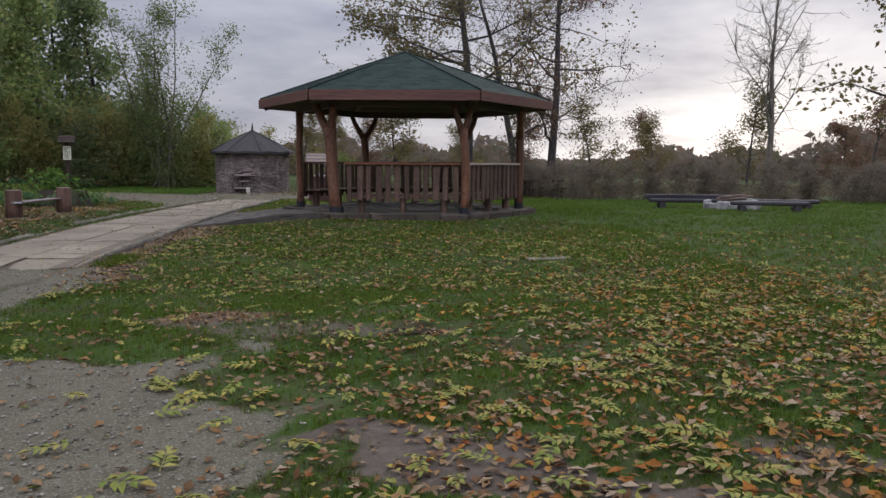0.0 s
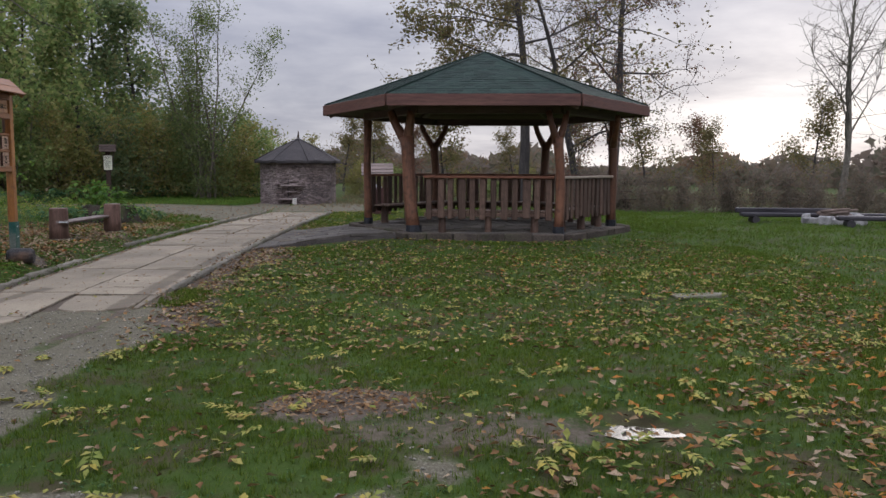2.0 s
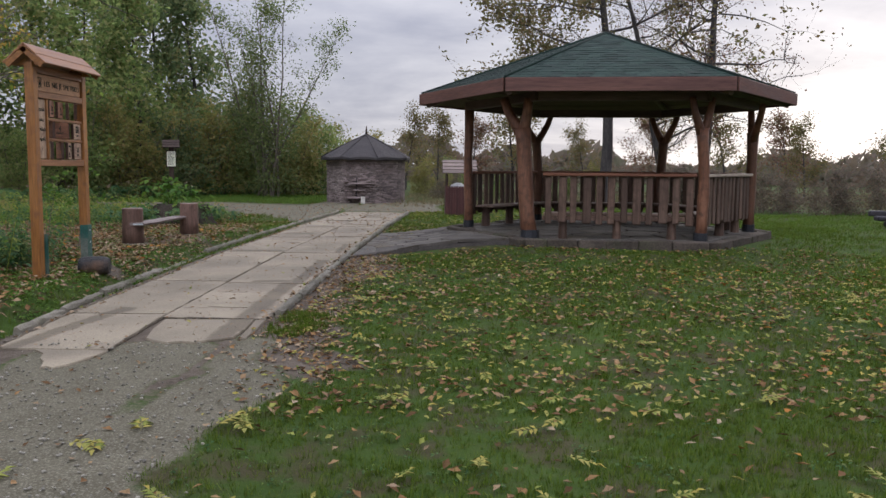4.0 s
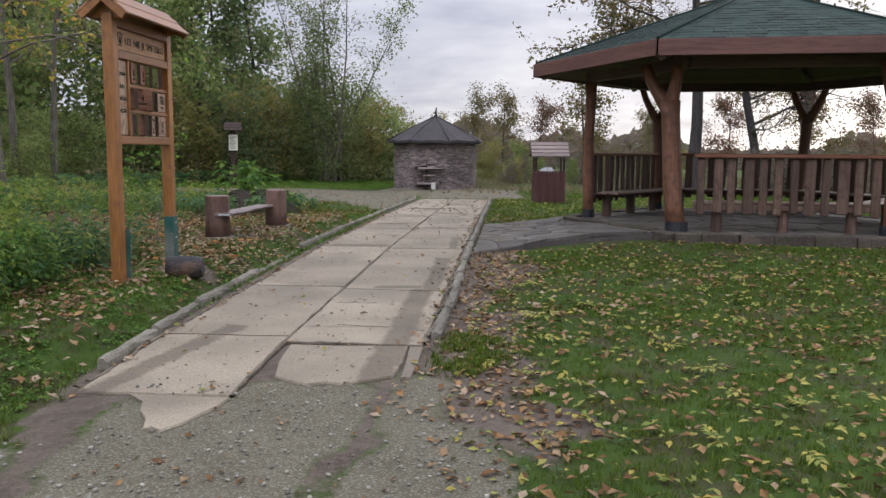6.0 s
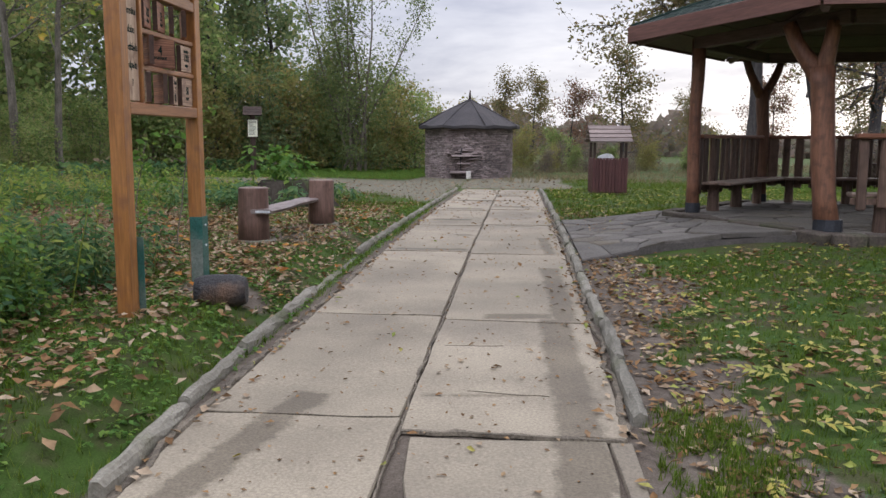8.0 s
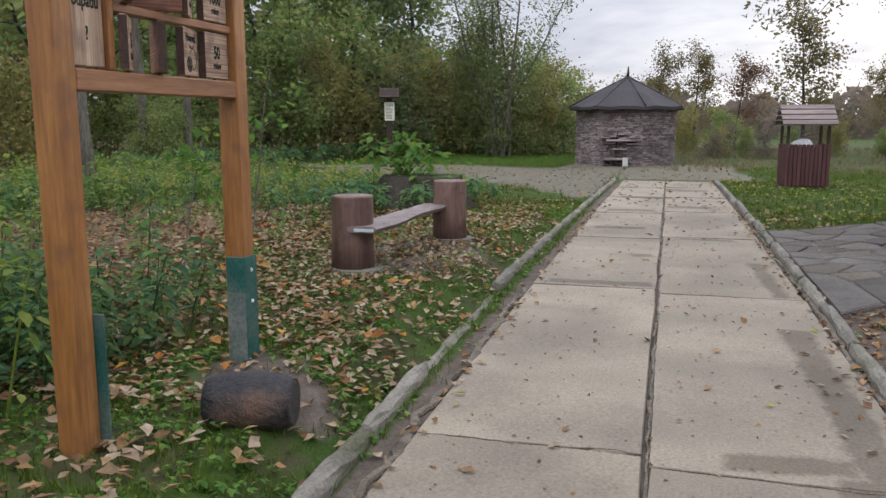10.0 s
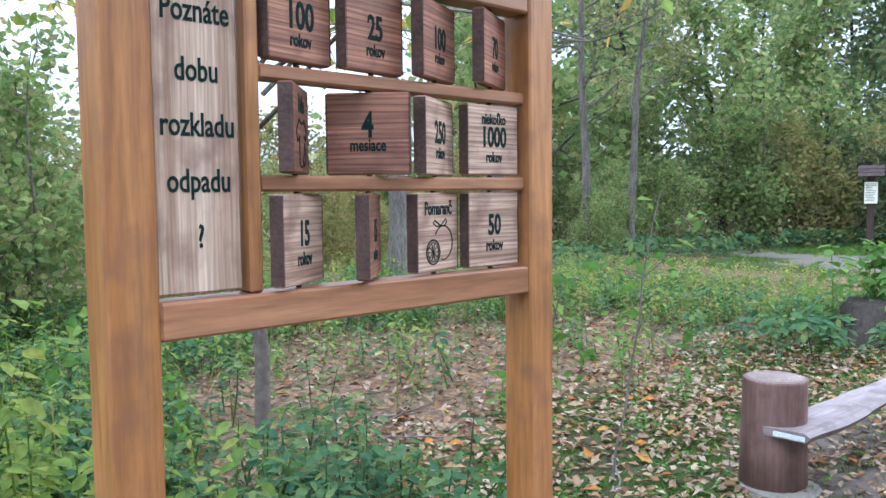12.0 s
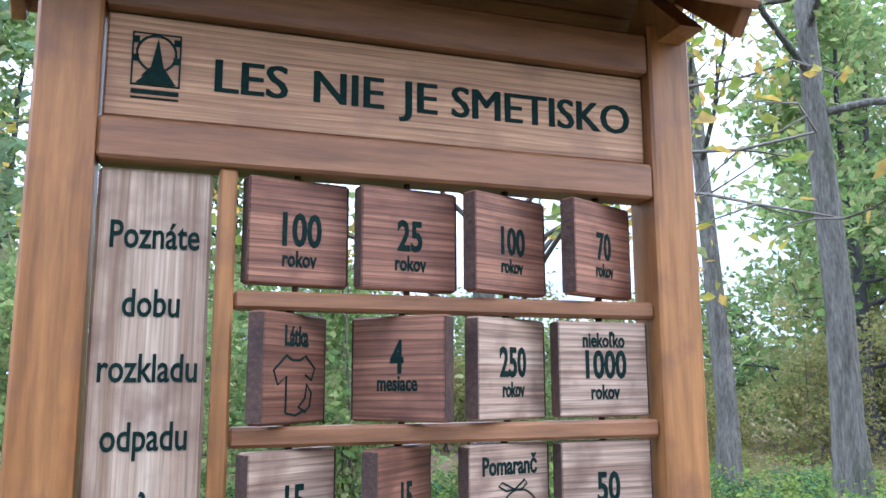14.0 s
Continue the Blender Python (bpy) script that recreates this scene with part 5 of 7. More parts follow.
def crossbar(name, z0, z1, y0=YL, y1=YR, x0=-0.085, x1=-0.012, label=""):
    return part(name, box(SX + x0, y0, z0, SX + x1, y1, z1, 0.006), M_SIGN_H, board, label)


crossbar("bottom_rail", 1.503, 1.582, x1=-0.003)
crossbar("upper_rail", 2.302, 2.378, x1=-0.003)
crossbar("top_rail", 2.585, 2.675, x1=-0.003)
crossbar("tile_rail", 2.046, 2.080, 1.815, YR, -0.07, -0.02)
crossbar("tile_rail", 1.802, 1.838, 1.815, YR, -0.07, -0.02)
part("stile", box(SX - 0.075, 1.782, 1.583, SX - 0.014, 1.814, 2.301, 0.005), M_SIGN, board)
header = part("header_board", box(SX - 0.06, YL + 0.004, 2.384, SX - 0.028, YR - 0.004, 2.580, 0.004), M_HEADER, board, "honey brown board with carved title")
textb = part("question_board", box(SX - 0.062, 1.578, 1.590, SX - 0.030, 1.772, 2.292, 0.006), M_TEXTBOARD, board, "greyed board with carved question")


def letters(body, size, squeeze=1.0, thick=0.02, name="lettering"):
    """Carved, painted letters as a flat mesh, centred, reading along +x."""
    cu = bpy.data.curves.new(name, "FONT")
    cu.body, cu.size, cu.align_x, cu.align_y = body, size, "CENTER", "BOTTOM_BASELINE"
    cu.offset, cu.extrude, cu.resolution_u = thick * size, 0.001, 3
    ob = bpy.data.objects.new(name, cu)
    scene.collection.objects.link(ob)
    bpy.context.view_layer.update()
    me = bpy.data.meshes.new_from_object(ob.evaluated_get(bpy.context.evaluated_depsgraph_get()))
    bpy.data.objects.remove(ob)
    bpy.data.curves.remove(cu)
    me.transform(Matrix.Diagonal((squeeze, 1, 1, 1)))
    me.materials.clear()
    me.materials.append(M_INK)
    return me


# text plane: local x runs along +y of the world, local y up, local z out of the board (+x)
UPRIGHT = Matrix(((0, 0, 1, 0), (1, 0, 0, 0), (0, 1, 0, 0), (0, 0, 0, 1)))


def write(body, size, y, z, x, parent, squeeze=0.8, thick=0.02):
    put_mesh("lettering", letters(body, size, squeeze, thick), M_INK, parent, m=Matrix.Translation((x, y, z)) @ UPRIGHT)


HF = SX - 0.0275
for body, y, s in (("LES", 1.832, 0.95), ("NIE", 2.018, 0.92), ("JE", 2.165, 0.95), ("SMETISKO", 2.437, 0.89)):
    for k_ in (-1, 0, 1):
        write(body, 0.092, y + 0.0022 * k_, 2.448, HF + 0.0003 * k_, header, s * 1.12, 0.0)
for body, z in (("Poznáte", 2.150), ("dobu", 2.030), ("rozkladu", 1.918), ("odpadu", 1.803), ("?", 1.688)):
    write(body, 0.068, 1.677, z, SX - 0.0295, textb, 0.70, 0.016)


def strip(points, width, parent, x, closed=False, name="carving"):
    """A carved line: a ribbon through points given as (y, z) on the board."""
    bm = bmesh.new()
    n = len(points)
    rows = []
    for i, (y, z) in enumerate(points):
        a = points[(i - 1) % n] if closed or i else points[i]
        b = points[(i + 1) % n] if closed or i < n - 1 else points[i]
        dy, dz = b[0] - a[0], b[1] - a[1]
        ln = math.hypot(dy, dz) + 1e-9
        oy, oz = -dz / ln * width / 2, dy / ln * width / 2
        rows.append([bm.verts.new((x + e, y + s * oy, z + s * oz)) for s in (-1, 1) for e in (0.0015, 0.0)])
    for i in range(n if closed else n - 1):
        r, q = rows[i], rows[(i + 1) % n]
        bm.faces.new((r[0], q[0], q[2], r[2]))
        bm.faces.new((r[1], q[1], q[0], r[0]))
        bm.faces.new((r[2], q[2], q[3], r[3]))
    return part(name, bm, M_INK, parent)


def circle_pts(cy, cz, r, a0=0, a1=360, n=20):
    return [(cy + r * math.cos(radians(a0 + (a1 - a0) * i / n)), cz + r * math.sin(radians(a0 + (a1 - a0) * i / n))) for i in range(n + 1)]


# emblem: frame, disc arc and a fir-like wedge, with two bars under it
strip([(1.622, 2.447), (1.704, 2.447), (1.704, 2.545), (1.622, 2.545)], 0.004, header, HF, True)
strip(circle_pts(1.663, 2.508, 0.034, -40, 320), 0.004, header, HF)
bm = bmesh.new()
fir = [(1.628, 2.449), (1.642, 2.462), (1.638, 2.463), (1.654, 2.482), (1.665, 2.538), (1.676, 2.482), (1.699, 2.449)]
bm.faces.new([bm.verts.new((HF + 0.0016, a, b)) for a, b in fir][::-1])
part("carving", bm, M_INK, header)
for ya, za in ((1.622, 2.525), (1.692, 2.525), (1.622, 2.49), (1.692, 2.49)):
    bm = bmesh.new()
    bm.faces.new([bm.verts.new((HF + 0.0012, a, b)) for a, b in ((ya, za), (ya + 0.011, za), (ya + 0.011, za + 0.013), (ya, za + 0.013))])
    part("carving", bm, M_INK, header)
part("carving", box(HF, 1.622, 2.430, HF + 0.0015, 1.704, 2.438, 0), M_INK, header)
part("carving", box(HF, 1.622, 2.421, HF + 0.0015, 1.704, 2.424, 0), M_INK, header)

TILES = [  # row top, row bottom, middle, swivel, width, words, pale
    (2.292, 2.092, 1.927, 12, 0.196, (("100", 0.075, 0.075), ("rokov", 0.036, 0.035)), 0),
    (2.290, 2.090, 2.142, 10, 0.205, (("25", 0.072, 0.078), ("rokov", 0.036, 0.038)), 0),
    (2.290, 2.090, 2.352, 24, 0.205, (("100", 0.068, 0.080), ("rokov", 0.034, 0.042)), 0),
    (2.290, 2.090, 2.562, 27, 0.205, (("70", 0.068, 0.080), ("rokov", 0.034, 0.042)), 0),
    (2.041, 1.842, 1.918, 47, 0.196, (("Látka", 0.045, 0.140),), 0),
    (2.041, 1.842, 2.133, -46, 0.205, (("4", 0.075, 0.092), ("mesiace", 0.036, 0.058)), 0),
    (2.041, 1.842, 2.350, 27, 0.205, (("250", 0.070, 0.085), ("rokov", 0.036, 0.045)), 1),
    (2.038, 1.844, 2.560, 2, 0.210, (("niekoľko", 0.036, 0.142), ("1000", 0.068, 0.080), ("rokov", 0.036, 0.037)), 1),
    (1.797, 1.590, 1.922, 30, 0.196, (("15", 0.070, 0.090), ("rokov", 0.038, 0.045)), 1),
    (1.797, 1.590, 2.127, 44, 0.196, (("15", 0.066, 0.090), ("rokov", 0.036, 0.045)), 0),
    (1.797, 1.590, 2.343, 15, 0.196, (("Pomaranč", 0.042, 0.150),), 1),
    (1.797, 1.590, 2.560, 2, 0.210, (("50", 0.070, 0.090), ("rokov", 0.038, 0.045)), 1),
]
for zt, zb, yc, swing, w, words, pale in TILES:
    base = Matrix.Translation((SX - 0.045, yc, 0)) @ pose(0, 0, 0, 0, 0, swing)
    t_ = part("tile", box(-0.017, -w / 2, zb, 0.017, w / 2, zt, 0.004), M_TILE_PALE if pale else M_TILE, board, "greyed larch tile with carved words" if pale else "reddish larch tile with carved words", m=base)
    for yy in (-w / 2 - 0.001, w / 2 - 0.0005):
        part("tile_edge", box(-0.0165, yy, zb + 0.004, 0.0165, yy + 0.0015, zt - 0.004, 0), M_EDGE, t_)
    part("pivot", tube([(0, 0, zb - 0.012), (0, 0, zt + 0.012)], [0.007, 0.007], 6), M_EDGE, t_)
    for body, size, dz in words:
        write(body, size * 1.14, 0, zb + dz, 0.0172, t_, 0.68, 0.028)
    if words[0][0] == "Látka":
        shirt = [(-0.03, 0.02), (-0.03, 0.085), (-0.055, 0.07), (-0.068, 0.095), (-0.03, 0.122), (-0.012, 0.114), (0.012, 0.114), (0.03, 0.122), (0.06, 0.10), (0.05, 0.078), (0.028, 0.088)]
        strip([(a, zb + b) for a, b in shirt], 0.004, t_, 0.0172)
        strip([(-0.03, zb + 0.02), (0.0, zb + 0.015), (0.03, zb + 0.024)], 0.004, t_, 0.0172)
        strip([(0.01, zb + 0.03), (0.03, zb + 0.045), (0.035, zb + 0.07), (0.05, zb + 0.055), (0.045, zb + 0.03), (0.03, zb + 0.02)], 0.004, t_, 0.0172, True)
    if words[0][0] == "Pomaranč":
        strip(circle_pts(0.022, zb + 0.075, 0.045, -110, 150), 0.003, t_, 0.0172)
        strip(circle_pts(-0.028, zb + 0.052, 0.032), 0.004, t_, 0.0172)
        strip(circle_pts(-0.028, zb + 0.052, 0.025), 0.002, t_, 0.0172)
        for a in range(0, 180, 36):
            ca, sa = math.cos(radians(a)) * 0.025, math.sin(radians(a)) * 0.025
            strip([(-0.028 - ca, zb + 0.052 - sa), (-0.028 + ca, zb + 0.052 + sa)], 0.002, t_, 0.0173)
        strip([(0.01, zb + 0.12), (-0.02, zb + 0.135), (-0.028, zb + 0.128), (-0.01, zb + 0.118), (0.01, zb + 0.12), (0.035, zb + 0.138), (0.04, zb + 0.13), (0.025, zb + 0.118)], 0.003, t_, 0.0172, True)

RZ, EZ, HW = 2.885, 2.685, 0.235
sroof = part("ridge_beam", box(SX - 0.085, 1.41, RZ - 0.09, SX - 0.025, 2.80, RZ - 0.03, 0.004), M_SIGN_H, board)
ang = math.degrees(math.atan2(RZ - EZ, HW))
for s in (-1, 1):
    ln = math.hypot(HW, RZ - EZ) / 2
    for i in range(2):
        q = (i + 0.5) * ln
        cx, cz = SX - 0.055 + s * q * math.cos(radians(ang)), RZ - q * math.sin(radians(ang))
        part("roof_board", box(-ln / 2 - 0.012, 1.38, -0.011 + 0.006 * (1 - i), ln / 2 + 0.012, 2.826, 0.011 + 0.006 * (1 - i), 0.003), M_SIGN_H, board, "brown roof board", m=Matrix.Translation((cx, 0, cz)) @ pose(0, 0, 0, 0, s * ang))
    for yy in (1.395, 2.812):
        part("barge_board", box(-ln, -0.014, -0.075, ln, 0.014, -0.012, 0.003), M_SIGN, board, m=Matrix.Translation((SX - 0.055 + s * ln * math.cos(radians(ang)), yy, RZ - ln * math.sin(radians(ang)))) @ pose(0, 0, 0, 0, s * ang))
for yy in (1.519, 2.735):
    bm = bmesh.new()
    pr = [(SX - 0.20, 2.66), (SX + 0.09, 2.66), (SX - 0.055, 2.80)]
    a_ = [bm.verts.new((x, yy - 0.03, z)) for x, z in pr]
    b_ = [bm.verts.new((x, yy + 0.03, z)) for x, z in pr]
    bm.faces.new(a_)
    bm.faces.new(b_[::-1])
    for i in range(3):
        bm.faces.new((a_[i], b_[i], b_[(i + 1) % 3], a_[(i + 1) % 3]))
    part("gable_bracket", bm, M_SIGN, board)

# ---- charred log by the board ----
rc = np.random.default_rng(8)
blog = thing("charred_log", pose(-1.58, 1.95, float(H(-1.58, 1.95)) + 0.08, 0, 0, 10), "short charred log lying by the information board", "log")
xs_ = np.linspace(-0.175, 0.175, 7)
part("trunk", tube([(x, 0.01 * math.sin(x * 9), 0) for x in xs_], [0.098, 0.116, 0.120, 0.118, 0.121, 0.116, 0.096], 16, True, 0.025, rc), M_CHAR, blog)
part("sawn_end", tube([(0.174, 0, 0), (0.179, 0, 0)], [0.09, 0.085], 14, False), M_CHAR, blog)

# ---- log bench ----
bench = thing("log_bench", pose(0, 0, 0), "bench of two maroon log stumps with a grey plank", "bench")
LG = [(-2.35, 5.02), (-2.03, 6.76)]
for i, (x, y) in enumerate(LG):
    rng = np.random.default_rng(50 + i)
    zb = float(H(x, y))
    zt = 0.825
    p_ = part("log", tube([(x, y, zb - 0.05), (x, y, zb + 0.25), (x + 0.005, y, zt - 0.015), (x + 0.005, y, zt - 0.003), (x + 0.005, y, zt)], [0.172, 0.165, 0.160, 0.160, 0.153], 20, True, 0.012, rng), M_LOG, bench, "maroon painted log stump")
    part("log_top", tube([(x + 0.005, y, zt - 0.003), (x + 0.005, y, zt + 0.003)], [0.145, 0.14], 20, False), M_LOG_TOP, p_)
    part("footing", tube([(x + 0.05, y - 0.03, zb - 0.05), (x + 0.05, y - 0.03, zb + 0.025)], [0.215, 0.20], 14, False, 0.05, rng), M_KERB, p_, "flat concrete footing")
dx, dy = LG[1][0] - LG[0][0], LG[1][1] - LG[0][1]
ln = math.hypot(dx, dy)
bm = bmesh.new()
rp = random.Random(6)
n = 14
rows = []
for i in range(n + 1):
    t = i / n
    y = -ln / 2 - 0.15 + t * (ln + 0.09)
    wl_, wr_ = -0.12 + rp.uniform(-0.008, 0.008), 0.125 + 0.025 * math.sin(t * 7.5) + rp.uniform(-0.008, 0.008)
    rows.append([bm.verts.new(p) for p in ((wl_, y, 0), (wl_, y, 0.045), (wr_ - 0.03, y, 0.05), (wr_, y, 0.032), (wr_ - 0.02, y, 0))])
for r, q in zip(rows, rows[1:]):
    for j in range(5):
        bm.faces.new((r[j], r[(j + 1) % 5], q[(j + 1) % 5], q[j]))
bm.faces.new(rows[0][::-1])
bm.faces.new(rows[-1])
bmesh.ops.recalc_face_normals(bm, faces=bm.faces)
pm = pose(-2.185, (LG[0][1] + LG[1][1]) / 2, 0.555, 0, 0, -2.0)
plank = part("plank", bm, M_PLANK, bench, "grey-brown wavy-edged plank", m=pm)
part("label_plate", box(-0.05, -ln / 2 - 0.166, 0.012, 0.11, -ln / 2 - 0.161, 0.036, 0), M_TAG, plank, "worn pale label plate")

# ---- stump with seedlings behind the bench ----
sx, sy = -3.35, 10.1
stump = thing("tree_stump", pose(sx, sy, float(H(sx, sy))), "wide low mossy tree stump with green shoots", "stump")
rst = np.random.default_rng(15)
part("stump_body", tube([(0, 0, -0.1), (0, 0, 0.12), (0, 0, 0.44), (0, 0, 0.47)], [0.85, 0.64, 0.56, 0.5], 22, True, 0.07, rst), M_STUMP, stump)
part("shoots", (lambda b: b)(tube([(-0.3, 0.1, 0.3), (-0.32, 0.12, 0.9)], [0.01, 0.006], 4)), M_TWIG, stump)
put_mesh("shoot_leaves", mesh_from("shoot_leaves", *leaf_cloud(rst, [(-0.3, 0.1, 0.5), (-0.35, 0.1, 0.7), (-0.2, 0.0, 0.65), (-0.3, 0.15, 0.9), (-0.1, 0.1, 0.45), (0.5, 0.0, 0.42)], (0.14, 0.14, 0.1), 130, 0.15, 0.6)), M_LF_FERN, stump, "bright green shoots")

# ---- roofed notice post ----
nx_, ny_ = -9.3, 26.1
nz = float(H(nx_, ny_))
notice = thing("notice_post", pose(nx_, ny_, nz, 0, 0, 18), "dark wooden post with small roof and pale notice", "sign")
part("post", box(-0.095, -0.07, -0.1, 0.095, 0.07, 2.35, 0.01), M_DARKWOOD, notice)
part("backing", box(-0.20, -0.10, 1.42, 0.20, -0.075, 2.12, 0.006), M_DARKWOOD, notice)
sheet = part("notice", box(-0.17, -0.112, 1.46, 0.17, -0.102, 2.08, 0.003), M_NOTICE, notice, "pale printed notice")
rn = random.Random(2)
for i in range(11):
    z = 2.02 - i * 0.048
    part("print_line", box(-0.14, -0.1145, z - 0.009, -0.14 + rn.uniform(0.15, 0.28), -0.1125, z + 0.009, 0), M_PRINT, sheet)
for s in (-1, 1):
    for i in range(3):
        q = 0.06 + i * 0.12
        part("roof_slat", box(-0.34, -0.075, -0.012, 0.34, 0.075, 0.012, 0.004), M_DARKWOOD, notice, m=Matrix.Translation((0, s * q, 2.56 - q * 0.9)) @ pose(0, 0, 0, -s * 42))

# ---- roofed litter bin ----
bx, by = 2.80, 18.15
bz = float(H(bx, by))
lbin = thing("litter_bin", pose(bx, by, bz, 0, 0, 4), "maroon slatted litter bin under a small greyed roof", "bin")
body = part("body", box(-0.42, -0.37, 0.02, 0.42, 0.37, 0.88, 0.01), M_BIN, lbin)
for i in range(11):
    x = -0.41 + i * 0.082
    part("slat", box(x - 0.034, -0.40, 0.05, x + 0.034, -0.371, 0.93, 0.004), M_BIN, body)
for i in range(9):
    y = -0.33 + i * 0.082
    for s in (-1, 1):
        part("slat", box(min(s * 0.421, s * 0.448), y - 0.034, 0.05, max(s * 0.421, s * 0.448), y + 0.034, 0.93, 0.004), M_BIN, body)
part("foot", box(-0.46, -0.42, -0.03, 0.46, 0.42, 0.03, 0.01), M_DARKWOOD, lbin)
for sx_ in (-1, 1):
    for sy_ in (-1, 1):
        part("post", box(sx_ * 0.40 - 0.03, sy_ * 0.33 - 0.03, 0.8, sx_ * 0.40 + 0.03, sy_ * 0.33 + 0.03, 1.32, 0.005), M_DARKWOOD, lbin)
for s in (-1, 1):
    for i in range(4):
        q = 0.06 + i * 0.125
        part("roof_slat", box(-0.54, -0.07, -0.014, 0.54, 0.07, 0.014, 0.004), M_BIN_ROOF, lbin, m=Matrix.Translation((0, s * q, 1.76 - q * 0.86)) @ pose(0, 0, 0, -s * 38))
bm = bmesh.new()
bmesh.ops.create_icosphere(bm, subdivisions=3, radius=0.2)
for v in bm.verts:
    v.co = Vector((v.co.x * 1.1, v.co.y, v.co.z * 0.7)) * (1 + 0.16 * noise.noise(v.co * 9))
part("bin_bag", bm, M_BAG, lbin, "white plastic bag in the bin", m=pose(-0.05, -0.05, 0.9), smooth=True)

# ---- fire place with log seats ----
rf = random.Random(17)
for i, (x, y, turn, ln, back) in enumerate(((14.9, 13.3, -6, 2.6, True), (16.6, 11.4, -14, 2.2, False), (18.0, 13.6, -10, 2.4, False))):
    z = float(H(x, y))
    seat = thing("fireside_bench", pose(x, y, z, 0, 0, turn), "long black tarred log bench by the fire place", "bench", "log benches round the fire place")
    part("seat", box(-ln / 2, -0.16, 0.17, ln / 2, 0.16, 0.29, 0.03), M_BLACKWOOD, seat)
    for q in (-0.7, 0.7):
        part("block", tube([(q * ln / 2, -0.22, 0.08), (q * ln / 2, 0.22, 0.08)], [0.11, 0.11], 9, False), M_BLACKWOOD, seat)
    if back:
        part("back_log", box(-ln / 2 - 0.1, 0.14, 0.27, ln / 2 + 0.05, 0.30, 0.42, 0.03), M_BLACKWOOD, seat)
fx, fy = 16.1, 12.9
ringt = thing("fire_ring", pose(fx, fy, float(H(fx, fy))), "ring of rough grey stones round a fire place", "fire pit")
for i in range(16):
    a = i / 16 * 6.283
    w = rf.uniform(0.14, 0.24)
    part("ring_stone", box(-w, -0.12, -0.05, w, 0.12, rf.uniform(0.14, 0.3), 0.04, jit=0.04, rng=rf), M_ASHSTONE, ringt, m=pose(0.72 * math.cos(a), 0.72 * math.sin(a), 0, 0, 0, math.degrees(a) + 90))
for i in range(5):
    part("firewood", tube([(rf.uniform(-0.6, -0.2), rf.uniform(-0.3, 0.3), 0.16 + 0.05 * i), (rf.uniform(0.3, 0.8), rf.uniform(-0.3, 0.3), 0.24 + 0.05 * i)], [0.05, 0.04], 6), M_LOG_TOP, ringt)

# ---- picnic table beyond the pavilion ----
tx_, ty_ = 11.9, 23.0
ptab = thing("picnic_table", pose(tx_, ty_, float(H(tx_, ty_)), 0, 0, 10), "dark wooden picnic table with attached benches", "table")
for i in range(4):
    part("tabletop_board", box(-0.9, -0.36 + i * 0.18, 0.72, 0.9, -0.20 + i * 0.18, 0.77, 0.006), M_DARKWOOD, ptab)
for s in (-1, 1):
    part("bench_board", box(-0.9, s * 0.72 - 0.13, 0.42, 0.9, s * 0.72 + 0.13, 0.47, 0.006), M_DARKWOOD, ptab)
    for e in (-1, 1):
        part("leg", box(e * 0.62 - 0.05, s * 0.30 - 0.06, -0.05, e * 0.62 + 0.05, s * 0.30 + 0.06, 0.72, 0.006), M_DARKWOOD, ptab)
        part("seat_leg", box(e * 0.62 - 0.05, s * 0.72 - 0.05, -0.05, e * 0.62 + 0.05, s * 0.72 + 0.05, 0.42, 0.006), M_DARKWOOD, ptab)

# ---- trees and shrubs ----
T_TALL = [tree_meshes(100 + i, 5300, 0.34, (0.5, 0.5, 0.42), M_BARK_DARK, M_LF_FOREST if i != 1 else M_LF_DARK, height=12.5, radius=0.2, first=0.10, n1=24, n2=3, n3=0, reach=0.30, rise=0.35) for i in range(3)]
T_BUSH = [tree_meshes(120 + i, 5000, 0.17, (0.26, 0.26, 0.26), M_TWIG, (M_LF_FOREST, M_LF_OLIVE, M_LF_DARK)[i], skirt=1.5, height=4.6, radius=0.035, first=0.08, n1=5, n2=3, n3=0, reach=0.32, rise=0.7, stems=5, sides=5) for i in range(3)]
T_WILLOW = tree_meshes(140, 18000, 0.13, (0.28, 0.28, 0.28), M_TWIG, M_LF_WILLOW, skirt=1.8, height=10.5, radius=0.07, first=0.15, n1=12, n2=5, n3=2, reach=0.24, rise=1.3, stems=7, sides=6)
T_SMALL = [tree_meshes(150 + i, 3600, 0.15, (0.26, 0.26, 0.24), M_BARK_DARK, (M_LF_OAK, M_LF_RUSSET)[i], height=5.0, radius=0.08, first=0.15, n1=14, n2=4, n3=1, reach=0.38, rise=0.6) for i in range(2)]
T_ROAD = tree_meshes(155, 5200, 0.15, (0.25, 0.25, 0.24), M_BARK_DARK, M_LF_OAK, height=8.5, radius=0.14, first=0.22, n1=16, n2=5, n3=2, reach=0.36, rise=0.35)
T_OAK = tree_meshes(160, 15000, 0.19, (0.2, 0.2, 0.15), M_BARK_DARK, M_LF_OAK, height=14.0, radius=0.29, first=0.30, n1=22, n2=8, n3=3, reach=0.56, rise=0.20, bend=0.17, sides=9)
T_THIN = [tree_meshes(170 + i, 7500, 0.115, (0.16, 0.16, 0.12), M_BARK_DARK, M_LF_RUSSET if i else M_LF_OAK, height=14.0, radius=0.23, lean=(0.07 * i, 0), first=0.18, n1=21, n2=8, n3=3, reach=0.40, rise=0.30, bend=0.16) for i in range(2)]
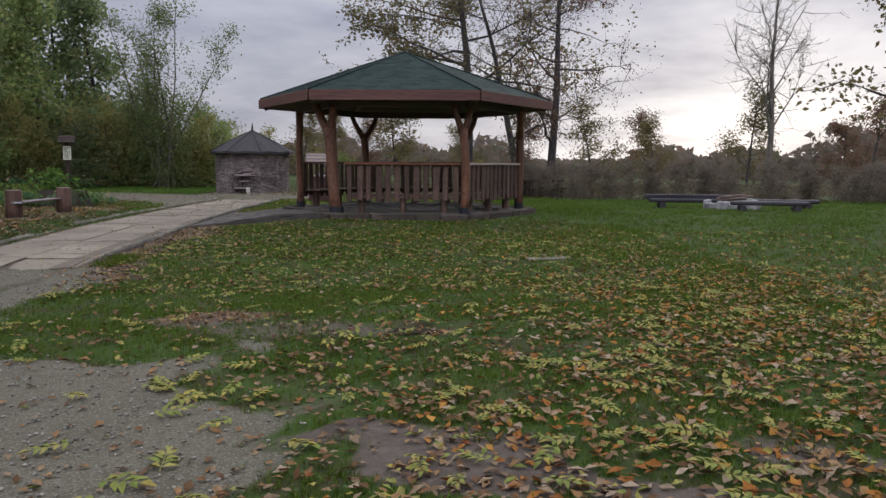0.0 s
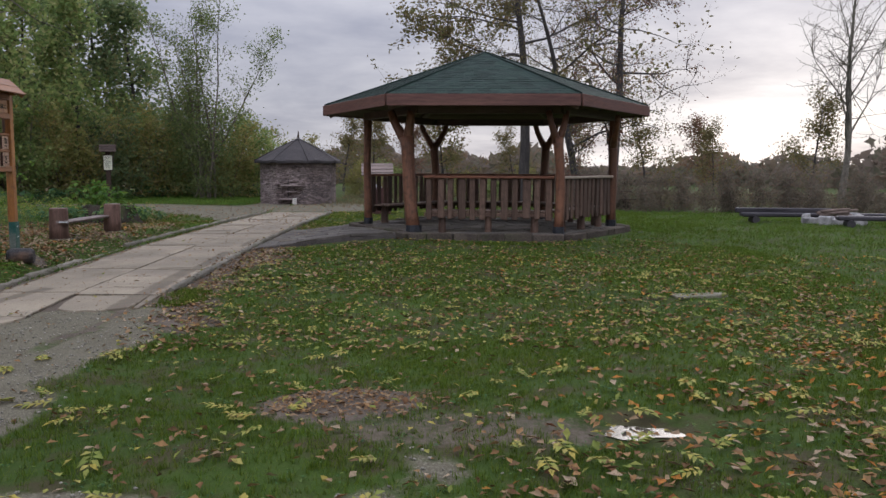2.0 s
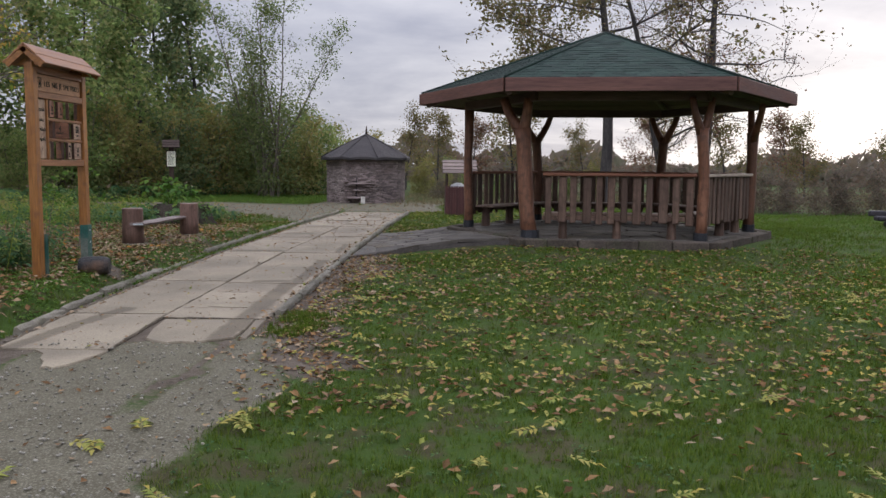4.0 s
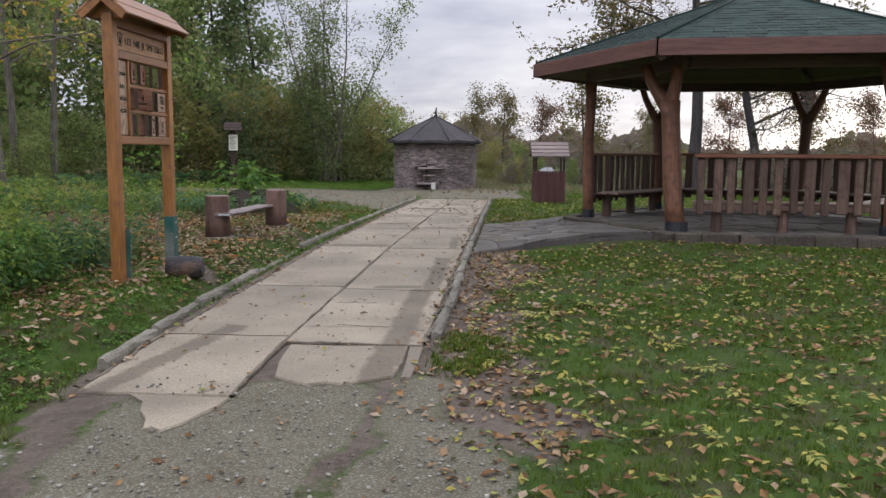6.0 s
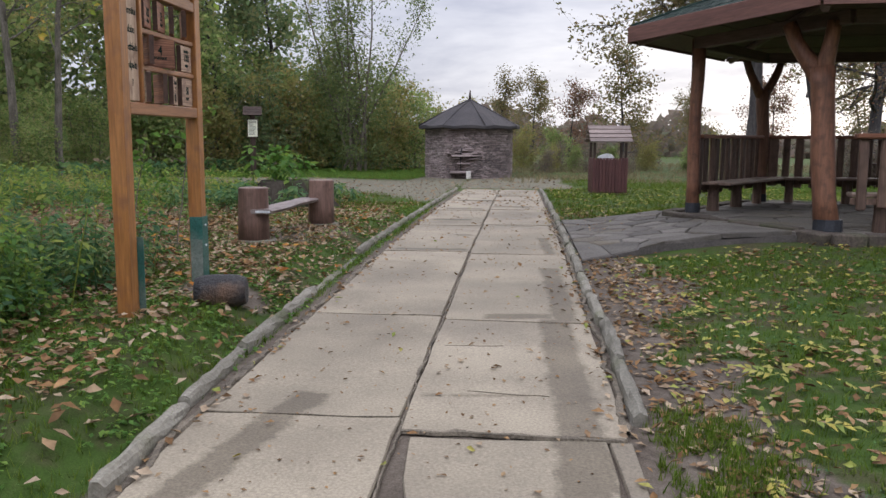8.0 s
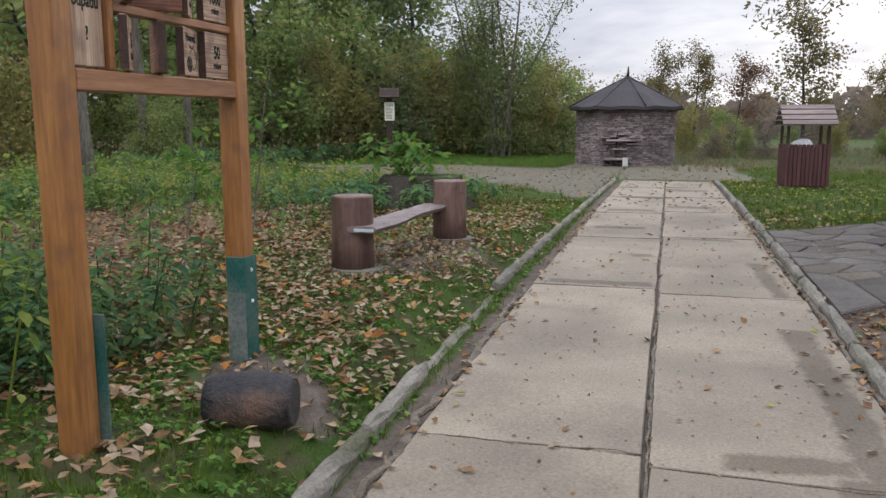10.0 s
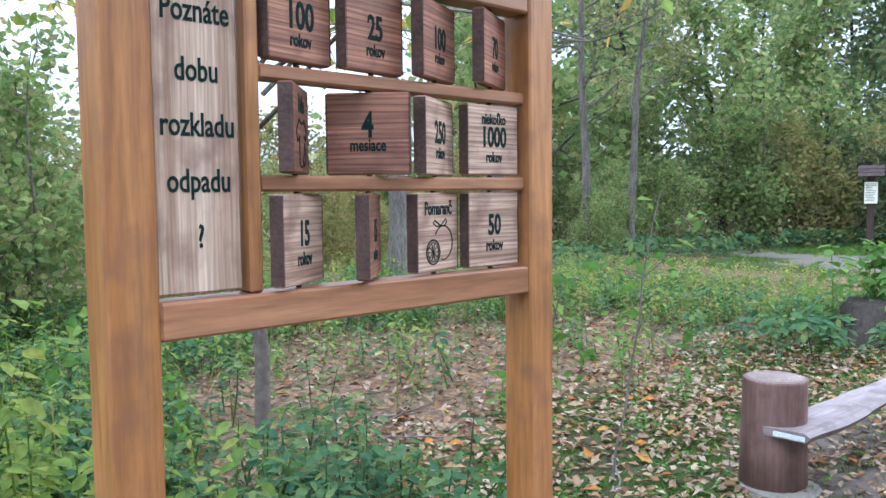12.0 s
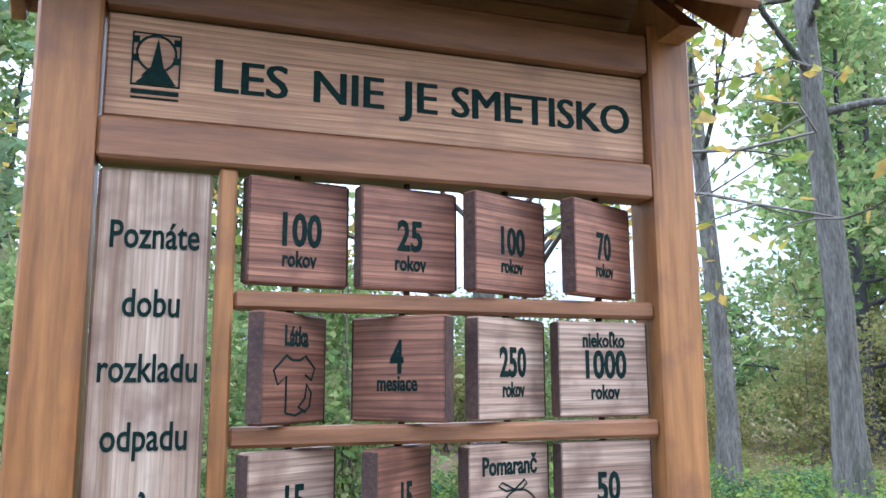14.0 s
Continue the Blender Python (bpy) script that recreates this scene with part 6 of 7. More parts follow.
T_BARE = tree_meshes(180, 0, 0.07, (0.15, 0.15, 0.15), M_BARK, M_LF_RUSSET, twig=0.009, height=12.0, radius=0.17, first=0.2, n1=17, n2=10, n3=4, reach=0.42, rise=0.95, bend=0.10)
T_HEDGE = [tree_meshes(190 + i, 1350, 0.135, (0.18, 0.18, 0.16), M_TWIG, M_LF_HEDGE, skirt=1.0, height=2.2, radius=0.02, first=0.05, n1=3, n2=2, n3=0, reach=0.42, rise=0.7, stems=6, sides=4) for i in range(2)]
T_NEARTREE = [tree_meshes(200 + i, 2100 - 700 * i, 0.125, (0.3, 0.3, 0.25), M_BARK, M_LF_OLIVE if i else M_LF_FOREST, height=13.0, radius=0.20 - 0.04 * i, lean=(-0.022 + 0.022 * i, -0.02 + 0.02 * i), first=0.36, n1=15, n2=5, n3=1, reach=0.28, rise=0.4, sides=10) for i in range(2)]

rt = random.Random(77)
TALL_LABEL = "tall leafy forest tree with dark trunk"
for x, y, k, s in ((-18, 19.5, 0, 1.05), (-15.5, 29, 2, 0.85), (-22, 24, 0, 1.2), (-20.5, 31, 1, 1.1), (-16.5, 35, 0, 0.9),
                   (-27, 28, 0, 1.2), (-24, 36, 2, 1.1), (-20, 42, 1, 1.0), (-15, -3, 1, 1.0), (-29, 4, 2, 1.2), (-18, -10, 0, 1.0), (-30, 40, 0, 1.2),
                   (-10, -14, 2, 1.0), (-2, -26, 0, 1.1), (8, -28, 1, 1.1), (18, -24, 2, 1.1), (26, -14, 0, 1.0), (-13.2, 31.8, 0, 0.8), (-11.2, 36.5, 1, 0.85), (-14.0, 37.0, 1, 0.9), (-21.5, -1.5, 0, 0.9), (-27.0, 0.5, 0, 1.0)  ):
    plant_tree("forest_tree", x + rt.uniform(-0.5, 0.5), y + rt.uniform(-0.5, 0.5), T_TALL[k], TALL_LABEL, size=s, turn=rt.uniform(0, 6.28), group="forest trees")
for x, y, k, s in ((-13.2, 18.3, 0, 0.5), (-14.5, 20.5, 0, 0.65), (-14.2, 23.4, 0, 0.7), (-14.0, 27.3, 0, 1.15), (-12.6, 29.6, 1, 1.05), (-11.2, 31.8, 2, 1.1), (-9.6, 33.2, 1, 1.2), (-8.2, 35.0, 0, 1.05), (-6.0, 34.6, 1, 0.95), (-4.6, 36.2, 0, 0.9),
                   (-3.6, 39.5, 1, 0.85), (-12.8, 34.6, 0, 1.3), (-15.6, 31.0, 2, 1.3), (-17.2, 22.0, 0, 0.9), (-20.0, 13.5, 1, 0.6), (-19.5, 8.0, 1, 0.7), (-17.0, 3.0, 0, 0.8), (-14.5, 8.6, 0, 0.45), (-16.5, 5.8, 1, 0.5),
                   (-11.5, 0.0, 0, 0.8), (-10.5, -3.5, 1, 0.8), (-8.6, 1.4, 0, 0.7), (-9.6, -1.2, 0, 0.85), (-10.5, 3.6, 0, 0.8), (3.2, 36.5, 0, 0.32), (1.9, 34.6, 1, 0.3), (4.8, 35.2, 0, 0.3), (6.6, 36.8, 1, 0.35), (8.4, 35.5, 0, 0.28), (0.6, 38.5, 1, 0.5), (2.4, 40, 0, 0.5), (10.2, 38, 1, 0.4), (-24, 5.5, 1, 1.2), (-26, 12, 0, 1.1), (-10.0, 38.5, 2, 1.3), (-6.5, 40.5, 0, 1.2), (-21, 22.5, 1, 1.3), (-19, 27.5, 0, 1.4),
                   (-15.8, 11.4, 1, 0.6), (-18.2, 10.4, 0, 0.75), (-21.2, 6.4, 0, 0.95), (-22.4, 10.2, 0, 1.05), (-21.5, 15.6, 1, 1.0), (-18.4, 5.2, 0, 0.75), (-20.2, 1.0, 0, 0.95), (-17.2, 13.4, 1, 0.6), (-15.2, 1.6, 0, 0.7), (-23.2, 2.6, 0, 1.1), (-24.4, 14.2, 1, 1.1), (-14.2, 12.0, 1, 0.42), (-12.6, 3.6, 0, 0.55), (-16.2, 16.2, 1, 0.8), (-13.4, -1.6, 0, 0.9), (-22.5, 18.5, 0, 1.2)):
    plant_tree("bush", x, y, T_BUSH[k], "dense leafy bush at the forest edge" if k != 1 else "olive leafed bush with thin stems", "bush", s, rt.uniform(0, 6.28), "forest edge bushes")
plant_tree("willow", -6.9, 32.6, T_WILLOW, "tall many-stemmed willow with pale green leaves", size=1.0, turn=1.0)
for x, y, k, s in ((5.6, 38, 0, 1.15), (1.2, 44, 0, 0.95), (3.4, 46, 1, 0.9), (-1.0, 47, 0, 1.0), (10.5, 44, 0, 0.8), (15, 46, 1, 1.0), (19, 43, 0, 1.1), (24, 46, 1, 1.0), (29, 41, 0, 1.2), (35, 37, 1, 1.1), (40, 30, 0, 1.2), (31, 33, 1, 0.8), (21, 36, 0, 0.8)):
    plant_tree("small_tree", x, y, T_SMALL[k], "low spreading tree turning brown" if k == 0 else "low tree with russet autumn leaves", size=s, turn=rt.uniform(0, 6.28), group="small trees in the meadow")
plant_tree("oak", 9.1, 28.2, T_OAK, "old oak with spreading limbs and browning leaves", turn=2.2)
plant_tree("slender_tree", 13.0, 27.3, T_THIN[1], "slender dark-trunked tree with sparse russet leaves", turn=0.3)
plant_tree("slender_tree", 11.6, 27.8, T_THIN[0], "slender leaning tree with sparse leaves", size=0.85, turn=1.9)
plant_tree("bare_tree", 24.3, 28.2, T_BARE, "pale almost bare tree with fine twigs", turn=0.6)
plant_tree("roadside_tree", 16.6, 2.4, T_ROAD, "leafy tree overhanging the lawn", turn=0.8)
for i in range(66):
    t = i / 65
    x, y = 10.5 + 30 * t + rt.uniform(-0.5, 0.5), 22.6 - 9.5 * t ** 0.8 + rt.uniform(-0.7, 0.7) + (0, 1.3, 2.8)[i % 3]
    plant_tree("hedge_shrub", x, y, T_HEDGE[i % 2], "tangled grey-brown autumn shrub", "shrub", rt.uniform(0.5, 0.85), rt.uniform(0, 6.28), "shrubs along the meadow")
for x, y, s in ((19.3, 16.0, 0.5), (3.6, 34.5, 0.6), (5.2, 33, 0.5), (8.6, 36, 0.55), (2.2, 36.5, 0.7), (1.6, 33.5, 0.55), (7.0, 41, 0.9), (12, 38, 0.8)):
    plant_tree("low_shrub", x, y, T_HEDGE[0], "low tangled brown-green shrub", "shrub", s, rt.uniform(0, 6.28), "shrubs along the meadow")
plant_tree("lime_tree", -8.5, 9.55, T_NEARTREE[0], "big grey-barked tree with high crown", size=1.05, turn=0.4)
plant_tree("lime_tree", -10.3, 9.1, T_NEARTREE[1], "slim grey-barked forest tree", turn=2.4)
plant_tree("lime_tree", -12.9, 19.4, T_NEARTREE[1], "slim grey-barked forest tree", size=0.75, turn=5.1)
plant_tree("lime_tree", -13.4, 18.3, T_NEARTREE[1], "slim grey-barked forest tree", size=0.8, turn=4.1)
plant_tree("lime_tree", -13.0, 6.5, T_NEARTREE[0], "grey-barked tree with furrowed trunk", size=0.85, turn=1.4)

# young tree beside the board, its low boughs hung with large yellowing leaves
ry = np.random.default_rng(66)
young = thing("young_tree", pose(-5.1, 3.6, float(H(-5.1, 3.6))), "young tree with large yellowing leaves overhanging the board", "tree")
tubes_, tips_ = [tube_arrays(wander(ry, (0, 0, -0.1), (0.05, 0, 1), 5.2, 8, 0.05, 0.02), np.linspace(0.055, 0.012, 9), 7, False)], []
for (px, py, pz), (qx, qy, qz), n_ in (((0.05, 0, 2.0), (2.75, -0.15, 2.36), 17), ((0.05, 0, 2.3), (2.45, 0.2, 2.15), 16), ((0.08, 0, 2.6), (1.6, 1.2, 3.2), 30), ((0.05, 0, 1.9), (1.05, -2.2, 2.3), 60), ((0.05, 0, 2.4), (0.9, -1.6, 2.9), 60), ((0.1, 0, 2.9), (0.5, -2.4, 3.6), 60), ((0.1, 0, 3.1), (-0.9, -0.9, 3.9), 50), ((0.12, 0, 3.4), (1.2, 0.7, 4.4), 40), ((0.1, 0, 3.0), (-0.8, 1.6, 3.8), 40), ((0.1, 0, 2.7), (0.3, -3.0, 2.9), 70), ((0.1, 0, 2.9), (1.25, 0.6, 3.3), 70), ((0.1, 0, 2.4), (1.5, 0.2, 2.85), 60), ((0.1, 0, 2.2), (0.6, 0.9, 2.5), 55), ((0.1, 0, 3.2), (0.7, 0.3, 3.9), 60)):
    a, b = np.array([px, py, pz]), np.array([qx, qy, qz])
    t = np.linspace(0, 1, 9)[:, None]
    ln = a + (b - a) * t + np.array([0, 0, 0.35]) * np.sin(t * 3.14) + ry.normal(0, 0.03, (9, 3)) * (t > 0)
    tubes_.append(tube_arrays(ln, np.linspace(0.018, 0.004, 9), 5, False))
    ends = [ln[j] for j in range(4, 9)]
    for j in range(3, 9):
        for _ in range(2):
            tw = wander(ry, ln[j], ry.normal(0, 1, 3) * [1, 1, 0.4], 0.35, 3, 0.25, -0.12)
            tubes_.append(tube_arrays(tw, [0.005, 0.004, 0.003, 0.002], 3, False))
            ends += list(tw[1:])
    tips_.append(leaf_cloud(ry, ends, (0.07, 0.07, 0.06), n_ * 2, 0.078, shape=(FALL_V, FALL_F)))
put_mesh("trunk", mesh_from("trunk", *merge(tubes_)), M_TWIG, young)
put_mesh("crown", mesh_from("crown", *merge(tips_)), M_LF_YELLOW, young, "large green and yellow leaves")

# distant woods closing the view
rw = np.random.default_rng(5)
n = 52000
a = rw.uniform(0, 2 * np.pi, n)
r = rw.uniform(62, 95, n)
top = 2.5 + 1.2 * np.sin(a * 9) + 0.9 * np.sin(a * 23 + 1) + 0.8 * np.sin(a * 51)
cx, cy = 3 + r * np.cos(a), 8 + r * np.sin(a)
pos = np.stack([cx, cy, rw.uniform(-0.2, 1, n) * np.maximum(1.5, top)], -1)
far_v, far_f = scatter_arrays(LEAF_V, LEAF_F, pos, rw.uniform(0, 6.28, n), rw.normal(0, 1, n), rw.normal(0, 1, n), rw.uniform(0.7, 1.7, n))
tagged(put_mesh("far_woods", mesh_from("far_woods", far_v, far_f), M_LF_HEDGE), "distant belt of grey-brown woods", "woods", kind="stuff")

# ---- low plants, grass and fallen leaves ----


def herb_template(seed, n, height, leaf):
    """A leafy stem or clump: arrays for scattering."""
    rng = np.random.default_rng(seed)
    z = np.sort(rng.uniform(0.12, 1.0, n)) * height
    a = np.arange(n) * 2.4 + rng.uniform(-0.3, 0.3, n)
    reach = (leaf * 0.7 + height * 0.28 * rng.uniform(0, 1, n)) * (1.15 - 0.7 * z / height)
    p = np.stack([np.cos(a) * reach, np.sin(a) * reach, z], -1)
    v, f = scatter_arrays(BROAD_V, BROAD_F, p, a - np.pi / 2, rng.normal(-0.35, 0.25, n), rng.normal(0, 0.25, n), leaf * rng.uniform(0.7, 1.2, n))
    sv, sf = tube_arrays([(0, 0, -0.05), (0.01, 0.01, height * 0.5), (0, 0.02, height)], [0.006, 0.005, 0.003], 3, False)
    return merge([(v, f), (sv, sf)])


def spread(rng, n, x0, x1, y0, y1, share):
    """Points in a rectangle kept by a share between 0 and 1."""
    x, y = rng.uniform(x0, x1, n), rng.uniform(y0, y1, n)
    k = rng.uniform(0, 1, n) < share(x, y)
    return x[k], y[k]


def clear_of(x, y):
    """1 on open soil, 0 on the slabs, pavings, hut and pavilion floor."""
    c = 1.0 - ((np.abs(x - 0.0) < 1.05) & (y > -1.3) & (y < 19.4))
    c = c * (np.hypot(x - GC[0], y - GC[1]) > 3.15)
    c = c * ~((x > 1.05) & (x < 4.2) & (y > 5.0 + 0.55 * (x - 1.2)) & (y < 9.8))
    return c * (np.hypot(x - HX, y - HY) > 2.0)


def scatter_thing(name, x, y, template, material, label, category, size, tilt=0.1, lift=0.0, seed=1, z=None):
    rng = np.random.default_rng(seed)
    n = len(x)
    zz = (H(x, y) if z is None else z) + lift
    v, f = scatter_arrays(template[0], template[1], np.stack([x, y, zz], -1), rng.uniform(0, 6.28, n), rng.normal(0, tilt, n), rng.normal(0, tilt, n), rng.uniform(size[0], size[1], n))
    return tagged(put_mesh(name, mesh_from(name, v, f), material), label, category, kind="stuff")


rg = np.random.default_rng(41)


def wild(x, y):
    """Where the forest floor is overgrown."""
    edge = -2.3 - 0.75 * smooth01((y - 2.0) / 1.5) - 0.05 * np.maximum(0, y - 2)
    near = smooth01((edge - x) / 0.6) * smooth01((14.5 - y) / 2)
    glade = 0.86 * smooth01((1.0 - np.hypot((x + 4.6) / 3.2, (y - 6.4) / 4.2)) / 0.4)
    benchy = smooth01((1.0 - np.hypot((x + 2.2) / 1.5, (y - 6.0) / 2.3)) / 0.2)
    return near * (1 - glade) * (1 - benchy) * (0.25 + 0.5 * (wob(x, y, 1.3) > -0.2))


for i, (mat, hgt, leaf, cnt, sz, seed) in enumerate(((M_LF_HERB, 0.36, 0.07, 1900, (0.5, 1.3), 1), (M_LF_FERN, 0.30, 0.065, 1500, (0.5, 1.25), 2), (M_LF_WEED, 0.55, 0.07, 650, (0.6, 1.3), 3))):
    x, y = spread(rg, cnt * 3, -12, -2.2, -6, 14, wild)
    scatter_thing("undergrowth", x, y, herb_template(30 + i, 24, hgt, leaf), mat, "dense green nettles and herbs on the forest floor", "undergrowth", sz, 0.15, seed=seed)
x, y = spread(np.random.default_rng(91), 950, -6.6, -2.5, -4.8, 2.0, lambda a, b: smooth01((-2.5 - a) / 0.6) * smooth01((1.1 - np.hypot((a + 4.1) / 2.2, (b + 1.3) / 3.2) + 0.25 * wob(a, b, 1.9)) / 0.5))
scatter_thing("tall_weeds", x, y, herb_template(48, 44, 1.3, 0.10), M_LF_WEED, "shoulder-high leafy weeds beside the board", "weeds", (0.5, 1.15), 0.2, seed=92)
x, y = spread(np.random.default_rng(97), 1100, -6.5, -2.5, -4.5, 2.4, lambda a, b: smooth01((-2.6 - a) / 0.6) * smooth01((1.1 - np.hypot((a + 4.0) / 2.2, (b + 0.9) / 3.2) + 0.25 * wob(a, b, 1.6)) / 0.5))
scatter_thing("tall_weeds", x, y, herb_template(49, 34, 0.75, 0.075), M_LF_WEED, "waist-high yellow-green weeds beside the board", "weeds", (0.5, 1.2), 0.25, seed=98)
x, y = spread(rg, 900, -4.2, -2.3, -4.5, 1.6, lambda a, b: smooth01((-2.4 - a) / 0.5))
scatter_thing("tall_weeds", x, y, herb_template(44, 34, 0.8, 0.10), M_LF_FERN, "tall bright green weeds beside the board", "weeds", (0.35, 0.8), 0.2, seed=9)
x, y = spread(rg, 150, -4.6, -2.6, 8.2, 13, lambda a, b: 0.8)
scatter_thing("verge_herbs", x, y, herb_template(45, 14, 0.45, 0.13), M_LF_HERB, "green herbs around the stump", "weeds", (0.5, 1.2), 0.2, seed=10)

x, y = np.array([-3.75, -3.55, -3.2, -3.85, -3.05]), np.array([10.0, 10.3, 9.75, 9.6, 10.2])
scatter_thing("stump_shoots", x, y, herb_template(47, 26, 0.95, 0.17), M_LF_FERN, "bright green shoots growing around the stump", "weeds", (0.75, 1.2), 0.12, seed=11)
rsp = np.random.default_rng(12)
for x0_, y0_, h_ in ((-3.0, 4.5, 1.65), (-3.25, 4.1, 1.2), (-3.6, 1.9, 1.3)):
    sapling = thing("sapling", pose(x0_, y0_, float(H(x0_, y0_))), "thin young sapling with sparse bright green leaves", "sapling", group="saplings on the forest floor")
    stem_ = wander(rsp, (0, 0, -0.05), (0.04, 0.03, 1), h_, 7, 0.08, 0.02)
    side_ = [wander(rsp, stem_[j], rsp.normal(0, 1, 3) * [1, 1, 0.3] + [0, 0, 0.5], 0.28, 3, 0.2, 0.0) for j in (3, 4, 4, 5, 5, 6)]
    put_mesh("trunk", mesh_from("trunk", *merge([tube_arrays(stem_, np.linspace(0.009, 0.003, len(stem_)), 5, False)] + [tube_arrays(s_, np.linspace(0.004, 0.002, len(s_)), 3, False) for s_ in side_])), M_TWIG, sapling)
    put_mesh("crown", mesh_from("crown", *leaf_cloud(rsp, [p for s_ in side_ for p in s_[1:]] + [stem_[-1]], (0.05, 0.05, 0.04), 60, 0.085, shape=(FALL_V, FALL_F))), M_LF_FERN, sapling, "bright green leaves")

# herbs under and beside the board, and paler growth further in
x, y = spread(np.random.default_rng(93), 900, -5.4, -2.35, -1.0, 4.4, lambda a, b: smooth01((-2.4 - a) / 0.4) * smooth01((4.2 + 0.6 * (-2.4 - a) * -0.3 - b) / 1.2) * (0.35 + 0.65 * (wob(a, b, 1.6) > -0.1)))
scatter_thing("undergrowth", x, y, herb_template(52, 30, 0.44, 0.075), M_LF_HERB, "lush blue-green nettles and brambles by the board", "undergrowth", (0.5, 1.25), 0.2, seed=94)
x, y = spread(np.random.default_rng(95), 1100, -16, -4.0, 7.0, 17.0, lambda a, b: smooth01((b - 8.0 + 0.5 * (-4 - a)) / 2) * (0.2 + 0.8 * (wob(a, b, 0.9) > 0)))
scatter_thing("undergrowth", x, y, herb_template(53, 22, 0.36, 0.07), M_LF_OLIVE, "pale yellowish green growth in the clearing", "undergrowth", (0.5, 1.3), 0.25, seed=96)
# dead twigs on the forest floor
rtw = np.random.default_rng(71)
for i in range(22):
    tx0, ty0 = rtw.uniform(-5.6, -2.5), rtw.uniform(1.2, 7.5)
    line = wander(rtw, (0, 0, 0), rtw.normal(0, 1, 3) * [1, 1, 0.0] + [0, 0, 0.12], rtw.uniform(0.35, 1.1), 7, 0.22, -0.02)
    line[:, 2] = np.abs(line[:, 2]) * 0.6
    tw_ob = put_mesh("fallen_twig", mesh_from("fallen_twig", *tube_arrays(line, np.linspace(0.008, 0.003, 8), 5)), M_TWIG, m=pose(tx0, ty0, float(H(tx0, ty0)) + 0.012))
    tagged(tw_ob, "dry grey-brown twig lying on leaf litter", "twig", "twigs on the forest floor")
# small-leaved ground cover on verge and lawn
rcv = np.random.default_rng(19)
cv = leaf_cloud(rcv, [(0.0, 0.0, 0.3), (0.6, 0.2, 0.25), (-0.5, 0.4, 0.3), (0.1, -0.6, 0.2)], (0.35, 0.35, 0.12), 6, 0.75, 0.35)
x, y = spread(rg, 15000, -4.2, -1.15, -6, 12, lambda a, b: np.clip((1 - 0.8 * zones(a, b)[1]) * (1 - zones(a, b)[0]) * (wob(a, b, 2.2) > -0.35) * np.where(b > 3.2, 0.4, 1.0), 0, 1))
scatter_thing("ground_cover", x, y, cv, M_LF_FERN, "low leafy ground cover on the verge", "ground cover", (0.03, 0.065), 0.2, 0.01, seed=21)
x, y = spread(rg, 9000, 1.4, 10, -9.5, 5.5, lambda a, b: np.clip((1 - zones(a, b)[1]) * (1 - zones(a, b)[0]), 0, 1) * (wob(a, b, 3.3) > 0.1) * clear_of(a, b))
scatter_thing("ground_cover", x, y, cv, M_LF_HERB, "patches of clover in the lawn", "ground cover", (0.02, 0.045), 0.2, 0.008, seed=22)

# blades of grass in tufts
rb_ = np.random.default_rng(3)
tv_, tf_ = [], []
for i in range(6):
    a, hgt, ln = rb_.uniform(0, 6.28), rb_.uniform(0.6, 1.0), rb_.uniform(0.2, 0.75)
    ox, oy = rb_.normal(0, 0.22, 2)
    dx, dy = math.cos(a), math.sin(a)
    o = len(tv_)
    tv_ += [(ox - dy * 0.05, oy + dx * 0.05, -0.15), (ox + dy * 0.05, oy - dx * 0.05, -0.15), (ox + dx * ln, oy + dy * ln, hgt)]
    tf_.append((o, o + 1, o + 2))


def lawn(x, y):
    g, m, l = zones(x, y)
    return np.clip(1 - 1.25 * g - 1.08 * m - 0.75 * l, 0, 1) * clear_of(x, y) * (pits(x, y) > -0.006) * np.where((x < -1.2) & (y > 3.2) & (y < 9), 0.5, 1.0) * (0.38 + 0.62 * smooth01((wob(x, y, 2.7) + wob(x, y, 0.9) + 0.75) / 1.0))


for cnt, rect, sz, seed in ((60000, (1.2, 10.5, -10.2, -2.5), (0.03, 0.062), 1), (36000, (1.2, 10.5, -2.5, 5.8), (0.035, 0.07), 2), (24000, (-4.0, -0.6, -6, 13), (0.04, 0.08), 3), (52000, (8, 26, -6, 20), (0.05, 0.095), 4), (16000, (1.2, 12, 9.5, 27), (0.06, 0.12), 5), (11000, (-14, -1.2, 12, 37), (0.09, 0.16), 6)):
    x, y = spread(rg, cnt, *rect, lawn)
    scatter_thing("grass", x, y, (tv_, tf_), M_GRASS, "short green lawn grass in tufts", "grass", sz, 0.15, seed=seed)
x, y = spread(np.random.default_rng(61), 9000, -12, -2.5, 22, 34, lambda a, b: np.clip(1 - 1.3 * zones(a, b)[0], 0, 1))
scatter_thing("grass", x, y, (tv_, tf_), M_LF_FERN, "fresh light green grass below the forest edge", "grass", (0.09, 0.15), 0.15, seed=61)
# brighter green tufts mixed in over the far lawn
x, y = spread(np.random.default_rng(62), 30000, 7, 30, -1, 22, lawn)
scatter_thing("grass", x, y, (tv_, tf_), M_LF_FERN, "bright green grass on the far lawn", "grass", (0.05, 0.09), 0.15, seed=63)
x, y = spread(rg, 13000, 0, 45, 24, 46, lambda a, b: 0.2 + 0.8 * (wob(a, b, 0.4) > 0))
scatter_thing("meadow_grass", x, y, (tv_, tf_), M_DRYGRASS, "tall dry meadow grass", "grass", (0.12, 0.3), 0.2, seed=7)
x, y = spread(rg, 1300, 1.12, 1.75, -0.8, 0.6, lambda a, b: smooth01((1 - np.hypot((a - 1.36) / 0.4, (b + 0.1) / 0.7)) / 0.5) * (wob(a, b, 6) > -0.4))
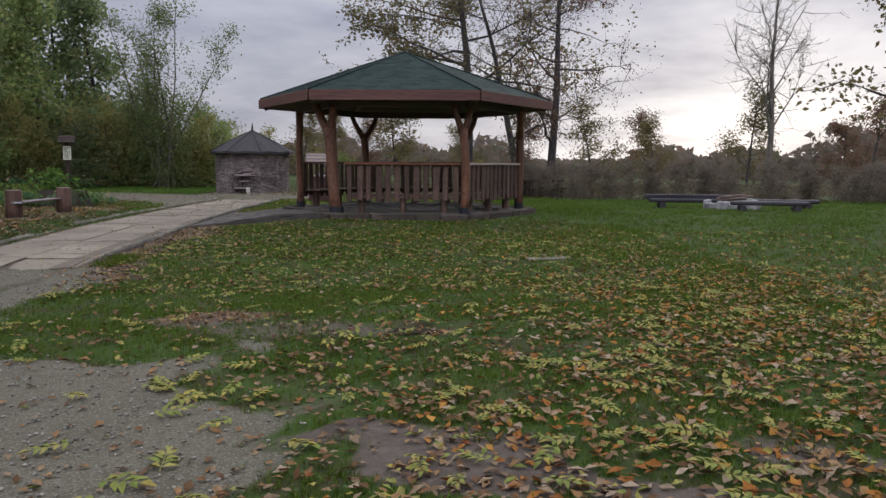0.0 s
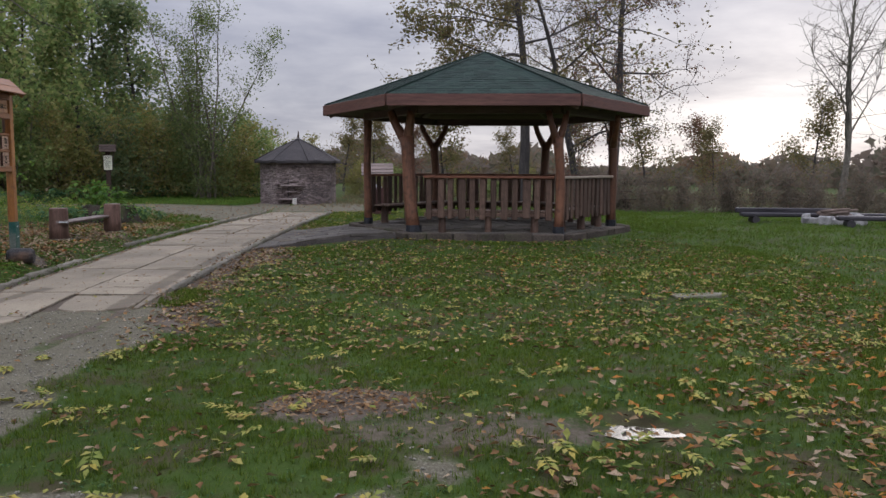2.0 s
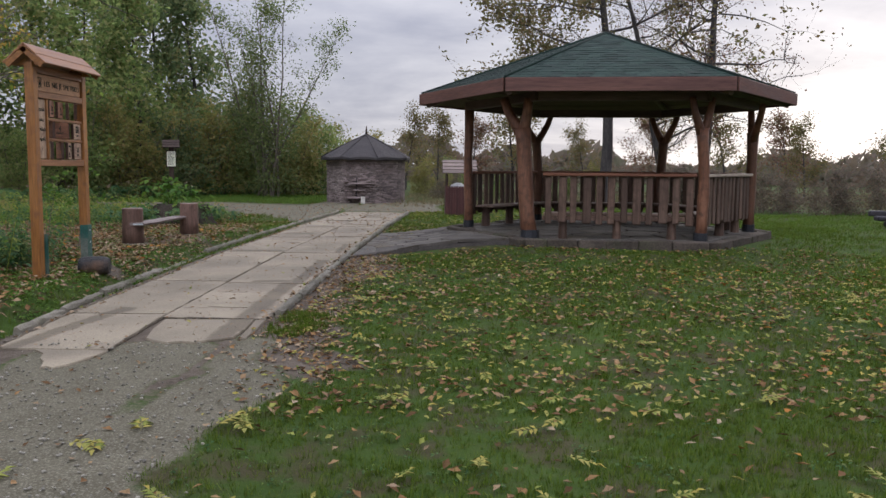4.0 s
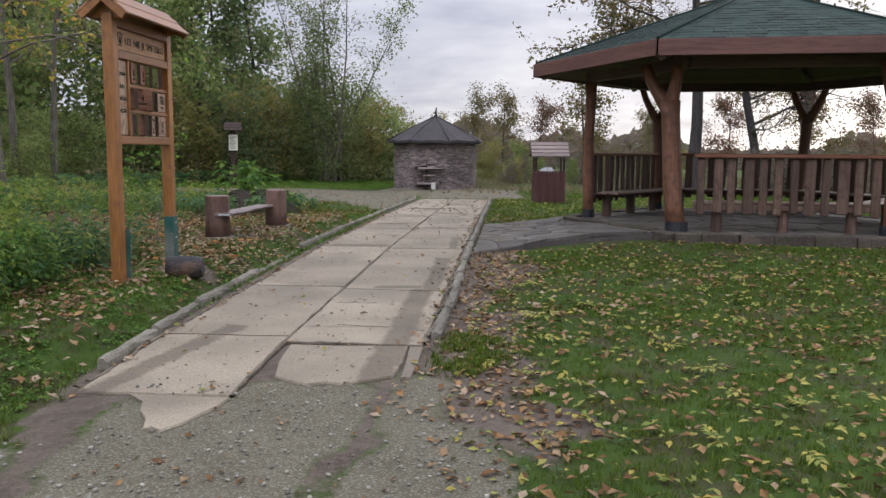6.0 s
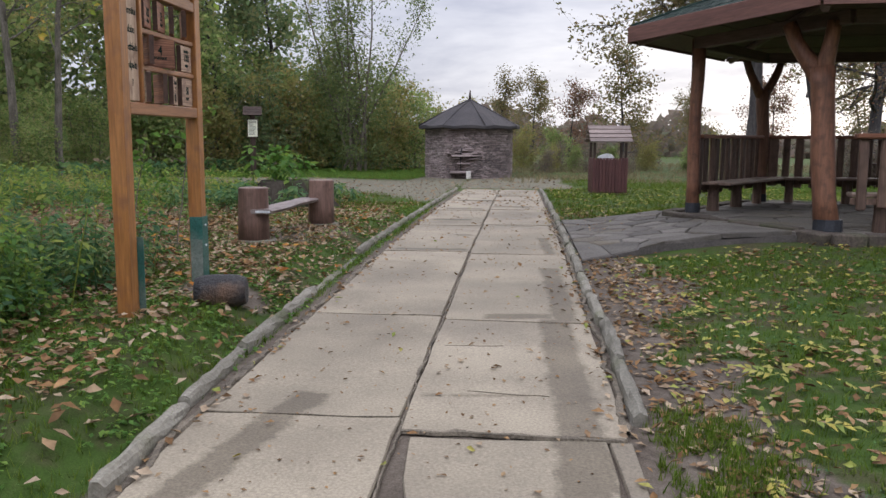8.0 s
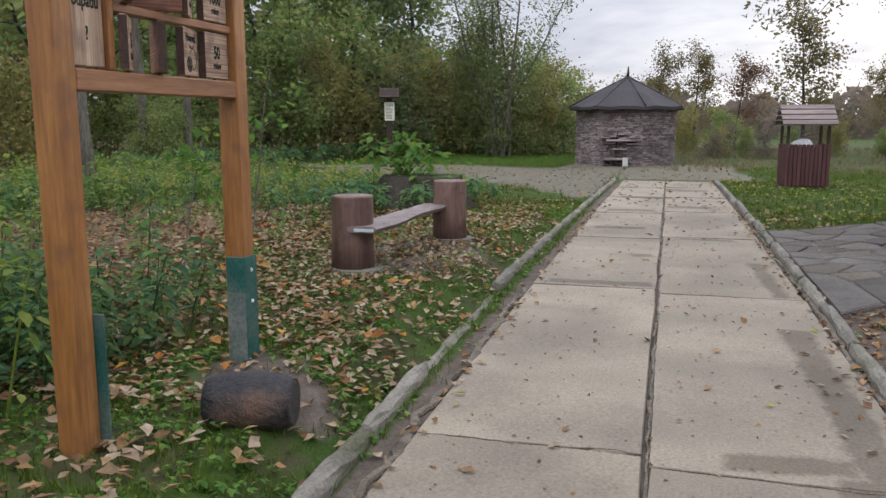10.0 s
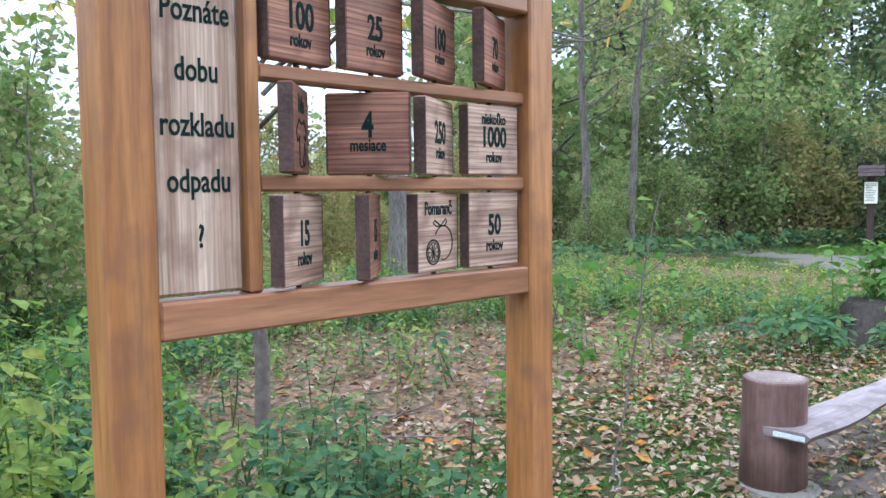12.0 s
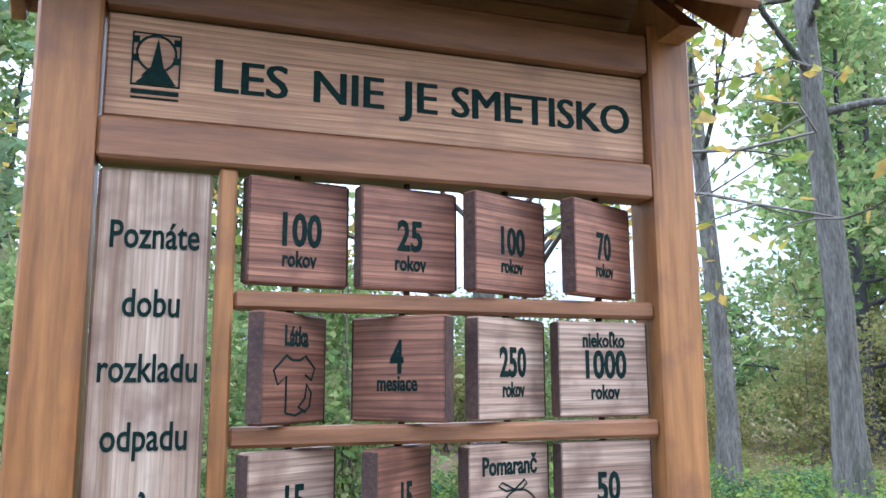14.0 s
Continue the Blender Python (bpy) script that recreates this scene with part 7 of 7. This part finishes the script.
scatter_thing("grass_clump", x, y, (tv_, tf_), M_GRASS, "thick grass clump at the end of the kerb", "grass", (0.035, 0.085), 0.2, seed=8)

# fallen leaves


def litter(name, cnt, rect, share, template, mat, size, label, seed, tilt=0.28, lift=0.012):
    x, y = spread(np.random.default_rng(seed), cnt, *rect, share)
    on_slab = (np.abs(x) < 1.03) & (y > -1.2) & (y < 19.3)
    z = np.where(on_slab, PZ(y) + 0.018, H(x, y) + 0.016 * (lawn(x, y) > 0.3))
    inside_ = (np.hypot(x - GC[0], y - GC[1]) > 3.0)
    return scatter_thing(name, x[inside_], y[inside_], template, mat, label, "leaves", size, tilt, lift, seed, z[inside_])


def drift(x, y):
    """Thick leaves over the lawn's near corner, thin elsewhere."""
    d = 0.15 + 0.85 * smooth01((x - 4.6 - 0.25 * (y + 9)) / 3.0) * smooth01((1.0 - y) / 4.5) + 0.35 * smooth01((-3.2 - y) / 2.5) * smooth01((x - 1.8) / 1.5)
    d = d + 0.5 * smooth01((-6.5 - y) / 2.0) * smooth01((x - 4.6) / 1.2)
    return np.clip(d * (0.35 + 0.65 * smooth01((wob(x, y, 1.5) + 0.8) / 1.2)), 0, 1) * clear_of(x, y) * (1 - 0.75 * zones(x, y)[0])


def kerbside(x, y):
    return (np.exp(-((x - 1.5) / 0.35) ** 2) + 0.9 * np.exp(-((x - 1.0) / 0.06) ** 2) + 0.8 * np.exp(-((x + 1.03) / 0.07) ** 2) + 0.03) * (y > -1.5)


def glade(x, y):
    return np.clip(smooth01((-1.35 - x) / 0.5) * (0.5 + 0.5 * smooth01((wob(x, y, 1.7) + 0.5) / 1)), 0, 1) * (y > -2.5)


FALL = (FALL_V, FALL_F)
FROND = frond()
LN, LV, LK, LGl = (1.3, 15.0, -12.5, 4.0), (1.3, 10.0, -3.0, 6.0), (-1.2, 2.3, -1.5, 12.0), (-9.0, -1.3, -2.5, 13.0)
litter("fallen_leaves", 25000, LN, drift, FALL, M_FALL_BROWN, (0.038, 0.085), "brown fallen leaves strewn over the lawn", 1)
litter("fallen_leaves", 13000, LN, lambda x, y: drift(x, y) * smooth01((x - 4.0) / 3), FALL, M_FALL_ORANGE, (0.045, 0.095), "orange fallen leaves strewn over the lawn", 2)
litter("fallen_leaves", 8000, LN, drift, FALL, M_FALL_GREEN, (0.04, 0.08), "yellow-green fallen leaflets on the lawn", 3)
litter("fallen_leaves", 4200, LN, drift, FALL, M_FALL_PALE, (0.05, 0.09), "pale dry fallen leaves on the lawn", 4)
litter("fallen_fronds", 1700, LN, lambda x, y: np.clip(drift(x, y) + 0.12, 0, 1), FROND, M_FALL_GREEN, (0.13, 0.21), "yellow-green feathered leaves fallen on the lawn", 5, 0.12, 0.03)
LVg = (-4.2, -0.95, -3.6, 3.4)
litter("fallen_leaves", 1500, LVg, lambda x, y: 0.8 * (np.abs(x) > 1.2) * smooth01((wob(x, y, 1.8) + 0.7) / 1.0), FALL, M_FALL_BROWN, (0.05, 0.10), "brown leaves lying in the verge grass", 43, 0.3, 0.03)
litter("fallen_leaves", 420, LVg, lambda x, y: 0.8 * (np.abs(x) > 1.2) + 0 * x, FALL, M_FALL_PALE, (0.05, 0.10), "pale leaves lying in the verge grass", 44, 0.3, 0.03)
litter("fallen_leaves", 2600, (-13, -3.2, 4.0, 16), lambda x, y: 0.6 + 0 * x, FALL, M_FALL_PALE, (0.06, 0.11), "pale dry leaves covering the clearing", 45, 0.3, 0.04)
litter("fallen_leaves", 6500, (-13, -3.0, 4.0, 16), lambda x, y: 0.6 + 0 * x, FALL, M_FALL_BROWN, (0.06, 0.11), "brown dry leaves covering the clearing", 46, 0.3, 0.04)
LB = (-4.8, -1.25, 2.0, 9.5)
litter("fallen_leaves", 5000, LB, lambda x, y: 0.35 + 0.65 * smooth01((wob(x, y, 2.1) + 0.6) / 1.0), FALL, M_FALL_BROWN, (0.03, 0.075), "small brown leaves strewn round the bench", 48, 0.35, 0.02)
litter("fallen_leaves", 5200, LB, lambda x, y: 0.35 + 0.65 * smooth01((wob(x, y, 2.1) + 0.6) / 1.0), FALL, M_FALL_PALE, (0.03, 0.075), "pale dry leaves strewn round the bench", 49, 0.35, 0.022)
litter("fallen_leaves", 260, LB, lambda x, y: 0.7 + 0 * x, FALL, M_FALL_ORANGE, (0.06, 0.11), "large orange leaves strewn round the bench", 50, 0.3, 0.03)
LC = (4.4, 9.5, -11.2, -5.5)
litter("fallen_leaves", 3600, LC, lambda x, y: 0.25 + 0.6 * smooth01((wob(x, y, 2.4) + 0.5) / 1.0) * (1 - 0.6 * zones(x, y)[0]), FALL, M_FALL_BROWN, (0.035, 0.085), "brown leaves lying thick on the worn lawn corner", 41)
litter("fallen_leaves", 700, LC, lambda x, y: 0.5 * smooth01((x - 4.8) / 1.5), FALL, M_FALL_PALE, (0.05, 0.10), "pale leaves on the worn lawn corner", 42)
litter("fallen_leaves", 6500, LV, lambda x, y: 0.55 * clear_of(x, y), FALL, M_FALL_GREEN, (0.04, 0.07), "small yellowish leaflets on the lawn", 6)
litter("fallen_leaves", 6400, LV, lambda x, y: 0.7 * smooth01((wob(x, y, 1.9) + 0.9) / 1.3) * clear_of(x, y), FALL, M_FALL_BROWN, (0.05, 0.09), "brown fallen leaves on the lawn", 7)
litter("fallen_leaves", 1500, (1.12, 2.3, -2.2, 6.0), lambda x, y: zones(x, y)[1] * 0.8, FALL, M_FALL_BROWN, (0.035, 0.08), "brown leaves trodden into the mud", 31)
litter("fallen_leaves", 380, (1.12, 2.3, -2.2, 6.0), lambda x, y: zones(x, y)[1] * 0.8, FALL, M_FALL_PALE, (0.035, 0.08), "pale leaves trodden into the mud", 32)
litter("bark_chips", 2600, (2.9, 4.7, -5.5, -4.0), lambda x, y: smooth01((0.55 - np.hypot((x - 3.75) / 1.2, (y + 4.75) / 0.9)) / 0.2), FALL, M_FALL_BROWN, (0.018, 0.045), "red-brown chips on a bare patch", 33)
litter("fallen_leaves", 5200, LK, kerbside, FALL, M_FALL_BROWN, (0.03, 0.07), "brown leaves gathered along the kerbs", 8)
litter("fallen_leaves", 1700, LK, kerbside, FALL, M_FALL_PALE, (0.04, 0.08), "pale leaves gathered along the kerbs", 9)
litter("fallen_leaves", 500, LK, kerbside, FALL, M_FALL_GREEN, (0.04, 0.07), "yellowish leaflets along the kerbs", 10)
litter("fallen_leaves", 15000, LGl, glade, FALL, M_FALL_BROWN, (0.035, 0.085), "brown leaf litter on the forest floor", 11)
litter("fallen_leaves", 4200, LGl, glade, FALL, M_FALL_BROWN, (0.035, 0.085), "large brown leaves lying on the herbs and grass", 34, 0.3, 0.035)
litter("fallen_leaves", 3600, LGl, glade, FALL, M_FALL_PALE, (0.035, 0.08), "pale leaf litter on the forest floor", 12)
litter("fallen_leaves", 3000, (-9, 2.2, 12, 29), lambda x, y: 0.5 + 0 * x, FALL, M_FALL_BROWN, (0.05, 0.10), "brown leaves on the gravel yard", 13)
litter("fallen_leaves", 2600, (1.3, 9, 10, 21), lambda x, y: 0.8 * clear_of(x, y), FALL, M_FALL_GREEN, (0.06, 0.10), "yellowish leaves around the bin", 14)
litter("fallen_leaves", 2600, (-1, 6, -10.4, -1.2), lambda x, y: 0.4 * zones(x, y)[0], FALL, M_FALL_BROWN, (0.025, 0.07), "brown leaves on the gravel track", 15)
litter("fallen_fronds", 170, (0.5, 6, -10.4, -3), lambda x, y: 0.5 * zones(x, y)[0], FROND, M_FALL_GREEN, (0.16, 0.26), "feathered leaves fallen on the gravel", 16, 0.1, 0.02)
litter("fallen_leaves", 80, (-1.0, 1.0, -1.1, 14), lambda x, y: 0.8 + 0 * x, FALL, M_FALL_BROWN, (0.035, 0.07), "curled brown leaves on the slabs", 47, 0.2, 0.008)
litter("debris", 1500, (-1.0, 1.0, -1.2, 12), lambda x, y: 0.7 + 0 * x, FALL, M_FALL_BROWN, (0.012, 0.032), "small brown bits on the slabs", 18, 0.2, 0.004)
x, y = spread(np.random.default_rng(88), 1500, -15, -3, 14, 36, lambda a, b: smooth01((1.2 - np.abs(a - np.interp(b, [14, 20, 26, 30, 33, 36], [-11.5, -12.8, -12.6, -11, -9, -5])) / 1.0) / 0.6))
scatter_thing("edge_herbs", x, y, herb_template(46, 14, 0.5, 0.17), M_LF_HERB, "green herbs along the forest edge", "weeds", (0.6, 1.4), 0.2, seed=23)
# pebbles on the gravel
peb = bmesh.new()
bmesh.ops.create_icosphere(peb, subdivisions=1, radius=0.5)
pv = [(v.co.x, v.co.y * 0.8, v.co.z * 0.55) for v in peb.verts]
pf = [tuple(v.index for v in f.verts) for f in peb.faces]
peb.free()
litter("pebbles", 7500, (-1, 6, -10.4, -0.9), lambda x, y: zones(x, y)[0], (pv, pf), M_PEBBLE, (0.010, 0.034), "small pale pebbles on the gravel track", 17, 0.2, 0.006)["category"] = "gravel"
